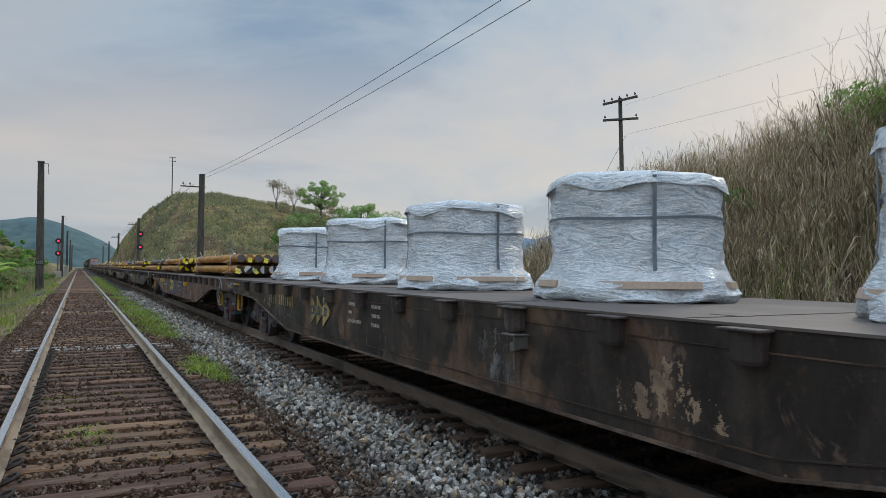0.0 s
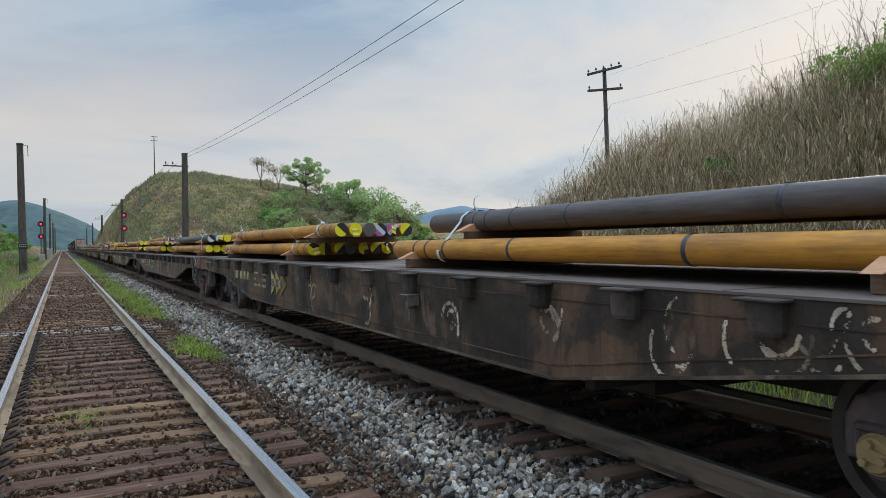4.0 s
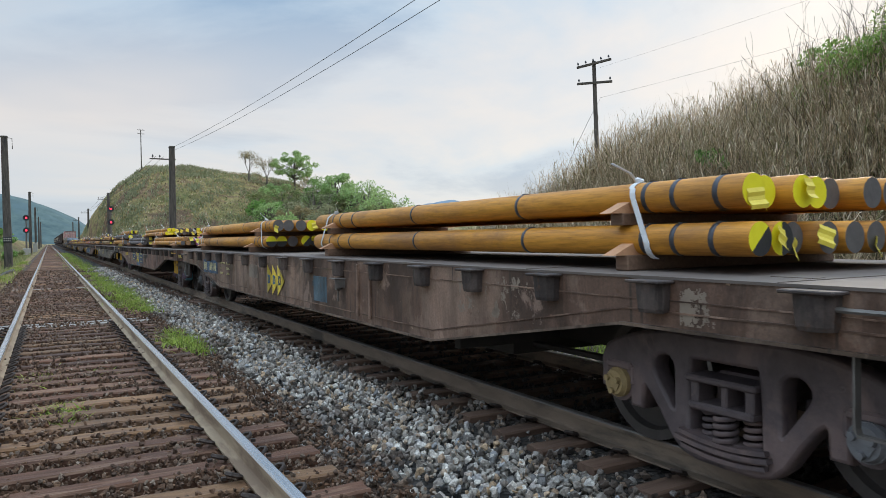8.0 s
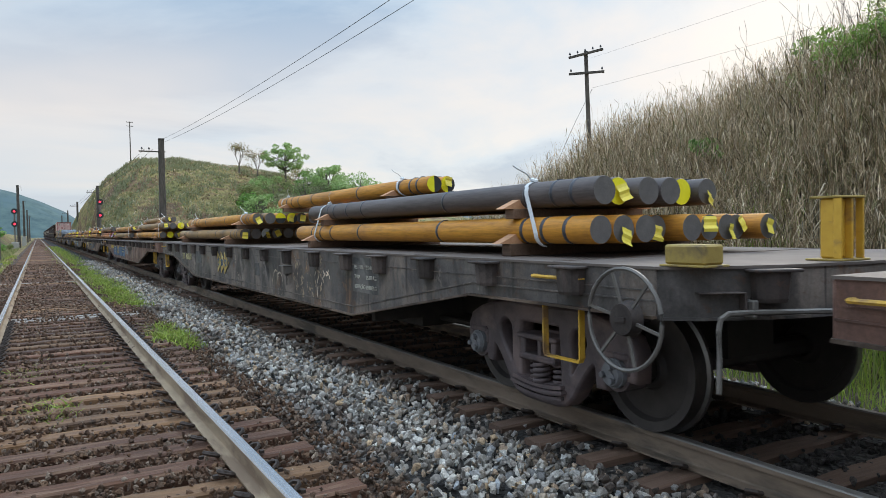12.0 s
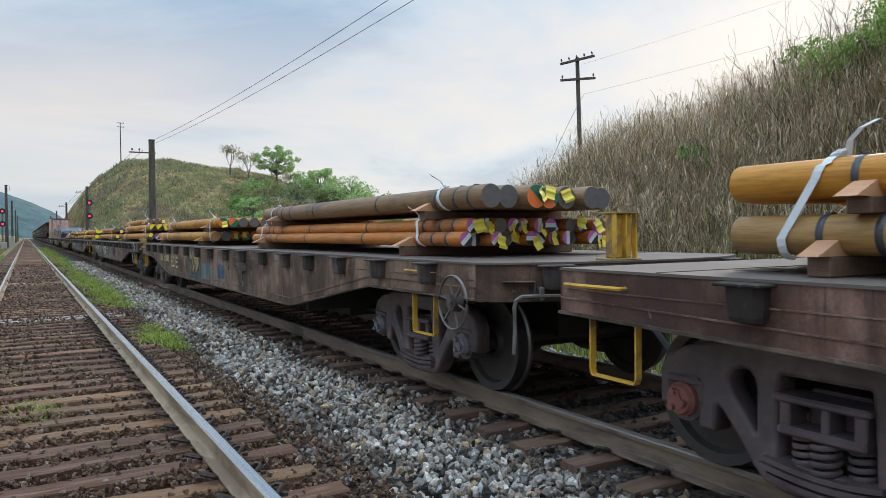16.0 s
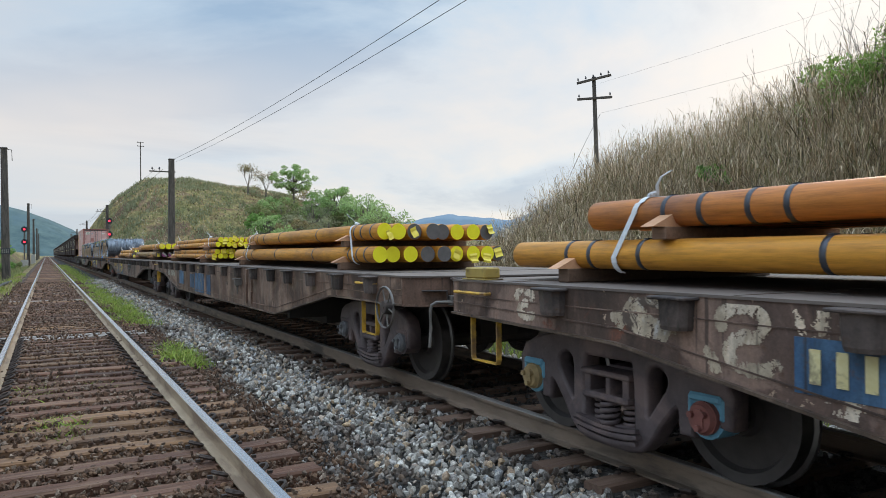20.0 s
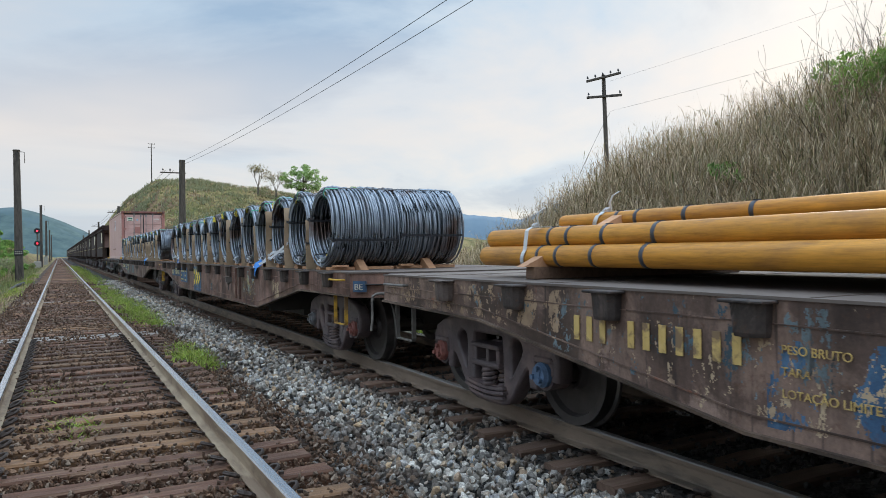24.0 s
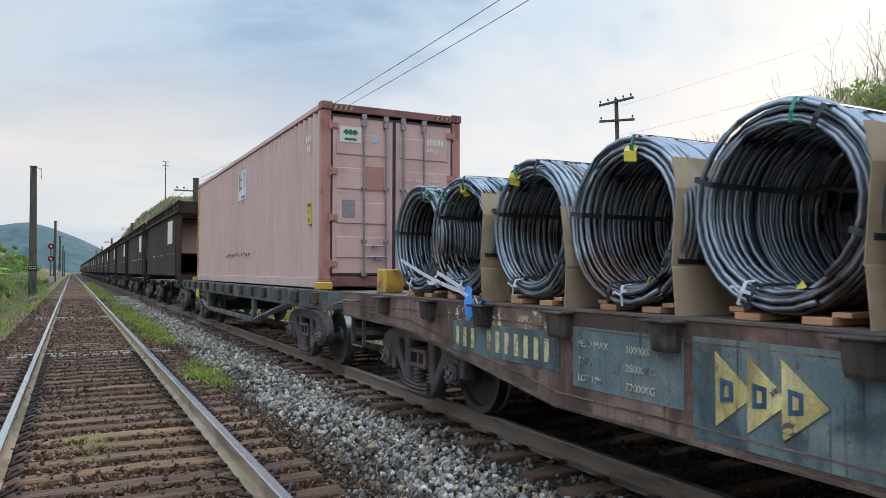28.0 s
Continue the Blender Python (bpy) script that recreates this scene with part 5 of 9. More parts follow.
def belly_at(y):
    return float(np.interp(y, [p[0] for p in BELLY], [p[1] for p in BELLY]))


def grain_at(y, z, seed, scale, streak):
    """Ragged noise from 0 to 1, drawn out downwards by streak under 1."""
    return 0.5 + 0.5 * noise.fractal(Vector((y * scale, z * scale * streak, seed * 7.31)), 0.32, 2.2, 6)


def skin(w, name, field, y0, y1, z0, z1, cell, material, out, label=""):
    """A thin coat of paint of any ragged outline: narrow runs of it, row by row, where field(y, z) is above nought."""
    verts, faces = [], []
    rows, n = int((z1 - z0) / cell), int((y1 - y0) / cell)
    for j in range(rows):
        z, start = z0 + j * cell, None
        for i in range(n + 1):
            y = y0 + i * cell
            on = i < n and 1.157 > z > belly_at(y) + 0.03 and field(y + cell / 2, z + cell / 2) > 0
            if on and start is None:
                start = y
            elif not on and start is not None:
                k = len(verts)
                verts += [(0, start, z), (0, start, z + cell), (0, y, z + cell), (0, y, z)]
                faces.append((k, k + 1, k + 2, k + 3))
                start = None
    if not faces:
        return None
    me = bpy.data.meshes.new(name)
    me.from_pydata(verts, [], faces)
    me.materials.append(material)
    return part(name, me, None, w, label, pose(-HALF_WIDE - out, 0, 0))


def arc_points(cy, cz, ry, rz, a0, a1, n=14):
    return [(cy + ry * math.cos(a0 + (a1 - a0) * i / n), cz + rz * math.sin(a0 + (a1 - a0) * i / n)) for i in range(n + 1)]


def near_line(y, z, line):
    best = 9.0
    for (ay, az), (by, bz) in zip(line, line[1:]):
        dy, dz = by - ay, bz - az
        t = max(0.0, min(1.0, ((y - ay) * dy + (z - az) * dz) / (dy * dy + dz * dz + 1e-9)))
        best = min(best, math.hypot(y - ay - t * dy, z - az - t * dz))
    return best


def brushed(w, seed, lines, width, material, keep=0.62, name="paint_stroke", label="brushed pale strokes, worn away in places"):
    """Brushed strokes, with the paint flaked out of them."""
    ys, zs = [p[0] for q in lines for p in q], [p[1] for q in lines for p in q]

    def field(y, z):
        d = min(near_line(y, z, q) for q in lines)
        if d > width * 0.62:
            return -1
        g = grain_at(y, z, seed, 16, 0.6)
        return (0.32 + keep * 0.55) - g - max(0.0, d / width - 0.40) * 1.6

    return skin(w, name, field, min(ys) - width, max(ys) + width, min(zs) - width, max(zs) + width, 0.005, material, 0.012, label)


def scrawl(w, seed, y0, y1, count, material, width=0.055):
    """Old chalked strokes across the side: bent lines and open loops."""
    r = random.Random(seed)
    for _ in range(max(1, count // 3)):
        lines, y = [], r.uniform(y0, y1)
        for _ in range(3):
            y += r.uniform(-0.16, 0.16)
            z, q = r.uniform(belly_at(y) + 0.12, 1.06), r.uniform(0.05, 0.16)
            a0 = r.uniform(0, 6.28)
            lines.append(arc_points(y, z, q, q * 1.2, a0, a0 + r.choice((1.2, 2.0, 3.2, 4.4)), 9))
        brushed(w, seed + _, lines, width, material, 0.5)


def chips(w, seed, y0, y1, z0, z1, count, size, material, cover=None):
    """A region where the coat has flaked away, in ragged islands with tails that run down."""
    cy, cz, hy, hz = (y0 + y1) / 2, (z0 + z1) / 2, (y1 - y0) / 2 + 0.04, (z1 - z0) / 2 + 0.04
    share = cover if cover is not None else min(0.6, count * size * size * 1.2 / (4 * hy * hz))
    sample = sorted(grain_at(cy + hy * math.sin(i * 12.9), cz + hz * math.sin(i * 4.7), seed, 0.5 / max(size, 0.03), 0.55) for i in range(300))
    level = sample[int(299 * (1 - share))]

    def field(y, z):
        edge = max(abs(y - cy) / hy, abs(z - cz) / hz)
        return grain_at(y, z, seed, 0.5 / max(size, 0.03), 0.55) - level - max(0.0, edge - 0.7) * 0.6

    return skin(w, "flaked_patch", field, cy - hy, cy + hy, cz - hz, cz + hz, 0.0065, material, 0.0075 + 0.0008 * (seed % 4), "patch of older paint showing through")


def weights(w, y, z, size, material, rows, back=None, wide=1.5, gap=0.62):
    """The stencilled loading table: words and figures."""
    if back:
        panel(w, y + 0.06, y - wide, z - size * 4.2, z + size * 2.0, back, "table_panel", 0.010, "blue painted table")
    for i, (a, b) in enumerate(rows):
        wording(w, a, y, z - i * size * 1.75, size, material)
        wording(w, b, y - wide * gap, z - i * size * 1.75, size, material)


TABLE = lambda tare, load: [("PESO BRUTO", "100.000 KG"), ("TARA", tare + " KG"), ("LOTAÇÃO LIMITE", load + " KG")]
teal_chip = plain("old_paint_teal", (0.16, 0.24, 0.25), (0.26, 0.33, 0.31), 9, 0.7, 0, 0.2, (0.42, 0.30, 0.10), 3)
teal_dim = plain("dim_teal_paint", (0.07, 0.095, 0.098), (0.12, 0.145, 0.145), 7, 0.7, 0, 0.2, (0.06, 0.055, 0.05), 2.5)
pale_blue = plain("pale_blue_paint", (0.26, 0.36, 0.37), (0.36, 0.44, 0.44), 9, 0.7, 0, 0.2, (0.18, 0.18, 0.17), 3)
logo_grey = wagon_paint("table_grey", (0.10, 0.10, 0.10), (0.13, 0.125, 0.12), (0.08, 0.06, 0.05), 0.62)
old_green = plain("old_paint_green", (0.075, 0.08, 0.062), (0.115, 0.12, 0.095), 9, 0.7, 0, 0.2, (0.20, 0.15, 0.09), 3)
ochre_chip = plain("old_paint_ochre", (0.50, 0.33, 0.08), (0.60, 0.42, 0.12), 9, 0.7)
dusty_tan = plain("scraped_tan", (0.19, 0.15, 0.115), (0.27, 0.215, 0.165), 9, 0.75, 0, 0.2, (0.12, 0.09, 0.07), 3)
rust_stroke = plain("rust_stroke", (0.22, 0.11, 0.05), (0.30, 0.16, 0.08), 14, 0.7)
raw_tan = plain("bare_primer", (0.27, 0.185, 0.115), (0.36, 0.25, 0.16), 9, 0.7, 0, 0.2, (0.18, 0.12, 0.08), 3)
peel = plain("old_paint_tan", (0.40, 0.30, 0.19), (0.50, 0.38, 0.25), 9, 0.7, 0, 0.2, (0.22, 0.15, 0.10), 3)


def build_wagons():
    short = [("COMP", "17.260"), ("LARG", "3.240"), ("ALT", "1.210")]
    w = flat_wagon(0, "dark flat wagon carrying film-wrapped coils", "dark", (1, 1, 1, 1))
    logo(w, 3.16, 0.86, 0.42, logo_worn)
    weights(w, 1.54, 1.0, 0.06, stencil_white, TABLE("25.000", "75.000"), None, 1.3)
    chips(w, 4, 4.0, 5.9, 0.60, 0.98, 1, 0.22, teal_dim, 0.42)
    number_bars(w, 5.60, 0.84, 0.17, 11, logo_worn)
    chips(w, 11, 5.6, 6.3, 0.80, 1.10, 1, 0.08, raw_tan, 0.22)
    chips(w, 5, -3.80, -3.56, 0.62, 0.75, 1, 0.06, raw_tan, 0.42)
    chips(w, 6, -4.36, -3.86, 0.64, 0.84, 1, 0.10, raw_tan, 0.33)
    chips(w, 7, -4.10, -3.92, 0.80, 0.95, 1, 0.04, raw_tan, 0.2)
    chips(w, 9, -2.4, -1.8, 0.5, 0.95, 1, 0.05, logo_grey, 0.25)
    chips(w, 12, 0.2, 4.0, 0.55, 1.05, 1, 0.05, old_green, 0.10)
    chips(w, 13, 4.0, 6.4, 0.62, 1.1, 1, 0.05, old_green, 0.10)
    w = flat_wagon(1, "brown flat wagon with violet bearing caps and yellow steps", "brown", (2, 3, 4, 3), (1, 1, 1, 1), True)
    number_bars(w, 5.86, 0.84, 0.16, 11, text_yellow)
    weights(w, 4.25, 0.97, 0.06, stencil_mat, TABLE("25.000", "75.000"), logo_grey, 1.0)
    logo(w, 2.02, 0.81, 0.44, logo_yellow, logo_blue, (2.12, 0.82, 0.53, 1.06))
    weights(w, -0.37, 0.92, 0.08, stencil_white, short, logo_blue, 0.62, 0.5)
    end_mark(w, "AD", tan_yellow, logo_faded)
    chips(w, 15, -5.5, -1.5, 0.6, 0.95, 14, 0.05, chalk_mat, 0.03)
    scrawl(w, 16, -5.6, -2.4, 12, rust_stroke, 0.03)
    w = flat_wagon(2, "dark grey flat wagon with chalk scrawls", "dark", (1, 0, 1, 3), (0, 0, 0, 0), True, "dull")
    logo(w, 3.05, 0.86, 0.40, logo_worn)
    number_bars(w, 5.9, 0.84, 0.15, 11, stencil_mat)
    weights(w, 4.27, 0.96, 0.06, stencil_white, TABLE("25.000", "75.000"), None, 1.0)
    scrawl(w, 3, -7.2, -5.2, 14, chalk_mat, 0.022)
    scrawl(w, 4, -4.6, 2.0, 14, chalk_mat, 0.035)
    w = flat_wagon(3, "grey-brown flat wagon with blue worn paint", "worn", (2, 1, 1, 1), (0, 0, 0, 0), True, "dull")
    number_bars(w, 6.0, 0.80, 0.16, 10, stencil_mat)
    weights(w, 4.41, 0.94, 0.06, stencil_mat, TABLE("25.000", "75.000"), None, 1.05)
    panel(w, 3.06, 2.63, 0.70, 1.0, pale_blue, label="pale blue painted square")
    logo(w, 2.10, 0.83, 0.46, logo_worn, logo_faded, (3.1, 1.0, 0.53, 0.68))
    brushed(w, 90, [[(3.0, 0.70), (2.4, 0.69), (1.9, 0.72), (1.5, 0.80), (1.3, 0.92)]], 0.02, film_dark, 0.8, "scuff", "curved dark scuff")
    chips(w, 24, 0.6, 3.1, 0.52, 0.80, 1, 0.12, logo_faded, 0.5)
    panel(w, 0.03, -0.10, 0.52, 1.0, logo_yellow, label="upright yellow bar")
    panel(w, -0.31, -0.45, 0.76, 0.90, logo_blue)
    wording(w, "D", -0.33, 0.78, 0.12, stencil_white)
    chips(w, 25, -4.5, 1.0, 0.55, 0.85, 14, 0.08, logo_faded)
    w = flat_wagon(4, "dull grey-brown flat wagon with a pale number panel", "worn", (1, 0, 1, 1), (0, 0, 0, 0), False, "dull", 1.0)
    number_bars(w, 6.15, 0.80, 0.17, 10, stencil_mat, logo_blue)
    weights(w, 4.46, 0.97, 0.058, stencil_mat, [("PESO BRUTO MAX", "100.000 KG"), ("TARA", "28.000 KG"), ("LOT. LIMITE", "72.000 KG")], None, 0.98)
    logo(w, 0.87, 0.82, 0.46, logo_yellow)
    panel(w, -1.38, -1.88, 0.64, 0.96, logo_faded, label="faded blue square")
    panel(w, 2.06, 1.5, 0.80, 1.02, dusty_tan, label="dusty tan painted square")
    end_mark(w, "", text_yellow, dusty_tan, 0.21)
    chips(w, 31, -7.84, -7.64, 0.95, 1.12, 1, 0.06, dusty_tan, 0.45)
    chips(w, 32, -7.1, -6.4, 0.92, 1.12, 1, 0.05, dusty_tan, 0.25)
    chips(w, 33, -6.3, -5.2, 0.85, 1.1, 1, 0.10, dusty_tan, 0.3)
    w = flat_wagon(5, "red-brown flat wagon with crossed chalk strokes", "brown", (3, 3, 3, 3), (1, 1, 1, 1), False, "yellow", 1.08)
    number_bars(w, 5.55, 0.84, 0.14, 11, text_yellow)
    weights(w, 2.45, 0.93, 0.06, stencil_mat, TABLE("25.000", "75.000"), logo_blue, 1.0)
    logo(w, 0.94, 0.83, 0.44, logo_yellow, logo_blue, (1.02, -0.13, 0.53, 1.12))
    weights(w, -0.36, 0.95, 0.08, stencil_mat, short, logo_blue, 0.62, 0.5)
    for n, (y, z, t, h) in enumerate(((3.9, 0.83, 0.4, 0.30), (3.9, 0.83, -0.4, 0.30), (4.12, 0.85, 0.0, 0.10), (3.66, 0.85, 0.0, 0.10), (2.86, 0.83, 0.22, 0.30), (2.68, 0.83, -0.12, 0.30), (1.95, 0.83, 0.2, 0.30), (1.72, 0.83, -0.3, 0.30))):
        brushed(w, 70 + n, [[(y - math.sin(t) * h, z + math.cos(t) * h), (y + math.sin(t) * h, z - math.cos(t) * h)]], 0.05, chalk_mat, 0.7)
    end_mark(w, "BL", text_yellow, pocket_mat, 0.13)
    w = flat_wagon(6, "slate-grey flat wagon with faded stencils", "grey", (1, 1, 1, 1), (0, 0, 0, 0), True)
    number_bars(w, 5.9, 0.84, 0.14, 10, stencil_mat)
    logo(w, 2.11, 0.88, 0.42, logo_worn)
    panel(w, 4.3, 3.7, 0.8, 1.05, logo_grey)
    weights(w, -4.75, 1.02, 0.06, stencil_white, TABLE("25.000", "75.000"), logo_grey, 0.62, 0.5)
    panel(w, -0.6, -0.85, 0.75, 0.95, logo_grey)
    scrawl(w, 9, -4.4, 1.0, 12, chalk_mat, 0.02)
    chips(w, 29, -3.8, -2.5, 0.6, 1.1, 16, 0.06, peel)
    w = flat_wagon(7, "brown flat wagon with a long blue band", "brown", (1, 1, 1, 2))
    panel(w, 4.6, -0.05, 0.56, 0.93, logo_blue, label="long blue painted band")
    number_bars(w, 5.7, 0.84, 0.14, 10, text_yellow)
    weights(w, 0.95, 0.93, 0.06, stencil_mat, TABLE("25.000", "75.000"), None, 0.95)
    weights(w, 4.1, 0.90, 0.07, stencil_mat, short, None, 0.7, 0.5)
    logo(w, 2.98, 0.80, 0.40, logo_worn)
    chips(w, 8, -4.5, -3.5, 0.58, 1.0, 24, 0.085, peel)
    chips(w, 18, -1.05, -0.36, 0.70, 1.02, 1, 0.12, pale_blue, 0.55)
    chips(w, 17, -4.4, -1.5, 0.56, 1.12, 1, 0.16, dusty_tan, 0.25)
    w = flat_wagon(8, "weathered brown flat wagon, scraped and patched", "worn", (1, 1, 2, 1), (0, 0, 1, 0), True)
    number_bars(w, 5.7, 0.80, 0.15, 10, stencil_mat)
    weights(w, 4.2, 0.90, 0.06, stencil_mat, TABLE("25.000", "75.000"), None, 0.95)
    logo(w, 1.93, 0.88, 0.46, logo_worn, logo_faded, (2.03, 0.93, 0.54, 1.10))
    panel(w, 0.77, 0.11, 0.58, 0.88, logo_faded)
    panel(w, -0.59, -0.98, 0.66, 0.90, logo_blue)
    chips(w, 66, -1.1, 0.2, 0.56, 0.92, 1, 0.09, dusty_tan, 0.45)
    chips(w, 67, -3.2, -1.2, 0.6, 1.0, 1, 0.07, dusty_tan, 0.05)
    w = flat_wagon(9, "peeling dark brown flat wagon with broad graffiti strokes", "peeled", (1, 1, 2, 0), (0, 1, 1, 1), True)
    number_bars(w, 5.75, 0.82, 0.16, 10, stencil_mat, logo_blue)
    logo(w, 2.0, 0.83, 0.44, logo_yellow, logo_blue, (2.07, 0.93, 0.54, 1.10))
    weights(w, 4.2, 0.93, 0.06, stencil_white, TABLE("25.000", "75.000"), logo_blue, 0.98, 0.55)
    weights(w, 0.73, 0.87, 0.09, stencil_white, short, logo_blue, 0.62, 0.5)
    panel(w, -1.65, -1.80, 0.74, 0.90, logo_blue)
    wording(w, "D", -1.67, 0.77, 0.12, text_yellow)
    end_mark(w, "AD", tan_yellow, pocket_mat, 0.12)
    brushed(w, 14, [arc_points(7.96, 1.10, 0.10, 0.045, -0.2, 3.6), arc_points(7.93, 1.01, 0.10, 0.05, 1.5, -2.3)], 0.055, chalk_mat, 0.75)
    brushed(w, 15, [arc_points(6.72, 1.05, 0.17, 0.095, 0.2, 6.4, 20), [(6.98, 0.98), (6.86, 1.13), (6.62, 0.95)], [(7.02, 1.03), (6.52, 1.0)]], 0.06, chalk_mat, 0.75)
    brushed(w, 16, [arc_points(6.10, 1.07, 0.13, 0.075, -0.3, 3.7), arc_points(6.03, 0.92, 0.15, 0.085, 1.7, -2.6), [(6.30, 0.90), (6.26, 0.82)]], 0.065, chalk_mat, 0.8)
    chips(w, 19, 5.45, 5.78, 0.95, 1.14, 1, 0.06, chalk_mat, 0.3)
    chips(w, 20, 6.40, 6.60, 0.88, 0.98, 1, 0.05, peel, 0.5)
    chips(w, 21, 5.52, 5.66, 0.70, 0.80, 1, 0.06, chalk_mat, 0.5)
    scrawl(w, 34, -1.4, 3.4, 15, chalk_mat, 0.055)
    chips(w, 28, -4.6, -3.50, 0.44, 1.18, 1, 0.16, peel, 0.70)
    brushed(w, 29, [[(-1.45, 1.12), (-1.52, 0.92)], [(-2.04, 1.12), (-2.00, 0.90)]], 0.17, dusty_tan, 0.40)
    brushed(w, 30, [[(-1.52, 0.90), (-1.51, 0.54)], [(-2.12, 0.86), (-2.12, 0.58)]], 0.10, dusty_tan, 0.36)
    brushed(w, 31, [[(-2.66, 1.13), (-2.69, 0.60)], [(-2.80, 1.13), (-2.84, 0.90)]], 0.13, dusty_tan, 0.42)
    brushed(w, 32, [[(-3.00, 1.07), (-3.05, 0.71)], [(-3.13, 1.04), (-3.22, 0.94), (-3.17, 0.75)]], 0.085, raw_tan, 0.40)
    brushed(w, 33, [[(-0.36, 1.09), (-0.42, 0.98)], [(-0.57, 1.02), (-0.50, 0.53)], [(-0.80, 1.12), (-0.79, 0.53)], [(-0.25, 0.80), (-0.46, 0.58)]], 0.09, chalk_mat, 0.55)
    w = flat_wagon(10, "brown flat wagon with bright blue panels", "worn", (1, 1, 1, 1), (0, 0, 0, 0), True)
    number_bars(w, 6.24, 0.83, 0.15, 10, stencil_white)
    panel(w, 4.3, 3.66, 0.66, 1.0, logo_blue)
    panel(w, 2.74, 2.22, 0.62, 0.94, logo_blue)
    panel(w, 2.08, 1.0, 0.55, 0.98, logo_blue)
    panel(w, 0.69, 0.26, 0.55, 0.97, logo_blue)
    scrawl(w, 17, 1.3, 1.8, 6, logo_worn, 0.02)
    w = flat_wagon(11, "rust-brown flat wagon with orange stencils", "peeled", (1, 1, 5, 2), (0, 0, 0, 0), False, "dull")
    number_bars(w, 5.83, 0.84, 0.16, 11, tan_yellow)
    chips(w, 41, 3.2, 4.3, 0.60, 0.98, 1, 0.20, logo_blue, 0.55)
    weights(w, 4.25, 0.93, 0.06, tan_yellow, TABLE("25.000", "75.000"), None, 0.95, 0.55)
    chips(w, 42, 5.5, 8.8, 0.90, 1.14, 1, 0.09, raw_tan, 0.22)
    logo(w, 2.05, 0.82, 0.44, logo_yellow, logo_blue, (2.12, 1.0, 0.53, 0.72))
    panel(w, -1.2, -2.3, 0.8, 1.05, logo_faded)
    chips(w, 38, -0.5, 6.0, 0.6, 1.0, 14, 0.05, peel, 0.04)
    chips(w, 39, 2.6, 7.6, 0.72, 1.12, 1, 0.10, logo_faded, 0.14)
    chips(w, 40, 4.0, 8.6, 0.80, 1.14, 1, 0.07, rust_stroke, 0.10)
    w = flat_wagon(12, "brown flat wagon loaded with wire rod coils", "brown", (2, 1, 3, 1), (0, 0, 0, 0), False, "yellow", 1.05)
    number_bars(w, 5.98, 0.86, 0.17, 11, stencil_mat, logo_blue)
    weights(w, 4.22, 0.95, 0.066, stencil_mat, [("PESO BRUTO MAX", "100000KG"), ("TARA", "28000KG"), ("LOTAÇÃO LIMITE", "72000KG")], logo_blue, 1.1)
    logo(w, 2.02, 0.86, 0.44, logo_yellow, logo_blue, (2.07, 1.02, 0.53, 1.12))
    panel(w, -0.28, -0.42, 0.62, 0.78, logo_faded)
    wording(w, "E", -0.30, 0.64, 0.12, stencil_white)
    end_mark(w, "BE", stencil_white, logo_blue, 0.13)
    chips(w, 48, -4.50, -3.52, 0.50, 0.82, 1, 0.13, teal_chip, 0.62)
    chips(w, 50, -4.50, -3.52, 0.75, 1.08, 1, 0.09, teal_chip, 0.25)
    chips(w, 49, -4.40, -3.55, 0.62, 1.04, 1, 0.045, ochre_chip, 0.07)
    chips(w, 58, -5.98, -5.66, 0.74, 0.98, 1, 0.07, peel, 0.55)
    chips(w, 68, -2.4, 0.8, 0.55, 1.05, 24, 0.06, peel, 0.06)
    w = flat_wagon(13, "dull brown flat wagon with faded blue panels and rod coils", "mauve", (1, 1, 1, 1), (0, 0, 0, 0), False, "dull")
    number_bars(w, 5.99, 0.80, 0.17, 11, stencil_mat, logo_pale)
    weights(w, 4.22, 0.95, 0.066, stencil_white, [("PESO MAX", "100000KG"), ("TARA", "28000KG"), ("LOT LIM", "72000KG")], logo_pale, 0.95, 0.5)
    logo(w, 3.04, 0.83, 0.40, logo_cream, logo_pale, (3.2, 2.1, 0.54, 1.10), 0.66)
    panel(w, 0.6, -0.4, 0.6, 0.95, logo_pale)
    chips(w, 80, -4.2, -2.2, 0.6, 1.12, 1, 0.09, dusty_tan, 0.22)
    chips(w, 81, 4.4, 6.2, 1.02, 1.14, 1, 0.05, stencil_mat, 0.12)
    chips(w, 82, 1.0, 2.3, 0.55, 1.1, 1, 0.10, logo_pale, 0.3)


build_wagons()


# ---- loads: round bars ----
HALVES = {"half_yellow": ("yellow", "black"), "half_white": ("white", "black"), "half_violet": ("violet", "black", "white"), "orange_green": ("orange", "green")}
bar_cache, band_cache = {}, {}


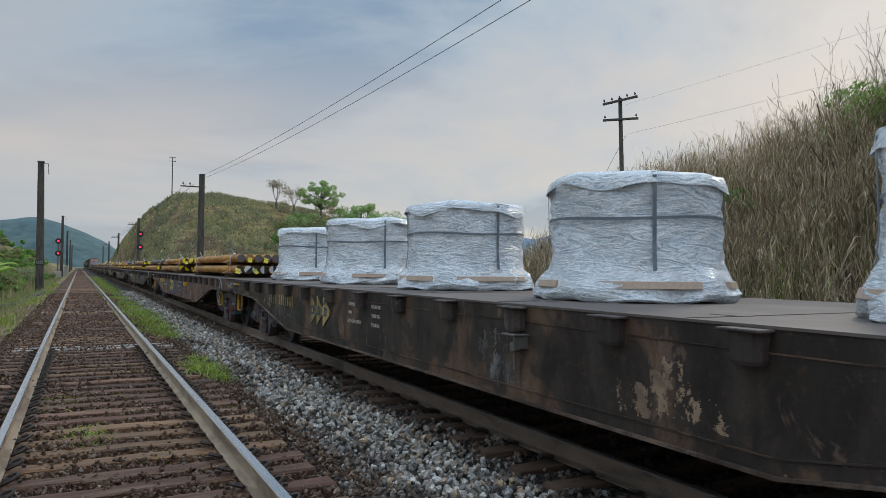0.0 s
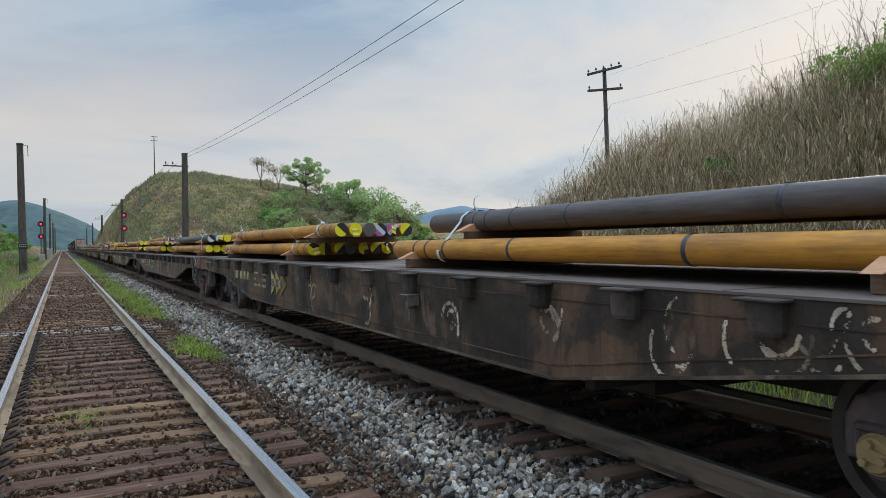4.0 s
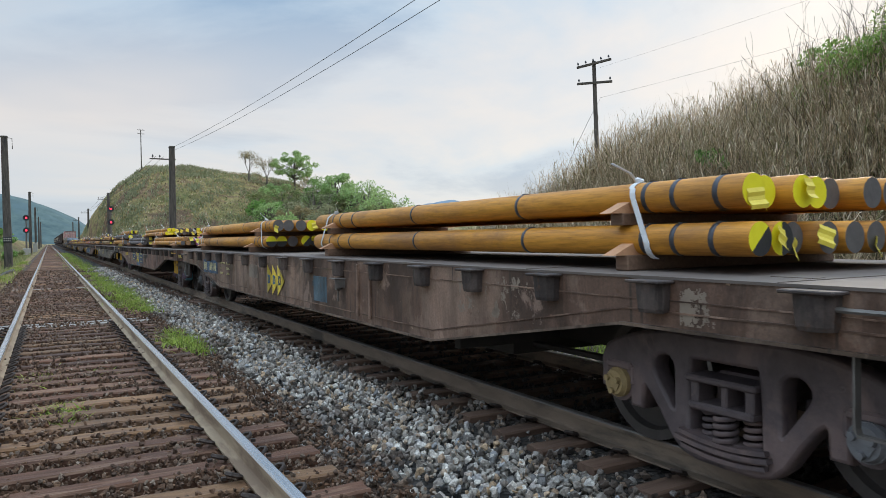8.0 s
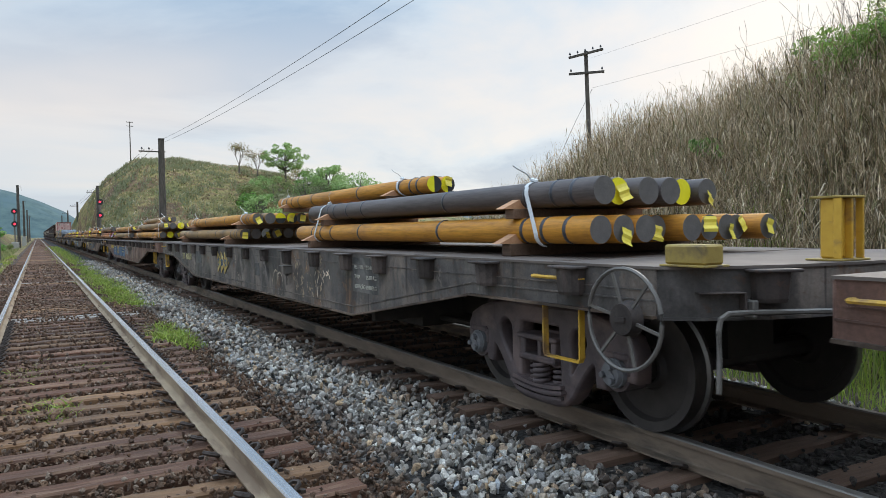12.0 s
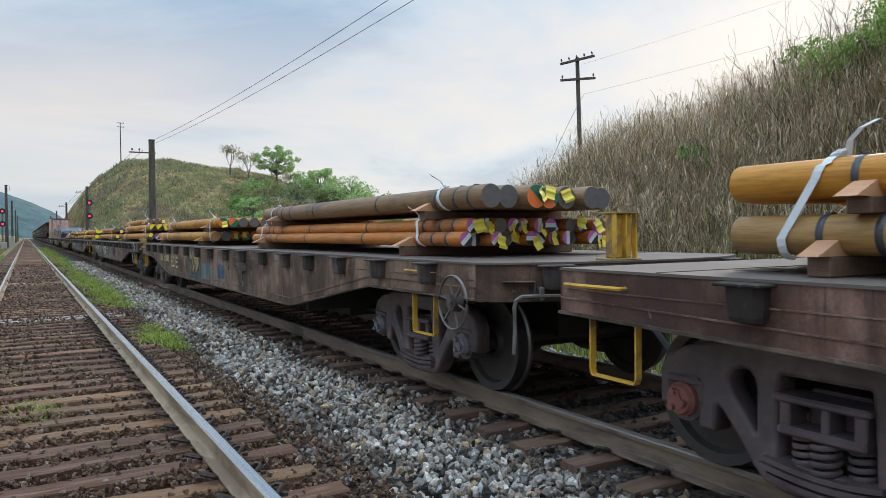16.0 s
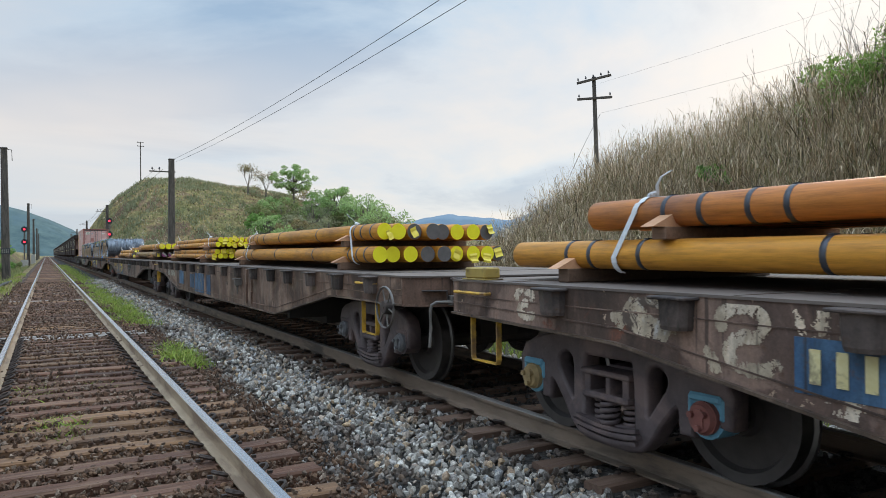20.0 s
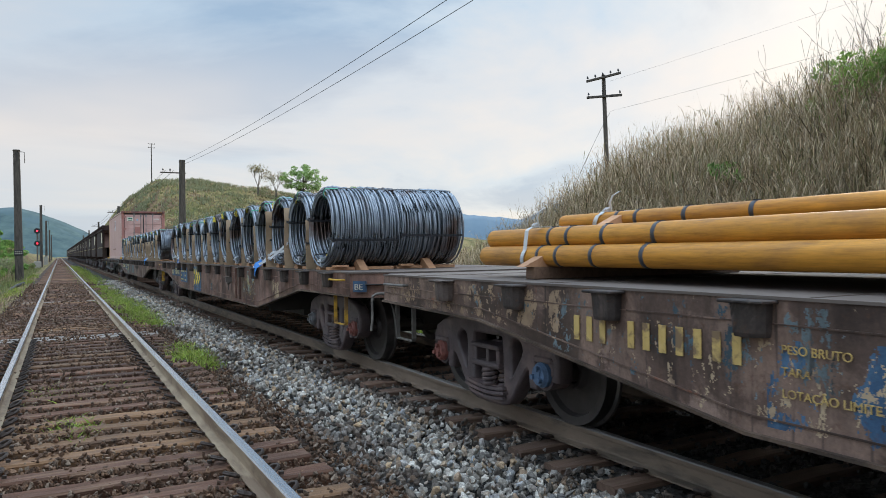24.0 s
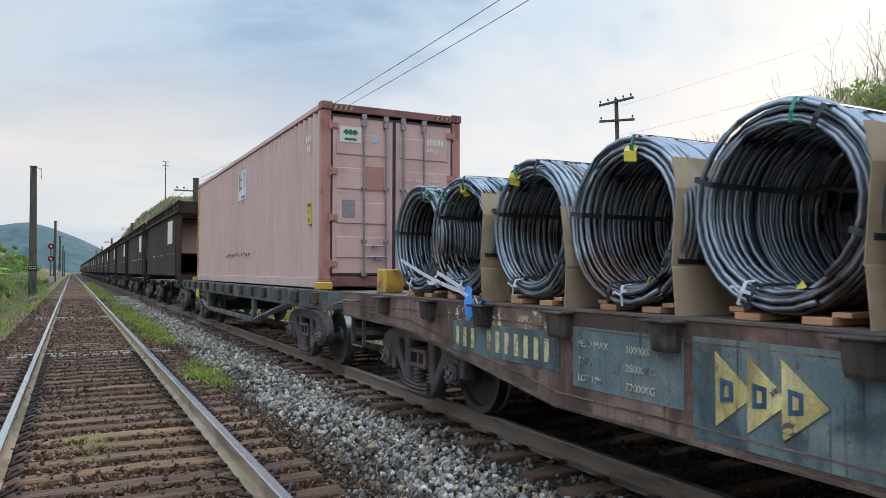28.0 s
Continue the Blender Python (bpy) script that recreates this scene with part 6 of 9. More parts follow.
def bar_mesh(d, long, body, end, spin):
    """A round bar along y from its front face at y = 0; both faces sawn flat, with a small chamfer, the front one painted."""
    key = (round(d, 3), round(long, 2), body, end, spin)
    if key in bar_cache:
        return bar_cache[key]
    bm, n, r = bmesh.new(), 20, d / 2
    rings = []
    for y, k in ((0, 0.965), (0.008, 1), (long - 0.008, 1), (long, 0.965)):
        rings.append([bm.verts.new((r * k * math.cos(i * math.tau / n + spin), y, r * k * math.sin(i * math.tau / n + spin))) for i in range(n)])
    for a, b in zip(rings, rings[1:]):
        for i in range(n):
            f = bm.faces.new((a[i], a[(i + 1) % n], b[(i + 1) % n], b[i]))
            f.smooth = True
    one, two, stripe = (HALVES.get(end, (end, end)) + (end,))[:3]
    h = n // 2
    if end == "half_violet":
        bm.faces.new(rings[0][1: h]).material_index = 1
        bm.faces.new(rings[0][h + 1:]).material_index = 2
        bm.faces.new((rings[0][0], rings[0][1], rings[0][h - 1], rings[0][h], rings[0][h + 1], rings[0][n - 1])).material_index = 4
    elif one == two:
        bm.faces.new(rings[0]).material_index = 1
    else:
        bm.faces.new(rings[0][: h + 1]).material_index = 1
        bm.faces.new(rings[0][h:] + [rings[0][0]]).material_index = 2
    bm.faces.new(rings[3]).material_index = 3
    me = mesh_of("bar", bm, bar_body[body], end_paint[one], end_paint[two], end_paint["steel"], end_paint[stripe if end == "half_violet" else one], smooth=35)
    bar_cache[key] = me
    return me


def band_mesh(d):
    """A steel strapping band round one bar."""
    key = round(d, 3)
    if key not in band_cache:
        bm, n = bmesh.new(), 20
        rings = [[bm.verts.new(((d / 2 + o) * math.cos(i * math.tau / n), y, (d / 2 + o) * math.sin(i * math.tau / n))) for i in range(n)] for y, o in ((-0.019, 0), (-0.018, 0.003), (0.018, 0.003), (0.019, 0))]
        for a, b in zip(rings, rings[1:]):
            for i in range(n):
                bm.faces.new((a[i], a[(i + 1) % n], b[(i + 1) % n], b[i])).smooth = True
        add_box(bm, (0, 0, d / 2 + 0.004), (0.05, 0.03, 0.006))
        band_cache[key] = mesh_of("steel_band", bm, band_mat)
    return band_cache[key]


def tag_mesh(seed):
    """A plastic identification tag, curled, with plain bars for its print."""
    r = random.Random(seed)
    bm = bmesh.new()
    pts = [(0, -0.006 - 0.055 * r.uniform(0.3, 1.0) * t ** 2 + 0.008 * math.sin(t * 9 + seed), -0.12 * t) for t in (0, 0.2, 0.4, 0.6, 0.8, 1.0)]
    add_strip(bm, pts, 0.105, 0.003, (1, r.uniform(-0.3, 0.3), 0))
    return mesh_of("tag", bm, tag_mat)


TAGS = [tag_mesh(s) for s in range(5)]


def bearer_meshes():
    bm = bmesh.new()
    add_box(bm, (0, 0, 0.05), (2.55, 0.12, 0.10), bevel=0.006)
    beam = mesh_of("beam", bm, timber_mat)
    bm = bmesh.new()
    v = [bm.verts.new(p) for p in ((-0.15, -0.055, 0), (0.12, -0.055, 0), (0.12, -0.055, 0.095), (0.06, -0.055, 0.095), (-0.15, 0.055, 0), (0.12, 0.055, 0), (0.12, 0.055, 0.095), (0.06, 0.055, 0.095))]
    for f in ((0, 1, 2, 3), (7, 6, 5, 4), (0, 4, 5, 1), (1, 5, 6, 2), (2, 6, 7, 3), (3, 7, 4, 0)):
        bm.faces.new([v[i] for i in f])
    return beam, mesh_of("wedge", bm, wedge_mat)


BEAM, WEDGE = bearer_meshes()


def bearer(s, z, near, far, thick=1.0):
    b = thing("timber_bearer", "rough timber bearer with nailed wedges under steel bars", "timber bearer", "bearers under the bars")
    r = random.Random(int(s * 100))
    mid, wide = (near + far) / 2, far - near + 0.34
    part("beam", BEAM, None, b, "", pose(mid, 0, 0, 0, 0, r.uniform(-1, 1)) @ Matrix.Diagonal((wide / 2.55, 1, thick, 1)))
    part("wedge", WEDGE, None, b, "pale sawn wedge", pose(near - 0.12, r.uniform(-0.01, 0.01), 0.10 * thick))
    part("wedge", WEDGE, None, b, "pale sawn wedge", pose(far + 0.12, 0, 0.10 * thick, 0, 0, 180))
    return ride(b, s, 0, z)


def bundle(k, s0, s1, level, near, d, count, rows, bodies, ends, label, seed, strap=True, tilt=0.0):
    """Bars side by side, one or two rows deep, on two bearers. level: the bearers' underside over the rail."""
    r = random.Random(seed)
    base = (k - 1) * PITCH
    thick = 1.0 if level < 1.3 else 0.8
    b = thing("bar_bundle", label, "steel bars", "bundles of round bars")
    z0 = 0.10 * thick + d / 2
    long = s1 - s0
    pitch = d * 1.04
    for row in range(rows):
        for i in range(count):
            x = near + i * pitch + (d * 0.5 if row % 2 else 0)
            e = ends[i % len(ends)] if row % 2 == 0 else ends[(i + 1) % len(ends)]
            body = bodies[i % len(bodies)]
            y = r.uniform(-0.07, 0.12) if i else 0.0
            z = z0 + row * d * 0.88
            cut = round(long * (1 if r.random() < 0.75 else r.choice((0.97, 1.03))), 2)
            bar = part("bar", bar_mesh(d, cut, body, e, r.choice((0.0, 1.57, 0.8, 2.4))), None, b, "", pose(x, y, z))
            if i in (0, count - 1) or (i == 1 and rows == 1):
                for t in (0.24, 0.52, 0.80, 2.2, 4.2, long - 1.4, long - 1.0, long - 0.72):
                    part("steel_band", band_mesh(d), None, b, "dark steel strapping band", pose(x, y + t + r.uniform(-0.05, 0.05), z))
            if r.random() < 0.42:
                part("tag", TAGS[r.randrange(5)], None, b, "yellow plastic identification tag", pose(x + r.uniform(-0.05, 0.05), y - 0.012, z + r.uniform(-0.01, 0.10), 0, r.uniform(-25, 25), r.uniform(-20, 30)))
    if strap:
        # white webbing round the outer bars, pulled taut past the layer below, knotted, with a loose tail
        x, h = near, d / 2 + 0.006
        top = z0 + (rows - 1) * d * 0.88
        drop = strap == "both"
        for y, way in ((0.78 + r.uniform(-0.06, 0.10), 1), (long - 0.52 + r.uniform(-0.06, 0.06), -1)):
            pts = [(N - 0.1085 * math.cos(a), -0.16, z0 - 0.30 + 0.1085 * math.sin(a)) for a in np.linspace(-1.4, 0.0, 5)] if drop else [(x - h * math.cos(a) * 1.02, 0.05 * a, z0 + h * math.sin(a)) for a in np.linspace(-1.3, -0.2, 4)]
            pts += [(x - h * math.cos(a) * 1.02, 0.03 * a, z0 + h * math.sin(a)) for a in np.linspace(0.0, 0.6, 3)]
            pts += [(x - h * math.cos(a), 0.04, top + h * math.sin(a)) for a in np.linspace(0.7, 1.57, 4)] + [(x + d, 0.18, top + h + 0.004), (x + 2 * d, 0.34, top + h + 0.004)]
            bm = bmesh.new()
            add_strip(bm, [(u, y + way * v, q) for u, v, q in pts], 0.048, 0.004)
            add_strip(bm, [(u, y + way * v, top + h + q) for u, v, q in ((x + 0.02, 0.09, 0.004), (x - 0.02, 0.12, 0.07), (x - 0.06, 0.2, 0.12), (x - 0.05, 0.27, 0.15))], 0.045, 0.004, (0.4, 1, 0))
            add_tube(bm, [(u, y + way * v, top + h + q) for u, v, q in ((x - 0.02, 0.05, 0.012), (x + 0.01, 0.08, 0.028), (x + 0.03, 0.05, 0.014), (x, 0.02, 0.006), (x - 0.015, 0.07, 0.022))], 0.013, 5)
            part("webbing_strap", bm, web_mat, b, "knotted white webbing strap")
    far = near + (count - 1) * pitch + (d * 0.5 if rows > 1 else 0)
    ride(b, base + s0, 0, level)
    bearer(base + s0 + 0.95, level, near, far, thick)
    bearer(base + s1 - 0.75, level, near, far, thick)


LOW, MID, TOP = DECK + 0.002, DECK + 0.302, DECK + 0.592
N, N2 = -1.02, -0.98               # the outer bar's axis from the wagon's middle
Y, S, HY, HW, HV, OG, RE = "yellow", "steel", "half_yellow", "half_white", "half_violet", "orange_green", "rustend"


def build_bars():
    o, u, dk, br, ru = ["ochre"], ["olive"], ["dark"], ["brown"], ["rust"]
    mixed = ["ochre", "ochre", "brown", "ochre", "dark"]
    say = {"ochre": "ochre round steel bars", "olive": "olive-brown round steel bars", "dark": "dark grey round steel bars", "brown": "brown round steel bars", "rust": "rust-orange round steel bars"}
    rows = [
        (1, 1.9, 8.95, LOW, N, 0.205, 10, 1, o, [HW, HW, HW, HW, HW, HW, HW, HW, HW, S], "with black and white ends"),
        (1, 1.88, 8.85, MID, N2, 0.205, 8, 1, o, [S, RE, S, S, S, S, HV, HV], "with bare sawn ends"),
        (1, 12.9, 19.0, LOW, N, 0.205, 9, 1, o, [HY], "with black and yellow ends"),
        (1, 12.3, 18.4, MID, N2, 0.205, 6, 1, o, [HY, HY, HY, S, S, HV], "with mixed painted ends"),
        (2, 2.39, 9.28, LOW, N, 0.205, 10, 1, o, [HY, HY, HY, HY, HY, Y, S, S, S, S], "with yellow and black ends"),
        (2, 1.9, 8.3, MID, N2 + 0.15, 0.205, 6, 1, dk, [S, S, S, Y, HW, S], "under a timber bearer"),
        (2, 12.4, 18.95, LOW, N, 0.205, 9, 1, o, [HY, HY, HY, S], "with yellow and black ends"),
        (2, 11.2, 18.3, MID, N2, 0.205, 6, 1, mixed, [HY, Y, S, HV, HV], "with mixed painted ends"),
        (3, 2.4, 9.2, LOW, N, 0.205, 11, 1, ["ochre"] * 8 + ["dark"] * 3, [Y, Y, Y, Y, Y, Y, Y, Y, S, S, S], "with bright yellow ends"),
        (3, 2.3, 8.6, MID, N2, 0.205, 9, 1, ["dark", "dark", "ochre", "ochre", "brown", "brown", "brown", "dark", "dark"], [HW, HW, Y, Y, HV, HV, S, S, S], "with mixed painted ends"),
        (3, 12.36, 18.3, LOW, N, 0.205, 10, 1, ["ochre"] * 7 + ["dark"] * 3, [Y, Y, Y, Y, Y, Y, Y, S, S, S], "with bright yellow ends"),
        (3, 11.7, 17.9, MID, N2, 0.14, 14, 2, ["ochre", "brown"], [HV, HV, HV, S, HV, HV, S, S, Y, Y], "with violet and white ends"),
        (4, 2.4, 9.85, LOW, N, 0.205, 10, 1, o, [HY, HY, S, S, S, S, S, S, S, S], "tagged in yellow"),
        (4, 2.47, 9.85, MID, N2, 0.205, 8, 1, o, [Y, Y, Y, Y, S, S, S, S], "with bright yellow ends"),
        (4, 12.48, 19.05, LOW, N, 0.205, 10, 1, ["ochre", "brown", "ochre"], [HY, HY, S, HY, HY, HY, HY, HY, HY, S], "with yellow and black ends"),
        (4, 12.15, 19.0, MID, N2, 0.205, 10, 1, o, [S, S, S, Y, Y, Y, Y, Y, Y, Y], "with yellow ends"),
        (5, 3.0, 9.5, LOW, N, 0.14, 15, 2, o, [S, RE, S, HV, HV, HV, HV, HV, HV, RE, S, RE, S, RE, RE], "stacked two deep, with violet ends"),
        (5, 12.4, 18.95, LOW, N, 0.15, 7, 2, dk, [S], "stacked two deep, with bare ends"),
        (5, 11.75, 18.6, LOW, 0.28, 0.15, 6, 2, dk, [HW, HY, HW], "two deep, with white and yellow ends"),
        (5, 7.2, 13.5, MID + 0.06, N2 + 0.1, 0.135, 13, 2, ["ochre", "ochre", "brown", "dark"], [Y, Y, Y, S, S, S, S, HW, Y, HW], "stacked two deep, with yellow ends"),
        (6, 2.0, 8.55, LOW, N, 0.21, 9, 1, o, [S], "with bare sawn ends"),
        (6, 2.0, 8.1, MID, N2, 0.21, 6, 1, dk, [S, Y, S], "under white webbing"),
        (6, 12.0, 18.7, LOW, N, 0.205, 9, 1, ["olive", "brown"], [S, S, HW, S], "with bare sawn ends"),
        (6, 11.2, 17.6, MID, N2, 0.205, 7, 1, ["ochre", "olive"], [S, S, HY, HY, S], "with yellow tags"),
        (6, 5.7, 12.0, TOP, -0.32, 0.205, 2, 1, o, [HY], "laid on top of the stack"),
        (7, 3.2, 9.82, LOW, N, 0.21, 9, 1, o, [S, Y, S], "with bare sawn ends"),
        (7, 2.8, 9.35, MID, N2, 0.21, 6, 1, u, [S, S, Y], "under a timber bearer"),
        (7, 7.2, 13.3, TOP, -0.28, 0.205, 2, 1, u, [S], "laid on top of the stack"),
        (7, 11.9, 18.35, LOW, N, 0.205, 9, 1, ["olive", "ochre"], [S, S, HW, HW, HW, HW, HW, S, S], "with black and white ends"),
        (7, 11.6, 18.2, MID, N2, 0.205, 8, 1, o, [S, S, HW, HW, HW, HW, S, S], "with black and white ends"),
        (8, 1.9, 8.75, LOW, N, 0.14, 13, 2, ru, [HV, HV, HV, S, HV, HV, HV, HV, HV, S, HV, HV, S], "stacked two deep, with violet ends"),
        (8, 1.55, 8.1, MID + 0.06, N2, 0.215, 7, 1, br, [S, S, OG, OG, S, S, S], "with bare and painted ends"),
        (8, 11.8, 18.6, LOW, N, 0.205, 10, 1, ["ochre", "olive"], [RE, S, OG, OG, OG, OG, S, S, OG, OG], "with orange and green ends"),
        (8, 11.3, 17.5, MID, N2, 0.205, 8, 1, ["ochre", "olive"], [OG, OG, S, S, S], "with orange and green ends"),
        (9, 1.6, 8.3, LOW, N, 0.205, 9, 1, o, [S, HV, HV, HV, S], "with violet and bare ends"),
        (9, 1.5, 7.95, MID, N2, 0.205, 7, 1, o, [HY, HY, HY, HY, S], "with yellow and black ends"),
        (9, 11.85, 18.8, LOW, N, 0.205, 10, 1, o, [OG, OG, OG, OG, S, S, S], "with orange and green ends"),
        (9, 12.1, 17.9, MID, N2, 0.205, 8, 1, ["rust", "brown"], [S], "with bare sawn ends"),
        (9, 6.6, 13.5, TOP, -0.32, 0.205, 3, 1, o, [S], "laid on top of the stack"),
        (10, 2.6, 9.8, LOW, N, 0.205, 9, 1, o, [Y, Y, Y, S, S], "with bright yellow ends"),
        (10, 2.55, 9.1, MID, N2, 0.205, 8, 1, o, [Y, Y, S, S, S], "with bright yellow ends"),
        (10, 12.3, 18.7, LOW, N, 0.125, 15, 2, o, [Y, Y, Y, Y, Y, Y, Y, Y, S, S, S, S], "stacked two deep, with yellow ends"),
        (10, 12.1, 18.3, MID, N2, 0.125, 14, 2, o, [Y, Y, Y, Y, Y, Y, Y, S, S, S, S, S], "stacked two deep, with yellow ends"),
        (11, 3.0, 9.4, LOW, N, 0.205, 9, 1, ["olive", "brown"], [S, HV, HV, S], "with violet ends"),
        (11, 2.3, 8.6, MID, N2, 0.205, 7, 1, o, [Y, Y, Y, S], "with bright yellow ends"),
        (11, 11.5, 17.65, LOW, N, 0.17, 12, 2, ["ochre", "ochre", "dark", "ochre"], [S, S, S, S, HV, S], "stacked two deep"),
        (11, 11.1, 17.3, LOW + 0.33, N2 + 0.45, 0.13, 9, 1, o, [S, S, HV, S], "in a single row"),
    ]
    for n, (k, s0, s1, level, near, d, count, deep, bodies, ends, tail) in enumerate(rows):
        under = any(q[0] == k and q[3] == LOW and -0.6 < s0 - q[1] < 0.9 and q[7] == 1 for q in rows)
        over = any(q[0] == k and q[3] == MID and -0.9 < q[1] - s0 < 0.6 for q in rows)
        strap = "both" if level == MID and under else not (level == LOW and over and deep == 1)
        bundle(k, s0, s1, level, near, d, count, deep, bodies, ends, say[bodies[0]] + " " + tail, 100 + n, strap)


build_bars()


# ---- loads: wire rod coils ----
def coil_mesh(seed, detailed):
    """One long rod wound into loose turns: an outer layer, a second and an inner one, open in the middle, along x from the near face."""
    r = random.Random(seed)
    bm = bmesh.new()
    long, n = 0.96, 26 if detailed else 20
    layers = ((0.527, 0.0, long, 29), (0.495, long, 0.0, 8), (0.463, 0.0, long, 29), (0.433, long * 0.3, 0.0, 5)) if detailed else ((0.525, 0.0, long, 27), (0.465, long, 0.0, 20))
    line, wob, slope, off = [], [0.0, 0.0, 0.0], 0.0, 0.0
    for radius, x0, x1, turns in layers:
        for i in range(turns * n):
            if i % n == 0:
                wob, slope, off = [r.uniform(-0.010, 0.010), r.uniform(-0.010, 0.010), r.uniform(-0.007, 0.007)], r.uniform(-0.022, 0.022), r.uniform(-0.008, 0.008)
            a, q = i * math.tau / n, radius + wob[2]
            x = x0 + (x1 - x0) * i / (turns * n) + off + slope * math.sin(a)
            line.append((x, wob[0] + q * math.cos(a), wob[1] + q * math.sin(a)))
    add_tube(bm, line, 0.0165 if detailed else 0.018, 4)
    # added plain sleeve between the layers, so no light passes through the turns
    bmesh.ops.create_cone(bm, cap_ends=False, segments=28, radius1=0.488, radius2=0.488, depth=long - 0.06, matrix=Matrix.Translation((long / 2, 0, 0)) @ Euler((0, math.pi / 2, 0)).to_matrix().to_4x4())
    return mesh_of("coil_body", bm, rod_mat, smooth=95)


COILS = [coil_mesh(s, True) for s in (1, 2, 3)]
COILS_FAR = [coil_mesh(s, False) for s in (4, 5)]


def tie_mesh(material, long=0.92, wide=0.032):
    """A band that ties the turns at one place of the rim: from inside, round the face, along the outside."""
    bm = bmesh.new()
    add_strip(bm, [(p, 0, q) for p, q in ((long, 0.412), (0.1, 0.412), (-0.02, 0.42), (-0.035, 0.48), (-0.02, 0.545), (0.1, 0.551), (long, 0.551))], wide, 0.004)
    return mesh_of("tie_band", bm, material)


TIE_DARK, TIE_GREEN = tie_mesh(film_dark), tie_mesh(green_band, 0.16, 0.022)


def knot_mesh():
    """A short white tie round the rim, its two ends standing away."""
    bm = bmesh.new()
    add_strip(bm, [(0.05, 0, 0.412), (-0.02, 0, 0.42), (-0.04, 0.01, 0.48), (-0.022, 0, 0.55), (0.06, 0, 0.553)], 0.022, 0.004)
    add_strip(bm, [(-0.042, 0.005, 0.48), (-0.06, 0.04, 0.455), (-0.055, 0.075, 0.45)], 0.018, 0.003, (0, 0.4, 1))
    add_strip(bm, [(-0.042, 0.0, 0.48), (-0.06, -0.035, 0.46), (-0.05, -0.06, 0.475)], 0.018, 0.003, (0, 0.4, 1))
    return mesh_of("tie_band", bm, web_mat)


TIE_WHITE = knot_mesh()


def pad_mesh():
    bm = bmesh.new()
    add_box(bm, (0, -0.20, 0.02), (0.92, 0.16, 0.04), bevel=0.004)
    add_box(bm, (0, 0.20, 0.02), (0.92, 0.16, 0.04), bevel=0.004)
    add_box(bm, (-0.32, -0.30, 0.052), (0.20, 0.10, 0.028), bevel=0.004)
    add_box(bm, (-0.32, 0.30, 0.052), (0.20, 0.10, 0.028), bevel=0.004)
    return mesh_of("timber_pad", bm, wedge_mat)


PAD = pad_mesh()


def card_mesh(seed):
    """A sheet of corrugated board, bowed a little."""
    r = random.Random(seed)
    bm = bmesh.new()
    h, b = r.uniform(0.66, 0.94), r.uniform(-0.05, 0.05)
    fold = r.uniform(0.3, 0.5)
    add_strip(bm, [(0, 0.0, 0), (0, b * 0.5, h * fold * 0.97), (0, b * 0.55 + 0.006, h * fold), (0, b * 0.6, h * (fold + 0.03)), (0, -b * 0.3, h * 0.8), (0, -b * 0.2 + 0.03, h)], 0.98, 0.006, (1, r.uniform(-0.04, 0.04), 0))
    return mesh_of("cardboard_sheet", bm, card_mat)


CARDS = [card_mesh(s) for s in (1, 2, 3, 4)]


def rod_coil(s, x, seed, detailed):
    r = random.Random(seed)
    c = thing("wire_rod_coil", "grey-blue coil of thick wire rod, banded, on timber", "wire rod coil", "wire rod coils")
    q = 0.545 + 0.042
    part("coil_body", (COILS if detailed else COILS_FAR)[r.randrange(3 if detailed else 2)], None, c, "loose turns of steel rod", pose(0, 0, q, r.uniform(0, 360), 0, 0))
    for i, a in enumerate((20, 110, 200, 290)):
        part("tie_band", TIE_DARK, None, c, "", pose(0, 0, q, a + r.uniform(-12, 12), 0, 0))
    if detailed:
        part("tie_band", TIE_GREEN, None, c, "green tie band", pose(0, 0, q, r.uniform(-40, 40), 0, 0))
        part("tag", TAGS[r.randrange(5)], None, c, "yellow plastic tag", pose(0.10, r.uniform(-0.12, 0.05), q - 0.40, r.uniform(20, 55), r.uniform(50, 75), 90 + r.uniform(-25, 25)) @ Matrix.Scale(0.85, 4))
        if r.random() < 0.6:
            part("tag", TAGS[r.randrange(5)], None, c, "yellow plastic tag", pose(-0.02, r.uniform(-0.2, 0.3), q + r.uniform(0.45, 0.50), r.uniform(-30, 30), r.uniform(-20, 10), 90 + r.uniform(-45, 30)) @ Matrix.Scale(0.85, 4))
        part("tie_band", TIE_WHITE, None, c, "white knotted tie", pose(0, 0, q, 180 + r.uniform(-25, 25), 0, 0))
    part("timber_pad", PAD, None, c, "pale timber pad", pose(0.48, 0, 0) @ Matrix.Diagonal((1, 1, 1.0, 1)))
    return ride(c, s, x, DECK + 0.002)


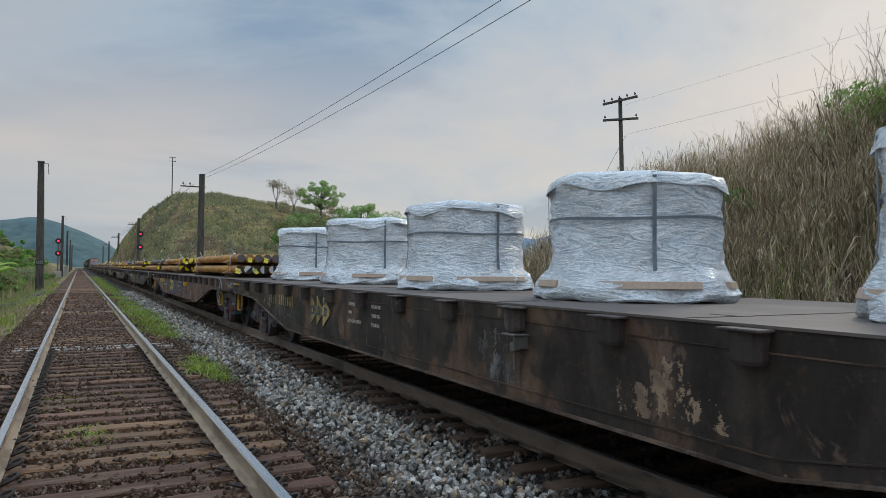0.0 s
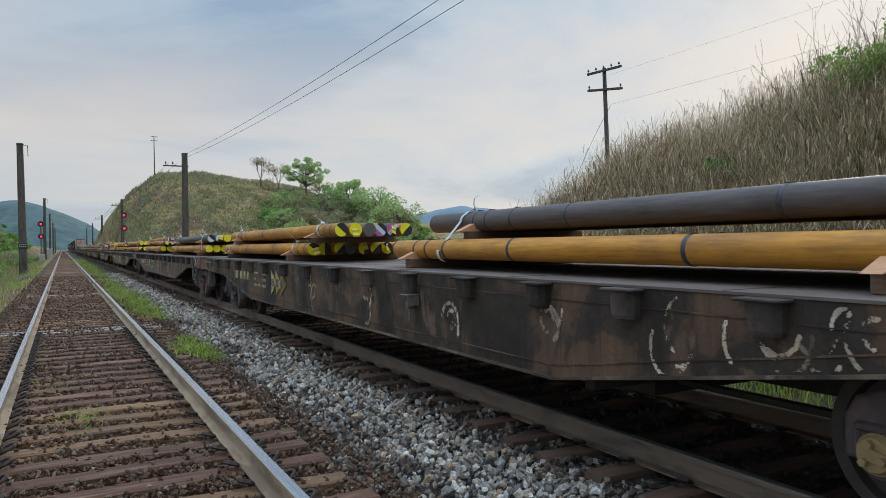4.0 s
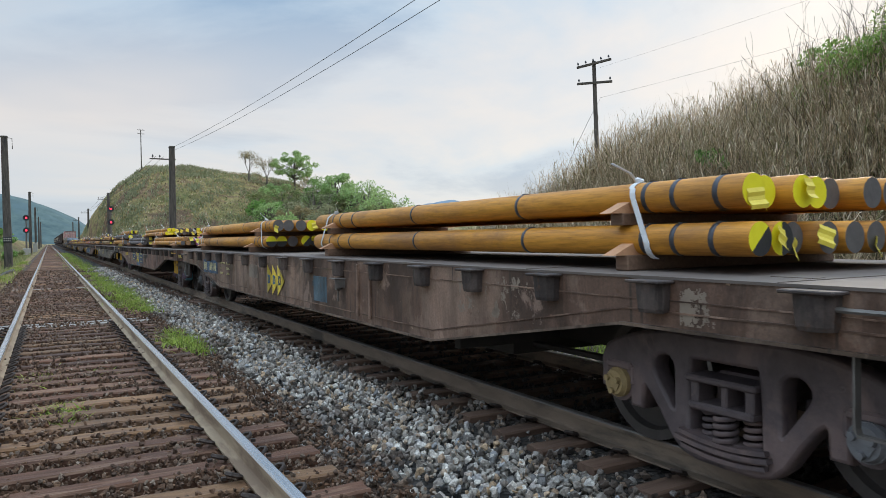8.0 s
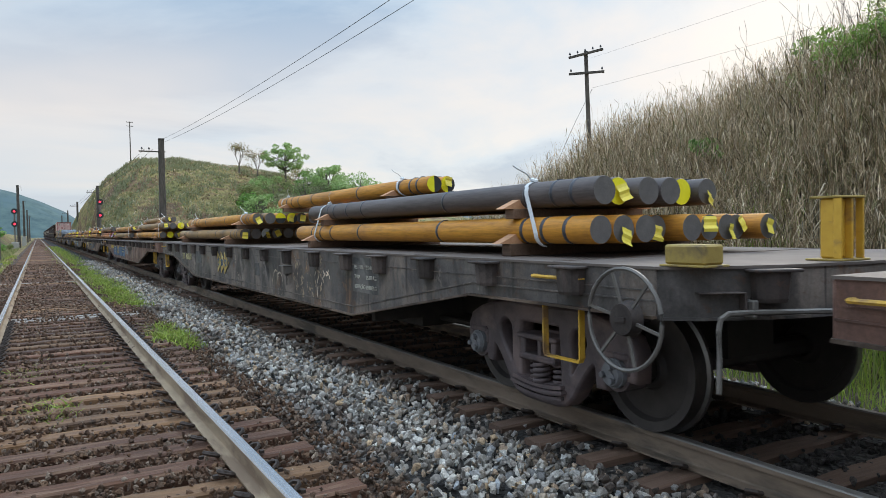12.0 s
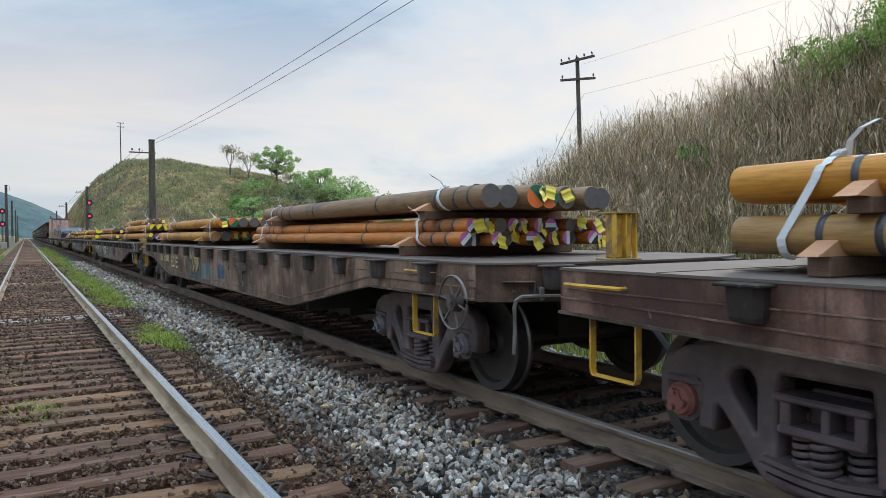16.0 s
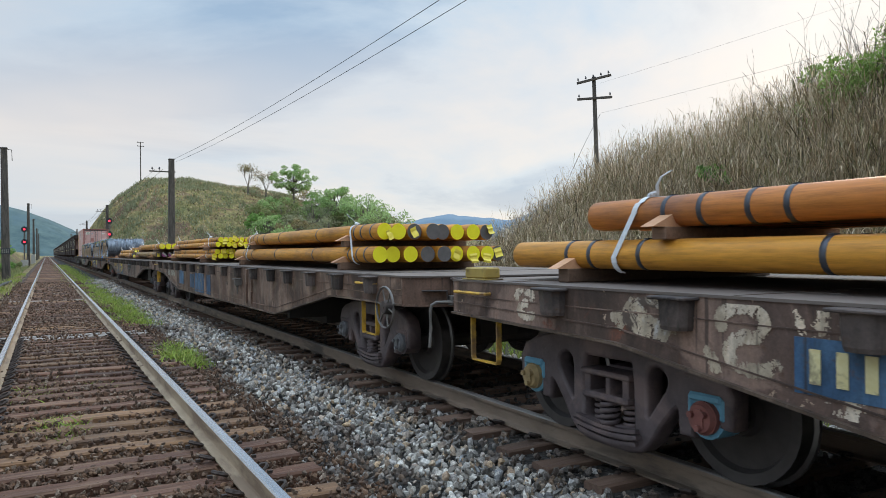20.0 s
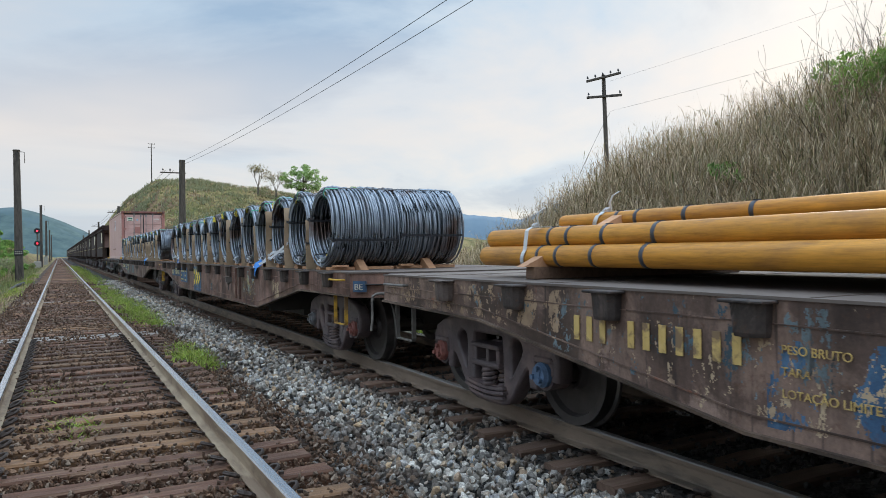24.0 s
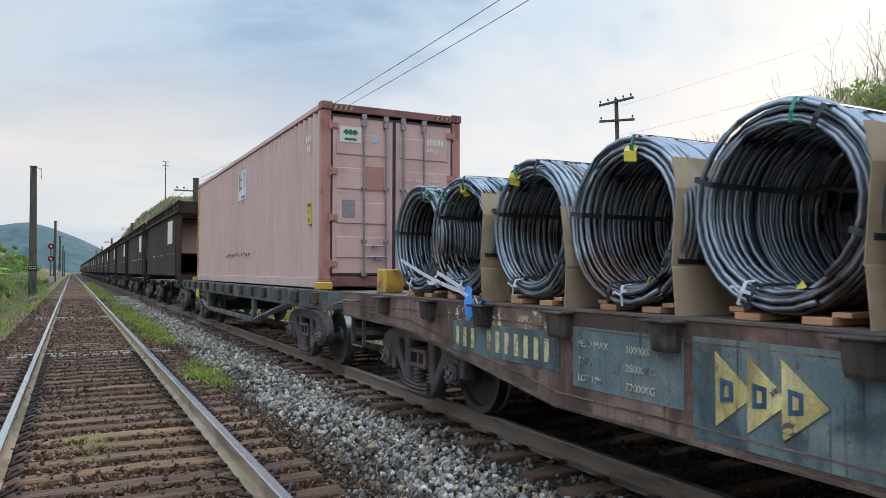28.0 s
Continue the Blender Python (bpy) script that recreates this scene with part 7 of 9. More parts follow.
def lashing(s, way):
    """White webbing from a stake pocket along the coils, over a blue sleeve at the deck's edge; way: -1 towards the front, 1 towards the rear."""
    t = thing("lashing_strap", "white webbing lashing with a blue sleeve at the deck's edge", "lashing strap", "lashings over the coils")

    def run(points):
        return [(x, y * way, z) for x, y, z in points]

    bm = bmesh.new()
    add_strip(bm, run([(-1.52, -0.10, -0.13), (-1.54, -0.04, -0.02), (-1.51, 0.05, 0.025), (-1.47, 0.35, 0.085), (-1.46, 0.80, 0.155), (-1.45, 1.25, 0.26), (-1.44, 1.72, 0.385)]), 0.042, 0.004, (0, 0.35, 1))
    part("webbing", bm, web_mat, t, "taut white webbing")
    bm = bmesh.new()
    add_strip(bm, run([(-1.54, -0.10, -0.01), (-1.50, 0.02, 0.03), (-1.455, 0.30, 0.10), (-1.45, 0.62, 0.19), (-1.44, 0.86, 0.25), (-1.30, 1.10, 0.27), (-1.10, 1.3, 0.28)]), 0.042, 0.004, (0, 0.2, 1))
    part("webbing", bm, web_mat, t, "taut white webbing")
    bm = bmesh.new()
    add_strip(bm, run([(-1.545, 0.0, -0.13), (-1.548, 0.04, -0.04), (-1.53, 0.09, 0.03), (-1.48, 0.16, 0.065), (-1.47, 0.25, 0.10)]), 0.15, 0.006, (0, 0.75, -0.5 * way))
    part("sleeve", bm, blue_web, t, "blue fabric sleeve")
    bm = bmesh.new()
    add_strip(bm, run([(-1.535, -0.11, -0.14), (-1.54, -0.08, -0.06), (-1.52, -0.10, 0.005), (-1.49, -0.14, 0.012)]), 0.07, 0.005, (0, 0.8, -0.3 * way))
    part("sleeve", bm, blue_web, t, "blue fabric sleeve")
    bm = bmesh.new()
    add_tube(bm, run([(-1.465, 0.74, 0.145), (-1.485, 0.78, 0.17), (-1.47, 0.83, 0.14), (-1.455, 0.79, 0.12), (-1.485, 0.75, 0.15), (-1.47, 0.84, 0.165)]), 0.020, 5)
    part("knot", bm, web_mat, t)
    bm = bmesh.new()
    add_strip(bm, run([(-1.475, 0.80, 0.16), (-1.50, 0.78, 0.20), (-1.49, 0.76, 0.225)]), 0.04, 0.003)
    add_strip(bm, run([(-1.475, 0.82, 0.15), (-1.50, 0.90, 0.145), (-1.49, 0.97, 0.16)]), 0.04, 0.003, (0, 0.2, 1))
    part("loose_end", bm, web_mat, t)
    return ride(t, s, 0, DECK)


CHOCK = WEDGE.copy()
CHOCK.transform(Matrix.Diagonal((1, 1, 1.5, 1)))


def build_coils():
    r = random.Random(5)
    for k, first, step, count in ((12, 1.97, 1.10, 14), (13, 0.68, 1.108, 16)):
        for i in range(count):
            s = (k - 1) * PITCH + first + step * i - (0.2 if k == 13 and i == 15 else 0) + ((0.30, 0.26, 0.18, 0.10, 0.08, 0.05)[i] if k == 12 and i < 6 else 0)
            rod_coil(s, -1.42, 40 * k + i, True)
            rod_coil(s + r.uniform(-0.02, 0.02), -0.46, 40 * k + i + 20, False)
            if 0 < i and (k, i) != (13, 15):
                c = tagged(new("cardboard_sheet", CARDS[r.randrange(4)]), "brown corrugated cardboard sheet standing between coils", "cardboard", "sheets between the coils")
                ride(c, s - step / 2 + r.uniform(0.0, 0.05), -0.98 + r.uniform(-0.06, 0.04), DECK + 0.002, r.uniform(-2, 2))
    for k, s in ((12, 2.27), (13, 0.68)):
        for x in (-0.99, 0.01):
            c = tagged(new("timber_chock", CHOCK), "fresh sawn timber wedge against the first coil", "chock", "chocks at the coils")
            ride(c, (k - 1) * PITCH + s - 0.34, x, DECK + 0.002, 90)
    for k, y, way in ((12, 5.53, -1), (12, 14.70, 1), (13, 4.55, -1), (13, 15.76, 1)):
        lashing((k - 1) * PITCH + y, way)


build_coils()


# ---- yellow container pedestals on some decks ----
def pedestal(s, x, long, wide, high, label):
    """A hinged steel pedestal: a chamfered block with a rib and a foot plate."""
    p = thing("container_pedestal", label, "pedestal", "yellow pedestals on the decks")
    up = high > 0.3
    bm = bmesh.new()
    add_box(bm, (0, 0, high * 0.5 + 0.012), (wide * (0.86 if up else 1), long * (0.5 if up else 1), high), bevel=min(0.012, high * 0.15))
    part("block", bm, pedestal_mat if high < 0.2 else yellow_paint, p, "scuffed yellow steel block")
    bm = bmesh.new()
    add_box(bm, (0, 0, 0.006), (wide * 1.2, long * 1.15, 0.012), bevel=0.003)
    part("foot_plate", bm, pedestal_mat, p)
    if up:
        bm = bmesh.new()
        add_box(bm, (0, 0, high + 0.018), (wide * 1.02, long, 0.014), bevel=0.003)
        part("top_plate", bm, pedestal_mat, p)
        for q in (-0.46, 0.0, 0.46):
            bm = bmesh.new()
            add_box(bm, (q * wide, -0.35 * long, high * 0.5 + 0.011), (0.014, 0.24 * long, high), bevel=0.003)
            part("rib", bm, yellow_paint, p)
    return ride(p, s, x, DECK + 0.001)


for k_, s_, x_, l_, w_, h_ in ((6, 0.88, -1.36, 0.28, 0.16, 0.11), (6, 0.72, -0.30, 0.20, 0.24, 0.36), (8, 0.72, -0.30, 0.20, 0.24, 0.36), (8, 18.95, 0.30, 0.18, 0.26, 0.36), (9, 0.88, -1.36, 0.28, 0.16, 0.11), (9, 0.72, -0.30, 0.20, 0.24, 0.36), (9, 18.87, -1.38, 0.30, 0.16, 0.09), (13, 18.14, -1.28, 0.28, 0.22, 0.27)):
    pedestal((k_ - 1) * PITCH + s_, x_, l_, w_, h_, "yellow folded container pedestal on the deck" if h_ < 0.2 else "raised yellow container pedestal on the deck")


def deck_winch(s):
    """A low lashing winch at the deck's edge: two side plates and a drum."""
    p = thing("lashing_winch", "olive-yellow lashing winch at the deck's edge", "winch")
    for y in (-0.12, 0.12):
        bm = bmesh.new()
        add_box(bm, (0, y, 0.05), (0.10, 0.016, 0.10), bevel=0.006)
        part("side_plate", bm, pedestal_mat, p)
    for z in (0.035, 0.08):
        bm = bmesh.new()
        add_rod(bm, (-0.02, -0.17, z), (-0.02, 0.17, z), 0.017, n=8)
        part("drum_bar", bm, pedestal_mat, p)
    return ride(p, s, -1.42, DECK + 0.001)


deck_winch(8 * PITCH + 6.62)


# ---- loads: wrapped coils ----
def wrap_mesh(seed):
    """The film round a coil on a pallet: taut over the top, creased down the side, flared at the foot."""
    r = np.random.default_rng(seed)
    n, bm = 72, bmesh.new()
    heights = [0.0, 0.02, 0.07, 0.14, 0.20, 0.26, 0.34, 0.42, 0.50, 0.58, 0.66, 0.74, 0.82, 0.90, 0.97, 1.02, 1.055, 1.07]
    widths = [0.85, 0.885, 0.89, 0.865, 0.83, 0.79, 0.765, 0.757, 0.752, 0.75, 0.75, 0.752, 0.757, 0.765, 0.77, 0.77, 0.75, 0.68]
    ph = r.uniform(0, 6.28, 12)
    rings = []
    for j, (z, w) in enumerate(zip(heights, widths)):
        row = []
        for i in range(n):
            a = i * math.tau / n
            crease = 0.012 * math.sin(5 * a + ph[0] + 9 * z) + 0.009 * math.sin(11 * a + ph[1] - 14 * z) + 0.006 * math.sin(23 * a + ph[2] + 31 * z) + 0.008 * math.sin(3 * a - 40 * z + ph[3])
            crease *= 1.8 if z < 0.25 else 1.0
            row.append(bm.verts.new(((w + crease) * math.cos(a), (w + crease) * math.sin(a), z + 0.014 * math.sin(4 * a + ph[4]) * (z > 0.9) + 0.012 * math.sin(9 * a + ph[5]))))
        rings.append(row)
    top = bm.verts.new((0, 0, 1.085))
    for a, b in zip(rings, rings[1:]):
        for i in range(n):
            bm.faces.new((a[i], a[(i + 1) % n], b[(i + 1) % n], b[i]))
    for i in range(n):
        bm.faces.new((rings[-1][i], rings[-1][(i + 1) % n], top))
    return mesh_of("film", bm, film_mat, smooth=50)


def top_sheet_mesh(seed):
    """The loose sheet over the top: domed, its edge hanging in shallow scallops."""
    r = np.random.default_rng(seed + 500)
    n, bm, ph = 60, bmesh.new(), r.uniform(0, 6.28, 6)
    rings = []
    for q, z, k in ((0.30, 1.118, 0.0), (0.55, 1.108, 0.2), (0.70, 1.09, 0.5), (0.775, 1.055, 0.8), (0.790, 1.01, 1.0), (0.798, 0.965, 1.6)):
        rings.append([bm.verts.new(((q + 0.008 * k * math.sin(9 * a + ph[0]) + 0.006 * k * math.sin(17 * a + ph[1])) * math.cos(a), (q + 0.008 * k * math.sin(9 * a + ph[0])) * math.sin(a),
                                    z + 0.014 * math.sin(3 * a + ph[2]) + k * (0.022 * math.sin(4 * a + ph[3]) + 0.012 * math.sin(7 * a + ph[4])))) for a in (i * math.tau / n for i in range(n))])
    top = bm.verts.new((0, 0, 1.125))
    for i in range(n):
        bm.faces.new((top, rings[0][i], rings[0][(i + 1) % n]))
        for a, b in zip(rings, rings[1:]):
            bm.faces.new((a[i], b[i], b[(i + 1) % n], a[(i + 1) % n]))
    return mesh_of("top_sheet", bm, film_mat, smooth=60)


def wrapped_coil(s, seed):
    c = thing("wrapped_coil", "steel coil wrapped in crumpled white plastic film on a pallet", "wrapped coil", "wrapped coils")
    part("film", wrap_mesh(seed), None, c, "glossy wrinkled stretch film")
    part("top_sheet", top_sheet_mesh(seed), None, c, "loose translucent top sheet")
    r = random.Random(seed)
    for a in (25, 118, 205, 300):
        a += r.uniform(-10, 10)
        bm = bmesh.new()
        add_strip(bm, [(0.62, 0, 1.086), (0.74, 0, 1.075), (0.785, 0, 1.04), (0.785, 0, 0.9), (0.775, 0, 0.5), (0.80, 0, 0.26)], 0.032, 0.004)
        part("strap", bm, veiled_strap, c, "dark strap under film", pose(0, 0, 0, 0, 0, a))
    bm = bmesh.new()
    pts = [(0.773 * math.cos(k * math.tau / 40), 0.773 * math.sin(k * math.tau / 40), 0.70 + 0.012 * math.sin(k * 0.5)) for k in range(41)]
    rings = [[bm.verts.new((p[0] * q, p[1] * q, p[2] + z)) for q, z in ((1, -0.012), (1.004, -0.012), (1.004, 0.012), (1, 0.012))] for p in pts[:-1]]
    for i in range(40):
        a, b = rings[i], rings[(i + 1) % 40]
        for j in range(4):
            bm.faces.new((a[j], a[(j + 1) % 4], b[(j + 1) % 4], b[j]))
    part("strap", bm, veiled_strap, c, "dark strap under film")
    for a in (215, 15, 120, 300):
        bm = bmesh.new()
        span = r.uniform(0.55, 0.80)
        rows_ = [[bm.verts.new((q * math.cos(b), q * math.sin(b), z)) for q, z in ((0.80, 0.112), (0.886, 0.116), (0.866, 0.172), (0.80, 0.176))] for b in np.linspace(-span, span, 13)]
        for u, v in zip(rows_, rows_[1:]):
            for j in range(4):
                bm.faces.new((u[j], u[(j + 1) % 4], v[(j + 1) % 4], v[j]))
        bm.faces.new(rows_[0][::-1])
        bm.faces.new(rows_[-1])
        part("pallet_board", bm, pallet_mat, c, "brown pallet edge behind film", pose(0, 0, 0, 0, 0, a))
    return ride(c, s, 0.02, DECK + 0.004, r.uniform(0, 360))


for n_, s_ in enumerate((-0.95, -4.35, -7.75, -11.0, -14.16)):
    wrapped_coil(s_, 60 + n_)


# ---- container wagon and container ----
bright_mark = plain("white_marking", (0.70, 0.68, 0.64), (0.80, 0.78, 0.74), 20, 0.6)

def container_wagon():
    w = thing("container_wagon", "grey skeletal container wagon with trussed sides", "container wagon")
    h = 7.15
    bm = bmesh.new()
    add_box(bm, (0, 0, 0.95), (0.6, 2 * h, 0.42))
    for y in np.linspace(-h + 0.3, h - 0.3, 9):
        add_box(bm, (0, float(y), 1.03), (2.7, 0.14, 0.2))
    part("underframe", bm, under_mat, w)
    for x in (-1.42, 1.42):
        bm = bmesh.new()
        add_box(bm, (x, 0, 1.055), (0.10, 2 * h, 0.27), bevel=0.01)
        part("top_chord", bm, steel_grey, w, "grey side beam")
        for y in np.arange(-h + 0.5, h, 1.02):
            bm = bmesh.new()
            add_box(bm, (x + (0.06 if x > 0 else -0.06), float(y), 1.08), (0.10, 0.30, 0.17), bevel=0.012)
            part("stake_pocket", bm, pocket_mat, w)
        bm = bmesh.new()
        add_box(bm, (x, 0, 0.52), (0.08, 5.2, 0.09), bevel=0.008)
        part("bottom_chord", bm, steel_grey, w)
        for sy in (-1, 1):
            bm = bmesh.new()
            add_tube(bm, [(x, sy * 2.6, 0.52), (x, sy * 5.3, 0.97)], 0.055, 4)
            part("brace", bm, steel_grey, w, "slanting side brace")
            bm = bmesh.new()
            add_box(bm, (x, sy * 2.55, 0.75), (0.08, 0.14, 0.40), bevel=0.008)
            part("post", bm, steel_grey, w)
    bm = bmesh.new()
    add_box(bm, (-1.48, 4.0, 0.86), (0.01, 0.62, 0.36))
    part("logo_panel", bm, steel_grey, w)
    for i in range(3):
        me = plate("arrowhead", [[(4.28 - 0.18 * i, 0.72), (4.28 - 0.18 * i, 1.0), (4.05 - 0.18 * i, 0.86)]], 0.004, logo_yellow)
        part("arrowhead", me, None, w, "yellow painted arrowhead", pose(-1.489 - 0.002 * i, 0, 0))
    for y, turn in ((-h, 180), (h, 0)):
        bm = bmesh.new()
        add_box(bm, (0, 0, 1.06), (2.92, 0.04, 0.26), bevel=0.006)
        part("end_sill", bm, steel_grey, w, "", pose(0, y, 0))
        part("coupler", COUPLER, None, w, "", pose(0, y, 0, 0, 0, turn))
        part("uncoupling_lever", LEVER, None, w, "", pose(-1.0 if turn else 1.0, y + (-0.10 if turn else 0.10), 0.88, 0, 0, 0 if turn else 180))
        for x in (-1.2, 1.2):
            bm = bmesh.new()
            add_box(bm, (x, y * 0.86, 1.24), (0.22, 0.24, 0.11), bevel=0.01)
            part("twist_lock", bm, yellow_paint, w, "yellow container lock")
    add_bogie(w, -h + 2.0, (1, 1), (0, 0))
    add_bogie(w, h - 2.0, (1, 1), (0, 0))
    return ride(w, 249.75 + h)


def corrugated(long, high, depth=0.036, pitch=0.278):
    """A pressed wall: along y, standing in z, trapezoid ribs towards -x."""
    bm = bmesh.new()
    ys = []
    y = 0.0
    while y < long:
        for dy, d in ((0.0, 0), (0.07, 0), (0.139, 1), (0.209, 1)):
            ys.append((min(y + dy, long), d * depth))
        y += pitch
    ys.append((long, 0))
    rows = [[bm.verts.new((d, y, z)) for y, d in ys] for z in (0, high)] + [[bm.verts.new((d + 0.004, y, z)) for y, d in ys] for z in (0, high)]
    for a, b in ((0, 1), (3, 2)):
        for i in range(len(ys) - 1):
            if ys[i + 1][0] - ys[i][0] > 1e-6:
                bm.faces.new((rows[a][i], rows[a][i + 1], rows[b][i + 1], rows[b][i]))
    return bm


def shipping_container():
    """A forty-foot high-cube box, its doors to the train's front."""
    L_, W_, H_ = 12.19, 2.438, 2.896
    c = thing("shipping_container", "faded pink-red high-cube shipping container with closed doors", "container")
    for x, turn in ((-W_ / 2 + 0.012, 0), (W_ / 2 - 0.012, 180)):
        part("side_wall", mesh_of("side_wall", corrugated(L_ - 0.3, H_ - 0.28, 0.055), box_side), None, c, "faded corrugated steel wall", pose(x, 0.15 if turn == 0 else L_ - 0.15, 0.16, 0, 0, turn))
    part("end_wall", mesh_of("end_wall", corrugated(W_ - 0.2, H_ - 0.28), box_mat), None, c, "", pose(W_ / 2 - 0.1, L_ - 0.02, 0.16, 0, 0, 90))
    bm = bmesh.new()
    add_box(bm, (0, L_ / 2, H_ - 0.02), (W_ - 0.1, L_ - 0.2, 0.012))
    part("roof", bm, box_mat, c)
    bm = bmesh.new()
    add_box(bm, (0, L_ / 2, 0.13), (W_ - 0.1, L_ - 0.2, 0.05))
    part("floor_plate", bm, under_mat, c)
    for x in (-W_ / 2 + 0.03, W_ / 2 - 0.03):
        for z, h in ((0.08, 0.16), (H_ - 0.06, 0.08)):
            bm = bmesh.new()
            add_box(bm, (x, L_ / 2, z), (0.06, L_ - 0.3, h), bevel=0.006)
            part("side_rail", bm, box_side if z < 1 else box_mat, c)
        for y in (0.06, L_ - 0.06):
            bm = bmesh.new()
            add_box(bm, (x + (0.05 if x < 0 else -0.05), y, H_ / 2), (0.16, 0.12, H_ - 0.24), bevel=0.012)
            part("corner_post", bm, box_post if y < 1 else yellow_paint, c)
            for z in (0.06, H_ - 0.06):
                bm = bmesh.new()
                add_box(bm, (x + (0.05 if x < 0 else -0.05), y, z), (0.18, 0.18, 0.125), bevel=0.01)
                add_rod(bm, (x + (0.05 if x < 0 else -0.05), y - 0.095 * (1 if y < 1 else -1), z), (x + (0.05 if x < 0 else -0.05), y - 0.06 * (1 if y < 1 else -1), z), 0.035, n=10)
                part("corner_casting", bm, box_dark, c, "steel corner casting")
    for z, h in ((0.10, 0.16), (H_ - 0.075, 0.12)):
        bm = bmesh.new()
        add_box(bm, (0, 0.05, z), (W_ - 0.3, 0.10, h), bevel=0.008)
        part("end_rail", bm, box_dark, c)
    for x0, x1 in ((-1.06, -0.72), (0.72, 1.06)):
        for i in range(8):
            a = x0 + (x1 - x0) * i / 8
            me = plate("hazard_stripe", [[(a, H_ - 0.105), (a + 0.022, H_ - 0.105), (a + 0.052, H_ - 0.045), (a + 0.03, H_ - 0.045)]], 0.003, yellow_paint if i % 2 else film_dark, 0, "y")
            part("hazard_stripe", me, None, c, "", pose(0, -0.0025, 0))
    door_w = (W_ - 0.34) / 2
    for side in (-1, 1):
        bm = bmesh.new()
        mid = side * (door_w / 2 + 0.012)
        add_box(bm, (0, 0, 0), (door_w, 0.045, H_ - 0.40), bevel=0.006)
        for z in (-0.82, -0.28, 0.26, 0.80):
            add_box(bm, (0, -0.027, z), (door_w - 0.16, 0.022, 0.34), bevel=0.012)
        d = part("door", bm, box_mat, c, "closed steel door leaf with pressed panels", pose(mid, 0.03, H_ / 2 + 0.01))
        bm = bmesh.new()
        for z in (-H_ / 2 + 0.21, H_ / 2 - 0.21):
            add_box(bm, (0, -0.012, z), (door_w, 0.05, 0.028))
        add_box(bm, (-side * door_w / 2, -0.01, 0), (0.026, 0.05, H_ - 0.42))
        add_box(bm, (side * (door_w / 2 - 0.012), -0.008, 0), (0.022, 0.05, H_ - 0.42))
        part("door_seal", bm, seal_mat, d, "black rubber seal")
        for x in (-side * 0.01, -side * 0.385):
            bm = bmesh.new()
            add_rod(bm, (x, -0.065, -1.26), (x, -0.065, 1.26), 0.017, n=8)
            for z in (-1.24, -0.72, 0.12, 1.14, 1.24):
                add_box(bm, (x, -0.055, z), (0.085, 0.045, 0.09 if abs(z) > 1 else 0.05), bevel=0.008)
            part("lock_rod", bm, zinc_mat, d, "galvanised locking bar")
        for x, z in ((-side * 0.17, -0.80), (-side * 0.22, -0.98)):
            bm = bmesh.new()
            add_tube(bm, [(x - 0.16, -0.085, z), (x, -0.10, z + 0.01), (x + 0.16, -0.10, z + 0.005)], 0.013, 6)
            add_box(bm, (x + 0.02, -0.08, z), (0.09, 0.05, 0.06), bevel=0.006)
            part("door_handle", bm, zinc_mat, d, "locking handle")
        for z in (-1.08, -0.36, 0.36, 1.08):
            bm = bmesh.new()
            add_rod(bm, (side * (door_w / 2 + 0.02), -0.05, z - 0.07), (side * (door_w / 2 + 0.02), -0.05, z + 0.07), 0.022, n=8)
            add_box(bm, (side * (door_w / 2 - 0.04), -0.045, z), (0.13, 0.02, 0.10), bevel=0.005)
            part("hinge", bm, box_post, d)
        if side < 0:
            for name, x, z, sx, sz, m in (("placard", -0.215, 0.95, 0.36, 0.25, white_plate), ("patch", 0.20, 0.28, 0.31, 0.37, box_post), ("plate", -0.24, -0.22, 0.21, 0.28, zinc_mat)):
                bm = bmesh.new()
                add_box(bm, (x, -0.043, z), (sx, 0.004, sz))
                part(name, bm, m, d, "flat plate fixed to door")
            for i, x in enumerate((-0.285, -0.215, -0.145)):
                me = plate("emblem", [[(x - 0.058, 0.985), (x, 1.035), (x + 0.058, 0.985), (x, 0.935)]], 0.003, end_paint["green"], 0, "y")
                part("emblem", me, None, d, "green diamond", pose(0, -0.047 - 0.001 * i, 0))
            bm = bmesh.new()
            add_box(bm, (-0.215, -0.047, 0.875), (0.20, 0.004, 0.035))
            part("emblem", bm, end_paint["green"], d, "green bar under the diamonds")
            bm = bmesh.new()
            add_rod(bm, (0.19, -0.041, 0.90), (0.19, -0.046, 0.90), 0.06, n=20)
            part("sticker", bm, plain("pale_blue_sticker", (0.25, 0.42, 0.58), (0.45, 0.58, 0.68), 20, 0.5), d, "round pale blue sticker")
        else:
            for text, x, z, size in (("45G1", 0.04, 0.76, 0.10), ("MAX. GROSS", -0.36, 0.26, 0.066), ("30.480 KG", 0.05, 0.27, 0.05), ("67.200 LB", 0.05, 0.20, 0.05), ("TARE", -0.36, 0.08, 0.066)):
                me = letters(text, size, bright_mark)
                me.transform(Matrix.Rotation(radians(90), 4, "Z"))
                part("lettering", me, None, d, "white lettering", pose(x, -0.047, z))
            for i in range(6):
                bm = bmesh.new()
                add_box(bm, (0.065 + 0.052 * i, -0.043, 0.94), (0.034, 0.003, 0.10))
                part("number_bar", bm, bright_mark, d)
    bm = bmesh.new()
    add_box(bm, (-W_ / 2 + 0.009, 0.64, 1.215), (0.004, 0.24, 0.39))
    part("warning_label", bm, text_yellow, c, "yellow height label")
    for text, y, z in (("CAU", 0.735, 1.30), ("9", 0.665, 1.18), ("H", 0.67, 1.06)):
        part("lettering", letters(text, 0.085, seal_mat), None, c, "black lettering", pose(-W_ / 2 + 0.004, y, z))
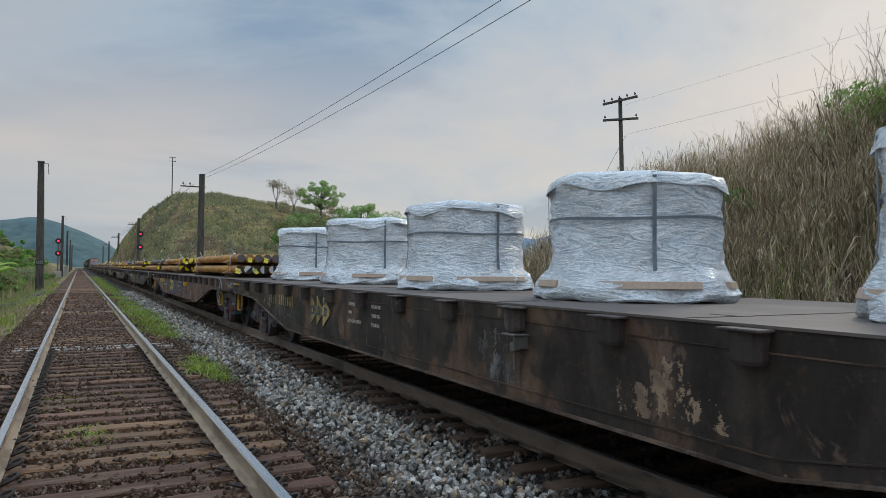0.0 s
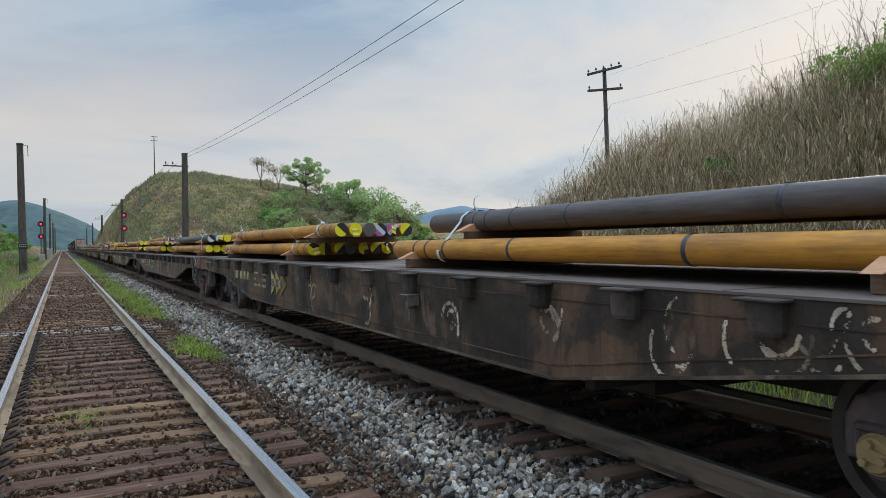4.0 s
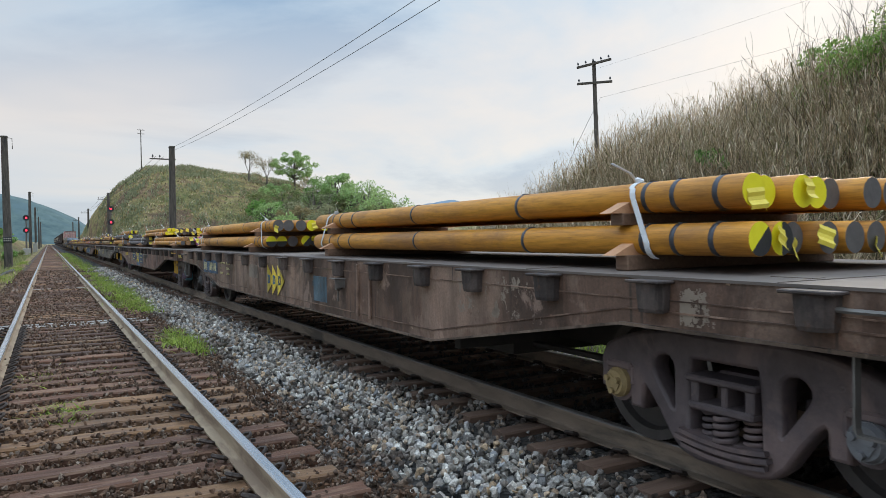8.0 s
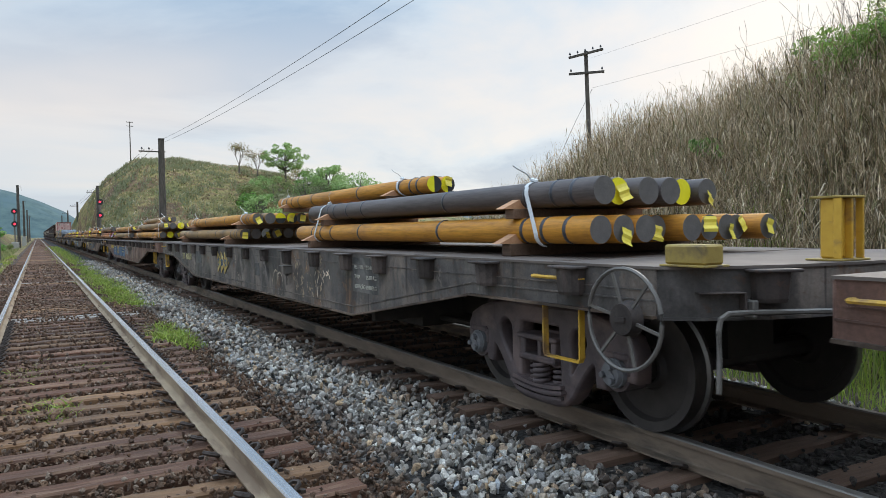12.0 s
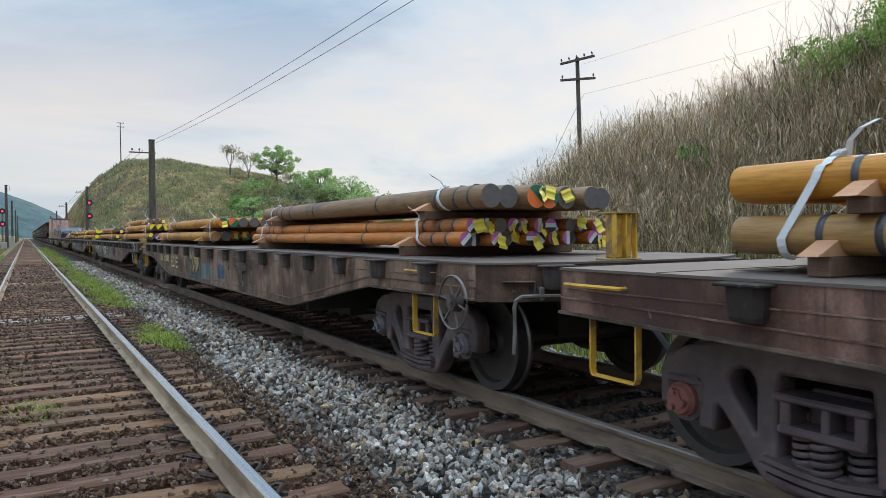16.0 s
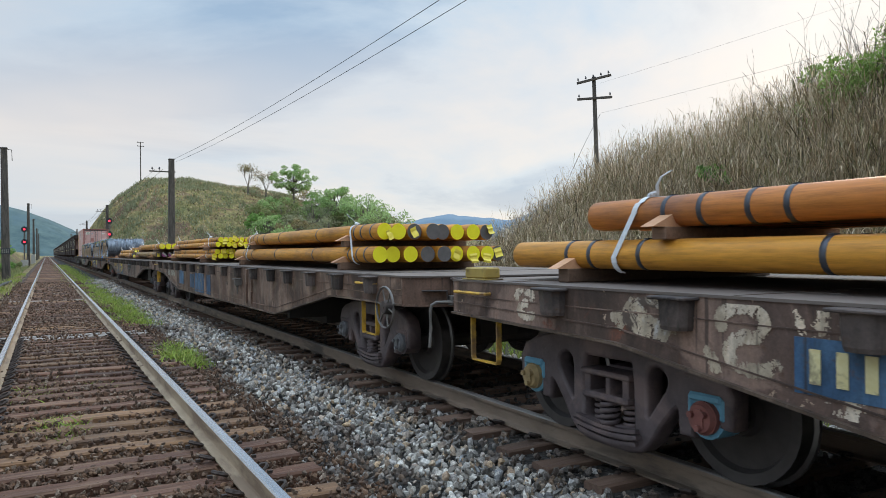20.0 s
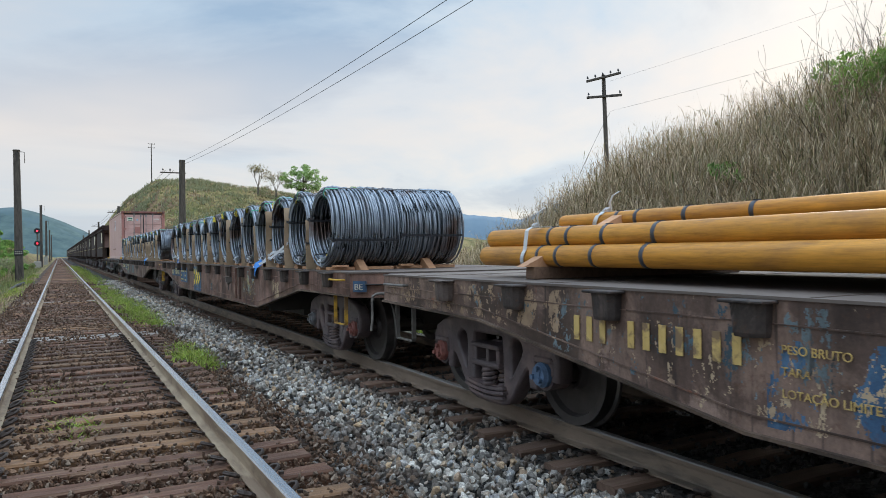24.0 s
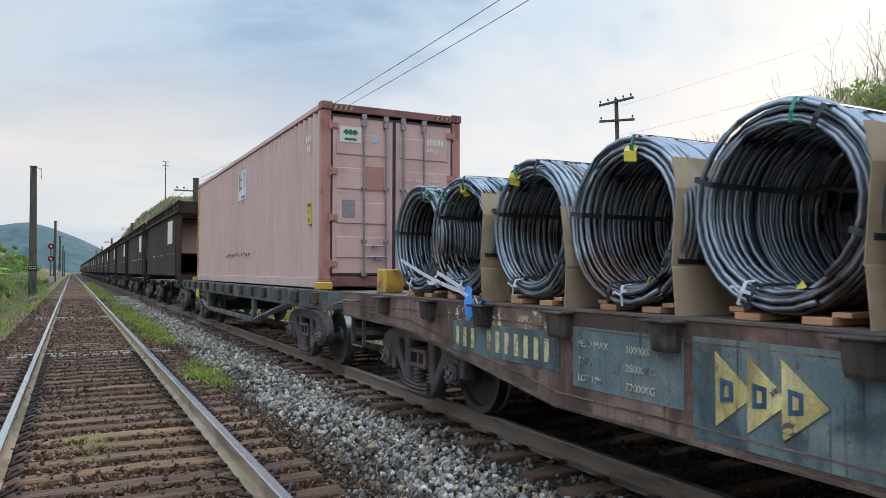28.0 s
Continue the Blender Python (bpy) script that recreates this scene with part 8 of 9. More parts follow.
    bm = bmesh.new()
    add_box(bm, (-W_ / 2 + 0.009, 5.83, 2.20), (0.004, 0.80, 0.66))
    part("emblem", bm, plain("pale_emblem", (0.60, 0.66, 0.70), (0.72, 0.77, 0.80), 9, 0.6, 0, 0.1, (0.5, 0.42, 0.40), 3), c, "pale blue-white emblem panel")
    for i, (y, z, wy, wz) in enumerate(((6.14, 2.30, 0.05, 0.40), (5.93, 2.34, 0.16, 0.05), (5.93, 2.14, 0.16, 0.05), (5.62, 2.30, 0.06, 0.34), (5.72, 1.93, 0.40, 0.05))):
        bm = bmesh.new()
        add_box(bm, (-W_ / 2 + 0.005, y, z), (0.004, wy, wz))
        part("emblem", bm, box_dark, c, "dark emblem shape")
    for i in range(5):
        bm = bmesh.new()
        add_box(bm, (-W_ / 2 + 0.009, 0.82 - 0.1 * i if i < 3 else 0.75 - 0.1 * (i - 3), 2.42 if i < 3 else 2.26), (0.004, 0.055, 0.11))
        part("number_bar", bm, bright_mark, c)
    for i in range(11):
        bm = bmesh.new()
        add_box(bm, (-W_ / 2 + 0.009, 7.6 - 0.25 * i, 0.62 + 0.015 * (i % 3)), (0.004, 0.11, 0.05 + 0.02 * (i % 2)))
        part("rust_mark", bm, rust_mark, c)
    return ride(c, 250.92, 0.03, 1.20)


container_wagon()
shipping_container()


# ---- ore wagons ----
def hopper_meshes():
    y0, y1, w = -5.3, 5.3, 1.50
    bm = bmesh.new()
    for x in (-w, w):
        add_box(bm, (x, 0, 2.35), (0.02, 2 * y1, 2.05))
    add_box(bm, (0, 0, 1.35), (2.9, 9.6, 0.12))
    for sy in (-1, 1):
        for x in (-w + 0.03, w - 0.03):
            add_box(bm, (x, sy * (y1 - 0.05), 2.2), (0.10, 0.10, 2.3), bevel=0.01)
            add_box(bm, (x, sy * (y1 - 0.75), 1.75), (0.08, 0.08, 1.2), bevel=0.01)
        add_box(bm, (0, sy * (y1 - 0.05), 1.22), (2.98, 0.12, 0.24), bevel=0.01)
    body = mesh_of("body", bm, hopper_mat)
    bm = bmesh.new()
    add_box(bm, (0, 0, 0), (2.94, 0.03, 1.5), Euler((0.42, 0, 0)).to_matrix())
    slope = mesh_of("end_slope", bm, hopper_end)
    bm = bmesh.new()
    add_box(bm, (0, 0, 0), (1.5, 0.4, 0.9), bevel=0.02)
    chest = mesh_of("end_box", bm, hopper_mat)
    bm = bmesh.new()
    for q in (-0.17, 0.17):
        add_rod(bm, (0, q, 1.2), (0, q, 3.4), 0.014, n=5)
    for k in range(7):
        add_rod(bm, (0, -0.17, 1.35 + 0.33 * k), (0, 0.17, 1.35 + 0.33 * k), 0.012, n=5)
    ladder = mesh_of("ladder", bm, hopper_mat)
    bm = bmesh.new()
    for x in (-w - 0.02, w + 0.02):
        add_box(bm, (x, 0, 3.40), (0.14, 2 * y1 + 0.2, 0.10), bevel=0.01)
        add_box(bm, (x, 0, 3.72), (0.08, 2 * y1 + 0.2, 0.08), bevel=0.01)
        for y in np.arange(-5.2, 5.3, 0.65):
            add_box(bm, (x, float(y), 3.56), (0.06, 0.07, 0.28))
    for y in (y0 - 0.04, y1 + 0.04):
        add_box(bm, (0, y, 3.40), (3.1, 0.14, 0.10), bevel=0.01)
        add_box(bm, (0, y, 3.56), (3.1, 0.06, 0.36), bevel=0.01)
    rim = mesh_of("top_rim", bm, hopper_mat)
    bm = bmesh.new()
    add_box(bm, (0, 0, 3.28), (2.9, 10.4, 0.16))
    fill = mesh_of("ore_fill", bm, bed_brown)
    bm = bmesh.new()
    add_box(bm, (-w - 0.014, -3.0, 2.82), (0.006, 1.35, 0.80))
    plate_me = mesh_of("side_plate", bm, cream_plate)
    bm = bmesh.new()
    add_box(bm, (-w - 0.03, 0, 0), (0.05, 0.13, 0.05), bevel=0.006)
    lug = mesh_of("lug", bm, stencil_mat)
    return body, rim, fill, plate_me, lug, slope, chest, ladder


def ore_wagons():
    body, rim, fill, plate_me, lug, slope, chest, ladder = hopper_meshes()
    first = None
    for i in range(24):
        w = thing("ore_wagon", "dark brown open ore wagon with a white side plate", "ore wagon", "ore wagons of the train")
        part("body", body, None, w, "sooty brown steel body")
        part("top_rim", rim, None, w)
        part("ore_fill", fill, None, w, "brown ore load")
        for sy in (-1, 1):
            part("end_slope", slope, None, w, "dusty brown sloping end sheet", pose(0, sy * 4.9, 2.72, 0, 0, 0 if sy > 0 else 180))
            part("end_box", chest, None, w, "", pose(0, sy * 4.85, 1.72))
        if i < 6:
            part("ladder", ladder, None, w, "", pose(-1.54, -4.95, 0))
        part("side_plate", plate_me, None, w, "square cream plate")
        for y in (-4.0, -2.6, -0.6, 0.8, 2.2):
            part("lug", lug, None, w, "", pose(0, y, 2.05))
        for y, turn in ((-5.35, 180), (5.35, 0)):
            part("coupler", COUPLER, None, w, "", pose(0, y, 0, 0, 0, turn))
        add_bogie(w, -3.9, far=i > 3)
        add_bogie(w, 3.9, far=i > 3)
        ride(w, 270.2 + 12.42 * i)


ore_wagons()


# ---- lineside poles, wires and signals ----
def insulator_mesh():
    bm = bmesh.new()
    add_rod(bm, (0, 0, 0), (0, 0, 0.10), 0.012, n=6)
    add_rod(bm, (0, 0, 0.07), (0, 0, 0.12), 0.045, 0.04, n=10)
    add_rod(bm, (0, 0, 0.12), (0, 0, 0.17), 0.035, 0.02, n=10)
    return mesh_of("insulator", bm, glass_ins)


INSULATOR = insulator_mesh()


def line_pole(x, y, top, arm=0.0, lean=0.0, wide=0.20, sign=False):
    """A stout square-cut pole of the old electric line, with an arm to one side where it still has one."""
    z0 = float(ground_height(x, y)) - 0.3
    p = thing("line_pole", "weathered dark pole with short arm beside the track", "line pole", "poles of the old line", "", pose(x, y, z0, 0, lean, 0))
    h = top - z0
    bm = bmesh.new()
    add_box(bm, (0, 0, h * 0.5), (wide * 2, wide * 2, h), bevel=0.04)
    for v in bm.verts:
        k = 1.12 - 0.3 * v.co.z / h
        v.co.x *= k
        v.co.y *= k
    part("shaft", bm, pole_mat, p)
    bm = bmesh.new()
    add_box(bm, (0, 0, h), (wide * 1.9, wide * 1.9, 0.14), bevel=0.05)
    part("pole_cap", bm, pole_mat, p)
    if arm:
        bm = bmesh.new()
        add_box(bm, (arm * 0.45, 0, h - 1.05), (abs(arm) * 1.3, 0.10, 0.10), bevel=0.01)
        part("arm", bm, pole_mat, p, "steel cross arm")
        for q in (0.95, 0.6):
            part("insulator", INSULATOR, None, p, "dark insulator", pose(arm * q, 0, h - 1.0) @ Matrix.Scale(1.8, 4))
    else:
        bm = bmesh.new()
        add_tube(bm, [(0.1, 0, h - 0.05), (0.5, 0, h - 0.1), (0.52, 0, h - 0.9)], 0.03, 5)
        part("bracket", bm, pole_mat, p)
    if sign:
        bm = bmesh.new()
        add_box(bm, (0, -wide * 1.15, 2.55), (0.62, 0.03, 0.42), bevel=0.01)
        s = part("sign_board", bm, film_dark, p, "small black board")
        for z in (2.63, 2.48):
            for i in range(4):
                bm = bmesh.new()
                add_box(bm, (-0.2 + 0.13 * i, -wide * 1.15 - 0.018, z), (0.09, 0.004, 0.06))
                part("sign_bar", bm, stencil_white, s)
    return p


for x_, y_, top_, arm_, lean_ in ((-2.65, 62.8, 9.3, 0, -0.6), (-2.75, 143, 10.1, 0, 0.2), (-2.75, 203, 10.0, 0, 0), (-2.75, 272, 9.9, 0, 0), (-2.75, 340, 9.9, 0, 0),
                                 (9.25, 64.4, 9.3, -1.6, 0.3), (9.15, 135.8, 9.7, -1.6, 0), (9.1, 206, 9.9, -1.6, 0), (9.1, 273, 9.8, -1.6, 0), (9.1, 340, 9.8, 0, 0)):
    line_pole(x_, y_, top_, arm_, lean_, 0.26 if y_ < 100 else 0.24, x_ < 0 and y_ < 100)


def wire(a, b, sag, r, label="thin overhead wire between line poles"):
    a, b = Vector(a), Vector(b)
    bm = bmesh.new()
    n = 24
    add_tube(bm, [a.lerp(b, i / n) - Vector((0, 0, sag * 4 * (i / n) * (1 - i / n))) for i in range(n + 1)], r, 5)
    return tagged(new("overhead_wire", mesh_of("overhead_wire", bm, wire_mat)), label, "wire", "overhead wires")


wire((9.05, 64.4, 9.12), (10.0, -16, 9.3), 0.9, 0.0105, "thin overhead line wire above the train")
wire((9.5, 64.4, 9.05), (10.75, -16, 9.3), 0.9, 0.0105, "thin overhead line wire above the train")
for dx in (-1.25, -0.62):
    wire((9.25 + dx, 64.4, 8.45), (9.15 + dx, 135.8, 8.85), 0.5, 0.015)
    wire((9.15 + dx, 135.8, 8.85), (9.1 + dx, 206, 9.05), 0.5, 0.02)


def telegraph_pole(x, y, top, turn, lean, small=False):
    """A slim pole with two cross arms, one hanging askew."""
    z0 = float(ground_height(x, y)) - 0.3
    h = top - z0
    p = thing("telegraph_pole", "slim wooden telegraph pole with two skewed cross arms", "telegraph pole", "telegraph poles", "", pose(x, y, z0, 0, lean, turn))
    bm = bmesh.new()
    add_rod(bm, (0, 0, 0), (0, 0, h), 0.125, 0.085, n=10)
    part("shaft", bm, pole_mat, p)
    for z, tilt, count in ((h - 0.12, -10 if not small else 0, 5), (h - 0.95, 0, 2)):
        bm = bmesh.new()
        add_box(bm, (0, -0.11, 0), (1.5, 0.09, 0.10), bevel=0.01)
        arm = part("cross_arm", bm, pole_mat, p, "weathered cross arm", pose(0, 0, z, 0, tilt, 0))
        for i in range(count):
            q = -0.66 + 1.32 * i / (count - 1)
            part("insulator", INSULATOR, None, arm, "dark insulator", pose(q, -0.11, 0.04))
    return p


telegraph_pole(21.1, 24.1, 8.9, -40, -1.4)
wire((21.1, 24.05, 7.3), (30, -14, 11.5), 0.5, 0.004)
wire((21.1, 24.05, 8.6), (31, -14, 13.2), 0.3, 0.003)
wire((21.1, 24.05, 7.25), (19.4, 25.4, 2.5), -0.25, 0.008, "slack stay wire below the telegraph pole")
telegraph_pole(18.3, 171, 26.0, 10, 0, True)


def signal(x, y, base_pale):
    """A colour-light signal: a slim post with two red-lit heads."""
    z0 = float(ground_height(x, y)) - 0.1
    s = thing("railway_signal", "two-headed railway signal showing red lights", "railway signal", "signals", "", pose(x, y, z0))
    bm = bmesh.new()
    add_rod(bm, (0, 0, 0), (0, 0, 6.6), 0.10, n=10)
    part("post", bm, dull_metal, s)
    bm = bmesh.new()
    add_box(bm, (0, 0, 0.6), (1.1, 1.0, 1.2), bevel=0.04)
    part("footing", bm, concrete_mat if base_pale else pole_mat, s, "pale concrete footing")
    bm = bmesh.new()
    for k in range(12):
        add_rod(bm, (-0.16, 0.26, 1.2 + 0.4 * k), (0.16, 0.26, 1.2 + 0.4 * k), 0.015, n=5)
    for q in (-0.18, 0.18):
        add_rod(bm, (q, 0.26, 1.0), (q, 0.26, 6.2), 0.02, n=5)
    part("ladder", bm, dull_metal, s)
    for z in (5.75 + 0.55, 5.75 - 1.55):
        bm = bmesh.new()
        add_rod(bm, (0, -0.10, z), (0, -0.14, z), 0.48, n=24)
        add_rod(bm, (0, -0.05, z), (0, 0.2, z), 0.25, n=12)
        head = part("signal_head", bm, film_dark, s, "round black backing board", pose(0, -0.08, 0))
        bm = bmesh.new()
        add_rod(bm, (0, -0.145, z), (0, -0.17, z), 0.17, 0.15, n=16)
        part("lens", bm, red_lamp, head, "glowing red lens")
        bm = bmesh.new()
        n = 12
        ring = [[bm.verts.new((0.27 * math.cos(a), y_, z + 0.27 * math.sin(a))) for a in (math.pi * i / n for i in range(n + 1))] for y_ in (-0.14, -0.42)]
        for i in range(n):
            bm.faces.new((ring[0][i], ring[0][i + 1], ring[1][i + 1], ring[1][i]))
        part("hood", bm, film_dark, head)
    return s


signal(-3.2, 138, True)
signal(8.7, 124.8, False)
bm_ = bmesh.new()
add_box(bm_, (0, 0, 0.9), (0.9, 0.7, 1.9), bevel=0.05)
add_box(bm_, (0, 0, 1.95), (1.0, 0.8, 0.10), bevel=0.03)
tagged(new("relay_cabinet", mesh_of("relay_cabinet", bm_, concrete_mat)), "pale grey lineside relay cabinet", "cabinet").matrix_basis = pose(-2.5, 176, -0.6)


def drain_pipe():
    """A black plastic pipe that lies in the grass of the verge."""
    bm = bmesh.new()
    add_tube(bm, [(x, y, float(ground_height(x, y)) + 0.10 + 0.05 * math.sin(y)) for x, y in ((-3.6, 36.0), (-3.1, 38.5), (-2.7, 40.5), (-2.35, 43.0), (-2.1, 46.0), (-1.9, 50.0))], 0.09, 8)
    return tagged(new("drain_pipe", mesh_of("drain_pipe", bm, hose_mat, smooth=60)), "black plastic drain pipe lying in verge grass", "pipe")


drain_pipe()


# ---- plants ----
def blades(name, label, material, spots, heights, widths, seed, lean=0.35, category="grass", parts_=3, plume=0.0):
    """Grass: each blade a narrow bent strip; spots is an (n, 3) array of roots."""
    r = np.random.default_rng(seed)
    n = len(spots)
    a = r.uniform(0, math.tau, n)
    side = np.stack([np.cos(a), np.sin(a), np.zeros(n)], -1)
    b = r.uniform(0, math.tau, n)
    bend = np.stack([np.cos(b), np.sin(b), np.zeros(n)], -1) * (r.uniform(0.1, 1.0, n) ** 1.5 * lean * heights)[:, None]
    ts = np.linspace(0, 1, parts_)
    rows = []
    for t in ts:
        c = spots + bend * t ** 2 + np.stack([np.zeros(n), np.zeros(n), heights * t * (1 - 0.12 * t)], -1)
        w = widths * (1 - t) ** 0.7 + widths * 0.06
        if plume:
            w = widths * (0.5 + plume * np.clip((t - 0.6) / 0.25, 0, 1)) * (1 if t < 0.99 else 0.1)
        rows.append(np.stack([c - side * w[:, None] / 2, c + side * w[:, None] / 2], 1))
    v = np.stack(rows, 1).reshape(-1, 3)
    base = (np.arange(n) * parts_ * 2)[:, None]
    quads = np.concatenate([base + np.array([2 * k, 2 * k + 1, 2 * k + 3, 2 * k + 2])[None] for k in range(parts_ - 1)], 0)
    me = bpy.data.meshes.new(name)
    me.vertices.add(len(v))
    me.vertices.foreach_set("co", v.astype(np.float32).ravel())
    me.loops.add(len(quads) * 4)
    me.loops.foreach_set("vertex_index", quads.astype(np.int32).ravel())
    me.polygons.add(len(quads))
    me.polygons.foreach_set("loop_start", (np.arange(len(quads)) * 4).astype(np.int32))
    me.update(calc_edges=True)
    me.materials.append(material)
    return tagged(new(name, me), label, category, "", "stuff")


def on_ground(x, y, dz=0.0):
    return np.stack([x, y, ground_height(x, y) + dz], -1)


def clumped(r, x0, x1, y0, y1, count, clumps, spread):
    cx, cy = r.uniform(x0, x1, clumps), r.uniform(y0, y1, clumps)
    i = r.integers(clumps, size=count)
    return np.clip(cx[i] + r.normal(0, spread, count), x0 - 0.3, x1 + 0.3), np.clip(cy[i] + r.normal(0, spread, count), y0 - 0.3, y1 + 0.3)


def canes(name, label, x, y, tall, seed, spread=0.35):
    """Standing reeds: a thin stalk each, with dry leaves that arch from it and hang."""
    r = np.random.default_rng(seed)
    n = len(x)
    roots = on_ground(x, y, -0.05)
    a = r.uniform(0, math.tau, n)
    tip = np.stack([np.cos(a), np.sin(a), np.zeros(n)], -1) * (tall * r.uniform(0.02, 0.22, n))[:, None]
    rows = []

    def strips(points, wide, side):
        rows.append(np.stack([np.stack([p - side * w[:, None], p + side * w[:, None]], 1) for p, w in zip(points, wide)], 1))

    def along(t):
        return roots + tip * (t ** 2)[:, None] + np.stack([np.zeros(n), np.zeros(n), tall * t], -1)

    b = r.uniform(0, math.tau, n)
    side = np.stack([np.cos(b), np.sin(b), np.zeros(n)], -1)
    w = r.uniform(0.0025, 0.0055, n)
    one = np.ones(n)
    strips([along(one * t) for t in (0, 0.35, 0.7, 1.0)], [w, w * 0.85, w * 0.6, w * 0.15], side)
    for k in range(5):
        t = r.uniform(0.25, 0.92, n)
        p = along(t)
        c = r.uniform(0, math.tau, n)
        out = np.stack([np.cos(c), np.sin(c), np.zeros(n)], -1)
        long = tall * r.uniform(0.12, spread, n)
        rise = r.uniform(0.5, 2.2, n)
        up = np.array([0, 0, 1.0])
        q = p + out * (long * 0.45)[:, None] + up * (long * rise * 0.45)[:, None]
        e = p + out * (long * 0.80)[:, None] + up * (long * (rise * 0.45 + r.uniform(-0.75, 0.5, n)))[:, None]
        lw = r.uniform(0.003, 0.0085, n)
        strips([p, q, e], [lw * 0.5, lw, lw * 0.1], np.stack([-np.sin(c), np.cos(c), 0.35 * np.ones(n)], -1))
    verts, quads, base = [], [], 0
    for v in rows:
        m = v.shape[1]
        verts.append(v.reshape(-1, 3))
        i = base + (np.arange(n) * m * 2)[:, None]
        quads += [i + np.array([2 * k, 2 * k + 1, 2 * k + 3, 2 * k + 2])[None] for k in range(m - 1)]
        base += n * m * 2
    verts, quads = np.concatenate(verts), np.concatenate(quads)
    me = bpy.data.meshes.new(name)
    me.vertices.add(len(verts))
    me.vertices.foreach_set("co", verts.astype(np.float32).ravel())
    me.loops.add(len(quads) * 4)
    me.loops.foreach_set("vertex_index", quads.astype(np.int32).ravel())
    me.polygons.add(len(quads))
    me.polygons.foreach_set("loop_start", (np.arange(len(quads)) * 4).astype(np.int32))
    me.update(calc_edges=True)
    me.materials.append(straw)
    return tagged(new(name, me), label, "grass", "", "stuff")


def bank_grass():
    r = np.random.default_rng(50)
    ebb = lambda y: np.interp(y, [16.5, 19, 22, 26], [1.0, 0.85, 0.5, 0.3])     # lower towards the bank's far end
    # dry leaves and stalks that cover the bank, in clumps with dark gaps between
    x, y = clumped(r, 8.2, 17.0, 2.0, 30, 44000, 1500, 0.20)
    h = r.uniform(0.35, 1.15, len(x)) * (0.8 + 0.25 * np.sin(x * 1.9 + y * 1.3)) * ebb(y)
    blades("tall_grass", "tall dry straw-coloured grass covering the bank", straw, on_ground(x, y, -0.05), h, r.uniform(0.005, 0.015, len(x)), 51, 0.34, "grass", 4)
    x, y = clumped(r, 8.3, 15.0, 2.0, 24, 34000, 1500, 0.22)
    blades("broken_grass", "dead broken grass leaves hanging between the stalks", straw, on_ground(x, y, 0.0) + np.stack([0 * x, 0 * x, r.uniform(0.0, 0.8, len(x)) * ebb(y)], -1), r.uniform(0.2, 0.55, len(x)) * ebb(y), r.uniform(0.008, 0.022, len(x)), 52, 1.5, "grass", 3)
    # reeds with hanging leaves, thick on the face, taller and thinner along the crest
    x, y = clumped(r, 8.6, 14.5, 2.0, 24, 14500, 1100, 0.17)
    canes("standing_reeds", "tall dry reeds with hanging leaves on the bank", x, y, r.uniform(0.9, 1.75, len(x)) * ebb(y), 57, 0.24)
    x, y = clumped(r, 10.5, 15.5, 2.0, 30, 5200, 700, 0.22)
    canes("crest_reeds", "thin dry reeds along the top of the bank", x, y, r.uniform(1.3, 2.25, len(x)) * r.uniform(0.75, 1.0, len(x)) * ebb(y), 58, 0.12)
    n = 2600
    x, y = r.uniform(10.5, 15.5, n), r.uniform(2, 23, n)
    blades("grass_plumes", "thin feathery seed stalks above the dry grass", straw, on_ground(x, y, 0.3), r.uniform(1.0, 2.4, n) * r.uniform(0.65, 1.0, n) * ebb(y), r.uniform(0.004, 0.008, n), 53, 0.22, "grass", 5)
    # beyond and behind, where it stays far
    x, y = r.uniform(8, 30, 16000), r.uniform(24, 70, 16000)
    blades("far_grass", "dry and green grass on the far slope", straw, on_ground(x, y), r.uniform(0.4, 1.2, 16000), r.uniform(0.03, 0.07, 16000), 54, 0.4)
    # green growth at the foot of the bank
    x, y = clumped(r, 7.2, 8.6, 1.5, 32, 9000, 420, 0.20)
    blades("verge_grass", "fresh green grass at the foot of the bank", green_blade, on_ground(x, y), r.uniform(0.15, 0.5, len(x)), r.uniform(0.008, 0.020, len(x)), 55, 0.7, "grass", 4)
    x, y = clumped(r, 8.4, 15.5, 2.0, 24, 9000, 200, 0.35)
    blades("green_shoots", "green shoots among the dry grass", leaf_b, on_ground(x, y), r.uniform(0.3, 0.95, len(x)), r.uniform(0.010, 0.024, len(x)), 56, 0.6, "grass", 4)


